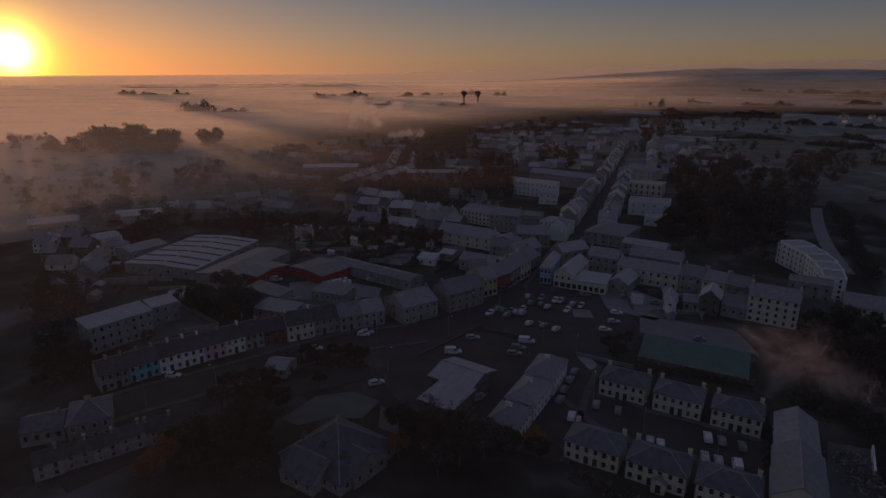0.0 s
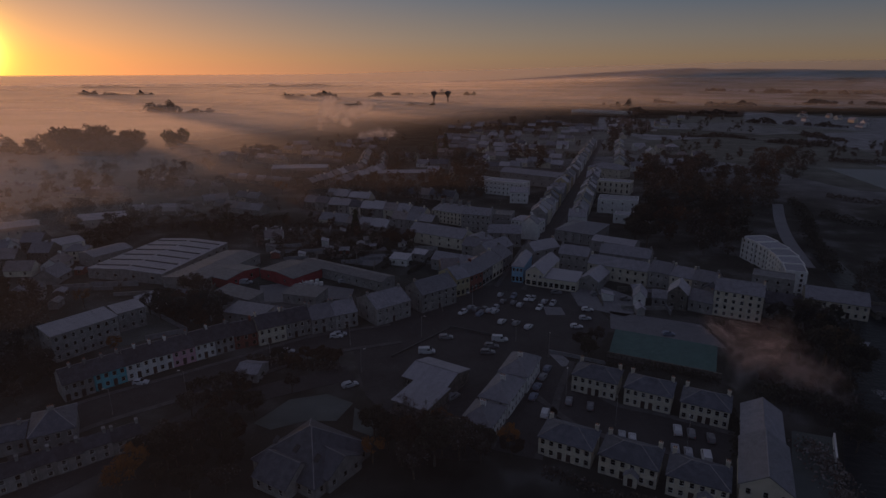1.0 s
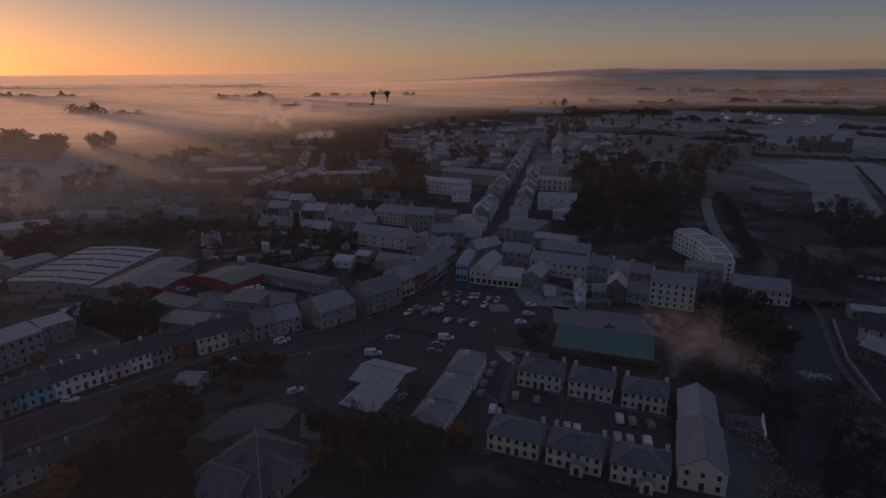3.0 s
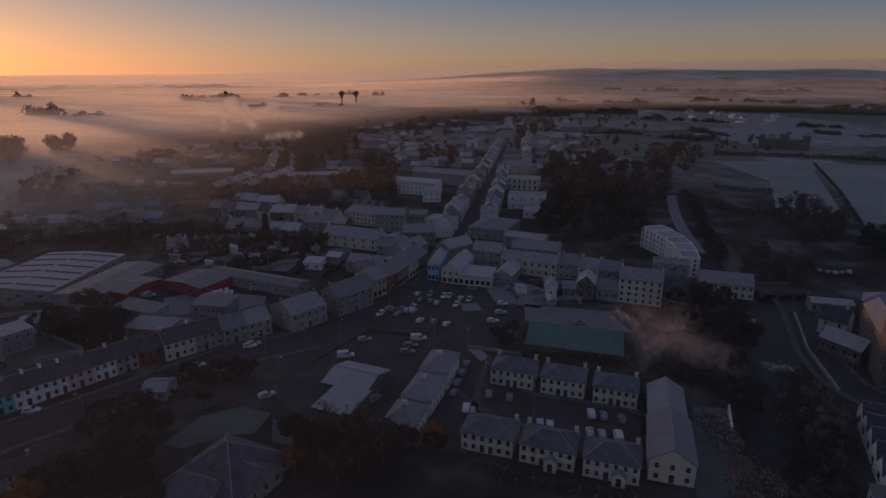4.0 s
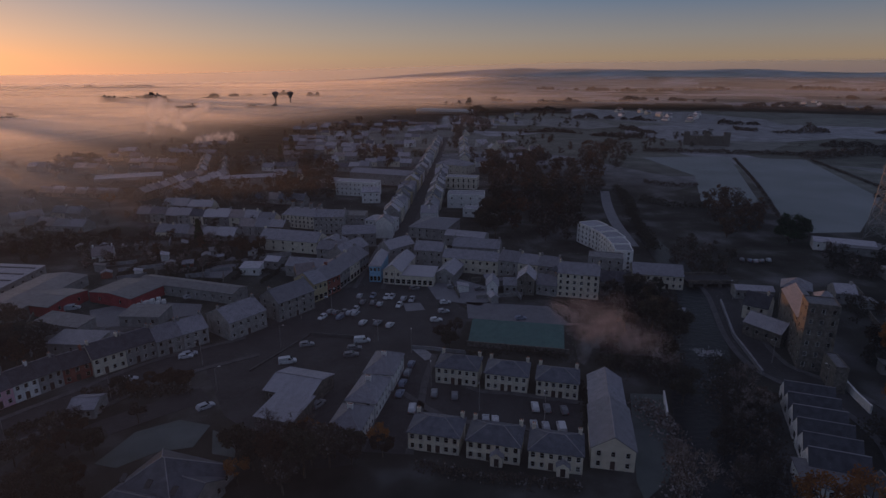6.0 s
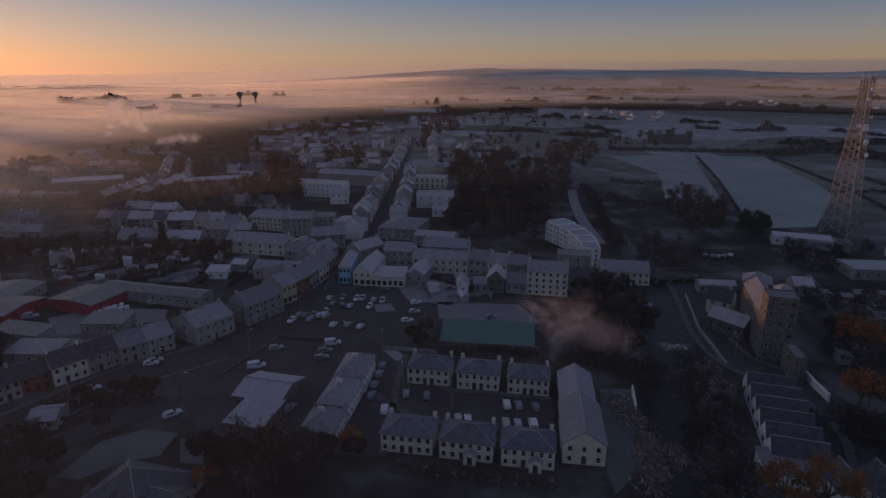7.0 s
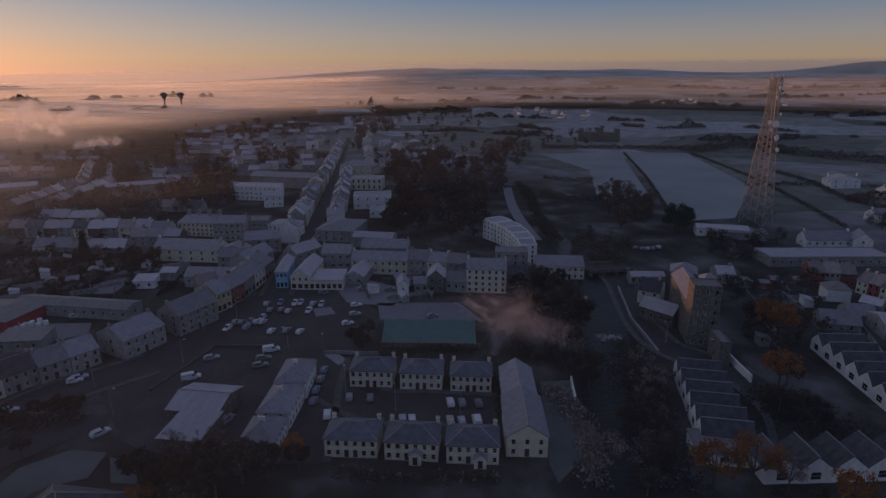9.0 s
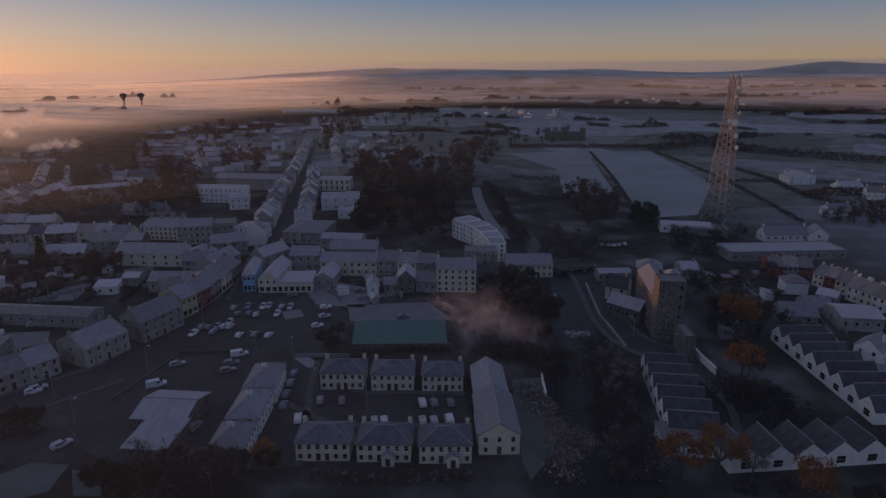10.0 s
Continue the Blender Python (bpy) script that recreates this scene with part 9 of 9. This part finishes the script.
# parked cars in the square and yards
car('hatch', 'silver', -20.1, 205.1, 79)
car('hatch', 'black', -18.5, 198.9, 80)
car('hatch', 'blue', -15.2, 204.8, 258)
car('hatch', 'black', -14.8, 198.4, 79)
car('hatch', 'silver', -12.3, 196.6, 76)
car('hatch', 'white', -10.2, 203.3, 256)
car('hatch', 'silver', -8.2, 203.3, 255)
car('hatch', 'silver', -3.8, 201.5, 72)
car('hatch', 'white', -5.4, 195.2, 253)
car('hatch', 'silver', -0.9, 200.2, 255)
car('hatch', 'white', -31.1, 186.0, 245)
car('hatch', 'grey', -29.0, 190.8, 72)
car('hatch', 'black', -26.9, 189.7, 69)
car('hatch', 'black', -24.4, 189.5, 250)
car('hatch', 'blue', -25.1, 185.7, 69)
car('hatch', 'silver', -22.2, 189.3, 71)
car('hatch', 'silver', -20.2, 188.8, 64)
car('hatch', 'white', -17.0, 180.8, 69)
car('hatch', 'grey', -12.2, 180.3, 67)
car('hatch', 'white', -8.1, 178.3, 66)
car('hatch', 'silver', -20.6, 192.1, 251)
car('hatch', 'black', 0.2, 211.7, 10)
car('hatch', 'white', 11.1, 196.8, 10)
car('hatch', 'silver', 10.1, 188.8, 10)
car('hatch', 'white', 7.2, 181.5, 10)
car('hatch', 'grey', 14.5, 212.5, 10)
car('hatch', 'black', 24.8, 209.6, 10)
car('hatch', 'blue', 35.5, 181.2, 10)
car('hatch', 'white', -33.8, 204.8, 10)
car('hatch', 'black', -41.6, 191.6, 10)
car('van', 'white', -36.6, 154.6, 14)
car('estate', 'grey', -32.9, 165.5, 14)
car('van', 'white', -16.3, 167.0, 8)
car('estate', 'black', -18.2, 162.1, 8)
car('estate', 'black', -18.8, 157.8, 10)
car('hatch', 'blue', -1.2, 150.9, 75)
car('hatch', 'grey', -2.2, 146.1, 75)
car('hatch', 'blue', -3.5, 140.5, 75)
car('hatch', 'blue', -4.2, 135.2, 75)
car('estate', 'white', -1.0, 128.1, 85)
car('hatch', 'grey', 4.7, 134.9, 85)
car('hatch', 'black', 9.9, 133.4, 85)
car('estate', 'white', 29.3, 126.9, 85)
car('hatch', 'grey', 32.1, 126.1, 85)
car('hatch', 'black', 36.1, 125.0, 85)
car('hatch', 'silver', 16.5, 122.2, 85)
car('hatch', 'white', 18.7, 121.6, 85)
car('hatch', 'silver', 27.5, 119.2, 85)
car('hatch', 'silver', 30.1, 118.4, 85)
car('van', 'white', 33.6, 117.5, 85)
car('hatch', 'black', 143.5, 238.7, 70)
car('hatch', 'blue', 146.1, 237.0, 70)
car('hatch', 'silver', 148.4, 236.4, 70)
car('hatch', 'grey', 151.2, 236.5, 70)
car('hatch', 'silver', 154.8, 237.5, 70)
car('estate', 'silver', -66.3, 161.1, 25)
car('estate', 'silver', -52.2, 131.8, 40)
car('estate', 'grey', -24.4, 131.3, 60)
car('hatch', 'white', 84.9, 179.2, 20)
car('hatch', 'white', -107.7, 122.1, 18)
car('hatch', 'silver', -77.1, 146.8, 18)
car('hatch', 'white', -66.9, 159.5, 18)
car('hatch', 'white', 148.0, 474.4, 5)
car('van', 'silver', -120.1, 199.3, 20)
car('van', 'white', -100.5, 207.0, 10)
car('van', 'white', -98.5, 208.1, 12)
car('hatch', 'silver', -82.9, 208.0, 30)

# unseen tree belts, added outside the view to block the low sun
for k, (p, q, w, h) in enumerate((((-330, 170), (-470, 20), 16, 15), ((-420, 330), (-560, 190), 18, 17), ((-250, 60), (-330, -60), 14, 13), ((-640, 420), (-820, 150), 20, 17))):
    thicket("far_trees", "unseen belt of trees added to shade the town", "leaf_dark", [p, ((p[0] + q[0]) / 2 + 12, (p[1] + q[1]) / 2), q], w, h, 22, 0.9, 200 + k)


# street lamps round the square and along the roads
street_lamp(-40.6, 165.0, 0)
street_lamp(-29.1, 195.0, 20)
street_lamp(-38.2, 186.3, 20)
street_lamp(-1.1, 159.1, 90)
street_lamp(-11.4, 167.5, 180)
street_lamp(4.0, 138.4, 90)
street_lamp(15.4, 126.5, 90)
street_lamp(30.5, 121.6, 90)
street_lamp(115.8, 194.7, 180)
street_lamp(101.5, 146.5, 180)
street_lamp(107.3, 132.2, 180)
street_lamp(-7.5, 216.9, 200)
street_lamp(-60.6, 155.0, 200)
street_lamp(-78.2, 138.3, 200)
street_lamp(-92.2, 119.3, 200)
street_lamp(-104.3, 107.6, 200)
street_lamp(-51.7, 139.5, 20)

# hedges, scrub and far woods
thicket('hedge', 'frosted brown hedgerow between fields', 'leaf_brown', [(302.9, 540.4), (251.7, 414.5), (205.3, 310.9)], 2.5, 1.5, 14, 0.35, 1)
thicket('hedge', 'frosted brown hedgerow between fields', 'leaf_brown', [(366.1, 521.5), (328.7, 391.8), (300.9, 318.9), (270.7, 248.3)], 3, 1.8, 12, 0.4, 2)
thicket('hedge', 'frosted brown hedgerow between fields', 'leaf_brown', [(237.4, 598.3), (272.3, 587.8), (318.6, 573.9), (381.9, 554.7)], 5, 4, 12, 0.7, 3)
thicket('hedge', 'frosted brown hedgerow between fields', 'leaf_brown', [(365.7, 530.7), (453.1, 554.8), (458.1, 493.8), (489.0, 442.8), (515.0, 398.3)], 10, 7, 16, 0.8, 4)
thicket('hedge', 'frosted brown hedgerow between fields', 'leaf_brown', [(299.8, 362.1), (340.5, 357.3), (378.6, 339.0), (414.5, 317.0)], 3, 2.5, 10, 0.5, 5)
thicket('hedge', 'frosted brown hedgerow between fields', 'leaf_brown', [(365.7, 410.0), (355.8, 362.8), (333.2, 309.5), (331.4, 274.4)], 4, 2.2, 14, 0.5, 6)
thicket('hedge', 'frosted brown hedgerow between fields', 'leaf_autumn', [(325.7, 302.2), (361.8, 301.2), (374.1, 284.4)], 8, 5, 18, 0.6, 7)
thicket('hedge', 'frosted brown hedgerow between fields', 'leaf_dark', [(141.0, 397.0), (135.0, 357.6), (120.6, 305.1), (111.0, 254.0)], 6, 5, 16, 0.5, 8)
thicket('hedge', 'frosted brown hedgerow between fields', 'leaf_dark', [(145.5, 364.1), (159.7, 341.3), (176.0, 342.0)], 4, 4, 12, 0.5, 9)
thicket('hedge', 'frosted brown hedgerow between fields', 'leaf_brown', [(171.6, 424.6), (185.4, 407.7), (203.9, 407.3)], 4, 3, 10, 0.5, 10)
thicket('far_trees', 'distant dark line of trees and hedges', 'leaf_brown', [(152.1, 796.2), (201.6, 805.4), (240.5, 747.4), (284.6, 718.4)], 8.4, 4.8999999999999995, 7.588094278177675, 1.3, 11, gaps=True)
thicket('far_trees', 'distant dark line of trees and hedges', 'leaf_brown', [(262.6, 1048.1), (348.5, 1018.2), (432.7, 939.3), (555.9, 876.9)], 13.2, 7.699999999999999, 5.853988495220898, 1.69, 12, gaps=True)
thicket('far_trees', 'distant dark line of trees and hedges', 'leaf_brown', [(452.3, 819.4), (496.6, 767.1), (597.5, 774.1), (628.6, 673.2)], 10.799999999999999, 6.3, 6.894190456602591, 1.44, 13, gaps=True)
thicket('far_trees', 'distant dark line of trees and hedges', 'leaf_brown', [(420.8, 648.1), (483.4, 602.8), (627.0, 614.6), (702.6, 549.8)], 9.6, 5.6, 8.153378401120165, 1.21, 14, gaps=True)
thicket('far_trees', 'distant dark line of trees and hedges', 'leaf_brown', [(295.8, 837.9), (328.3, 766.2), (366.5, 723.0)], 8.4, 4.8999999999999995, 7.55782972104762, 1.31, 15, gaps=True)
thicket('far_trees', 'distant dark line of trees and hedges', 'leaf_brown', [(445.0, 535.7), (470.0, 499.3), (483.8, 477.3)], 12.0, 7.0, 9.15351271200841, 1.08, 16, gaps=True)
thicket('far_trees', 'distant dark line of trees and hedges', 'leaf_brown', [(224.6, 1654.4), (385.6, 1537.6), (647.5, 1642.6), (785.6, 1526.7)], 16.8, 9.799999999999999, 3.9742286469754897, 2.49, 17, gaps=True)
thicket('far_trees', 'distant dark line of trees and hedges', 'leaf_brown', [(680.9, 1322.0), (850.4, 1322.8), (942.2, 1189.0)], 14.399999999999999, 8.399999999999999, 4.00617805291914, 2.47, 18, gaps=True)
thicket('far_trees', 'distant dark line of trees and hedges', 'leaf_brown', [(1262.7, 1768.4), (1346.9, 1551.8), (1840.3, 1646.0)], 16.8, 9.799999999999999, 3.065984631439668, 3.23, 19, gaps=True)
thicket('far_trees', 'distant dark line of trees and hedges', 'leaf_brown', [(882.7, 966.3), (924.9, 889.0), (1184.0, 938.9)], 14.399999999999999, 8.399999999999999, 4.91085560737417, 2.02, 20, gaps=True)
thicket('far_trees', 'distant dark line of trees and hedges', 'leaf_brown', [(508.7, 2636.3), (842.8, 2395.0), (1283.6, 2346.0)], 19.2, 11.2, 2.481327289905462, 3.99, 21, gaps=True)
thicket('far_trees', 'distant dark line of trees and hedges', 'leaf_brown', [(1472.0, 2388.3), (1711.8, 2138.2), (2157.6, 2156.9), (2361.8, 1892.5)], 19.2, 11.2, 2.300103783464561, 4.3, 22, gaps=True)
thicket('far_trees', 'distant dark line of trees and hedges', 'leaf_brown', [(831.0, 764.4), (835.9, 718.6), (911.7, 718.9)], 12.0, 7.0, 5.715206141095107, 1.73, 23, gaps=True)
thicket('far_trees', 'distant dark line of trees in the mist', 'leaf_dark', [(-2588.8, 2781.5), (-2032.5, 2842.3), (-1508.8, 3120.9), (-936.6, 3087.2)], 12.0, 8, 2.2, 4.99, 24, gaps=True)
thicket('far_trees', 'distant dark line of trees in the mist', 'leaf_dark', [(-2712.1, 3008.4), (-2144.8, 3247.6), (-1362.3, 3387.4)], 10.5, 7, 2.2, 5.56, 25, gaps=True)
thicket('far_trees', 'distant dark line of trees in the mist', 'leaf_dark', [(-797.5, 1639.2), (-809.5, 1862.0), (-611.6, 1589.7)], 27.0, 18, 3.4476759446910443, 2.9, 26, gaps=True)
thicket('far_trees', 'distant dark line of trees in the mist', 'leaf_dark', [(-502.4, 1237.0), (-384.7, 1346.8), (-269.2, 1296.9)], 21.0, 14, 4.997623723142822, 2.0, 27, gaps=True)
thicket('far_trees', 'distant dark line of trees in the mist', 'leaf_dark', [(-826.7, 1075.7), (-731.9, 1041.2), (-680.7, 1105.6)], 24.0, 16, 5.500101289086236, 1.82, 28, gaps=True)
thicket('far_trees', 'distant dark line of trees in the mist', 'leaf_dark', [(-629.9, 1830.0), (-506.0, 2060.3), (-295.8, 1976.2)], 21.0, 14, 3.2995119419848766, 3.03, 29, gaps=True)
thicket('far_trees', 'distant dark line of trees in the mist', 'leaf_dark', [(-1724.8, 1877.0), (-1414.8, 1752.6), (-1340.2, 1923.3)], 21.0, 14, 3.1078083679572006, 3.22, 30, gaps=True)
thicket('far_trees', 'clump of trees below the water towers', 'leaf_dark', [(-396.4, 1502.4), (-334.0, 1473.7), (-268.8, 1493.1), (-228.0, 1518.3)], 18, 11, 16, 1.6, 31, gaps=True)
thicket('far_trees', 'distant dark line of trees in the mist', 'leaf_dark', [(122.7, 1251.6), (240.0, 1249.9), (346.7, 1235.2)], 12, 9, 10, 1.2, 32, gaps=True)
thicket('far_trees', 'clump of tall trees round a far mansion', 'leaf_dark', [(19.4, 1446.0), (91.7, 1472.4), (138.8, 1410.7)], 14, 16, 12, 1.4, 33, gaps=True)
thicket('hedge', 'frosted brown hedgerow between fields', 'leaf_dark', [(-104.9, 241.5), (-97.2, 251.9), (-87.6, 274.6)], 3, 2.5, 16, 0.35, 34)
thicket('hedge', 'frosted brown hedgerow between fields', 'leaf_dark', [(-100.2, 228.8), (-88.6, 225.5), (-75.0, 221.7)], 2.5, 2, 14, 0.35, 35)
thicket('hedge', 'frosted brown hedgerow between fields', 'leaf_dark', [(-75.9, 238.8), (-65.6, 235.8), (-56.3, 233.8)], 2, 2, 14, 0.35, 36)
thicket('hedge', 'frosted brown hedgerow between fields', 'leaf_dark', [(43.4, 143.1), (42.7, 130.5), (39.7, 117.7)], 2, 2, 14, 0.3, 37)
thicket('hedge', 'frosted brown hedgerow between fields', 'leaf_dark', [(14.6, 154.7), (31.6, 156.5), (44.3, 151.8)], 2, 2, 14, 0.3, 38)
thicket('hedge', 'rough winter shrubs on the bank', 'leaf_brown', [(-85.9, 139.6), (-71.6, 138.9), (-58.4, 139.8)], 3, 2.5, 18, 0.35, 39)
thicket('hedge', 'rough winter shrubs on the bank', 'leaf_dark', [(-93.9, 121.8), (-86.6, 128.8), (-76.7, 132.0)], 3, 2, 18, 0.35, 40)
thicket('scrub', 'frosted scrub along the river bank', 'leaf_twig', [(56.2, 126.7), (56.9, 108.1), (49.9, 89.7)], 6, 3, 26, 0.35, 41)
thicket('scrub', 'dark scrub along the river bank', 'leaf_brown', [(80.2, 136.2), (76.6, 112.5), (66.3, 85.2)], 12, 2.2, 40, 0.35, 42)
thicket('scrub', 'dark scrub behind the hall', 'leaf_dark', [(50.6, 144.5), (60.3, 147.3), (67.7, 139.7), (72.4, 134.9)], 8, 4, 30, 0.35, 43)
thicket('hedge', 'rough winter shrubs below the estate', 'leaf_brown', [(-0.4, 106.3), (10.6, 102.1), (21.8, 99.4), (32.6, 97.1)], 3, 1.6, 16, 0.3, 44)
thicket('scrub', 'frosted scrub along the river bank', 'leaf_brown', [(92.9, 201.2), (84.9, 176.4), (75.4, 157.3), (71.6, 138.6)], 7, 2.5, 26, 0.3, 45)
thicket('scrub', 'frosted reeds along the river bank', 'leaf_dark', [(87.5, 149.6), (83.3, 135.3), (78.9, 120.3)], 8, 1.6, 26, 0.3, 46)
thicket('weir', 'white water over a low weir in the river', 'foam', [(82.4, 153.6), (86.4, 154.2), (89.7, 151.5)], 5, 0.25, 20, 0.25, 47)
thicket('weir', 'broken water and stones below the weir', 'foam', [(84.7, 147.9), (83.4, 142.0), (81.8, 135.8)], 8, 0.2, 1.5, 0.22, 48)
thicket('scrub', 'dark shrubs between the terraces', 'leaf_dark', [(108.6, 115.0), (107.6, 103.9), (113.0, 97.2), (112.4, 90.2)], 14, 3, 40, 0.4, 49)
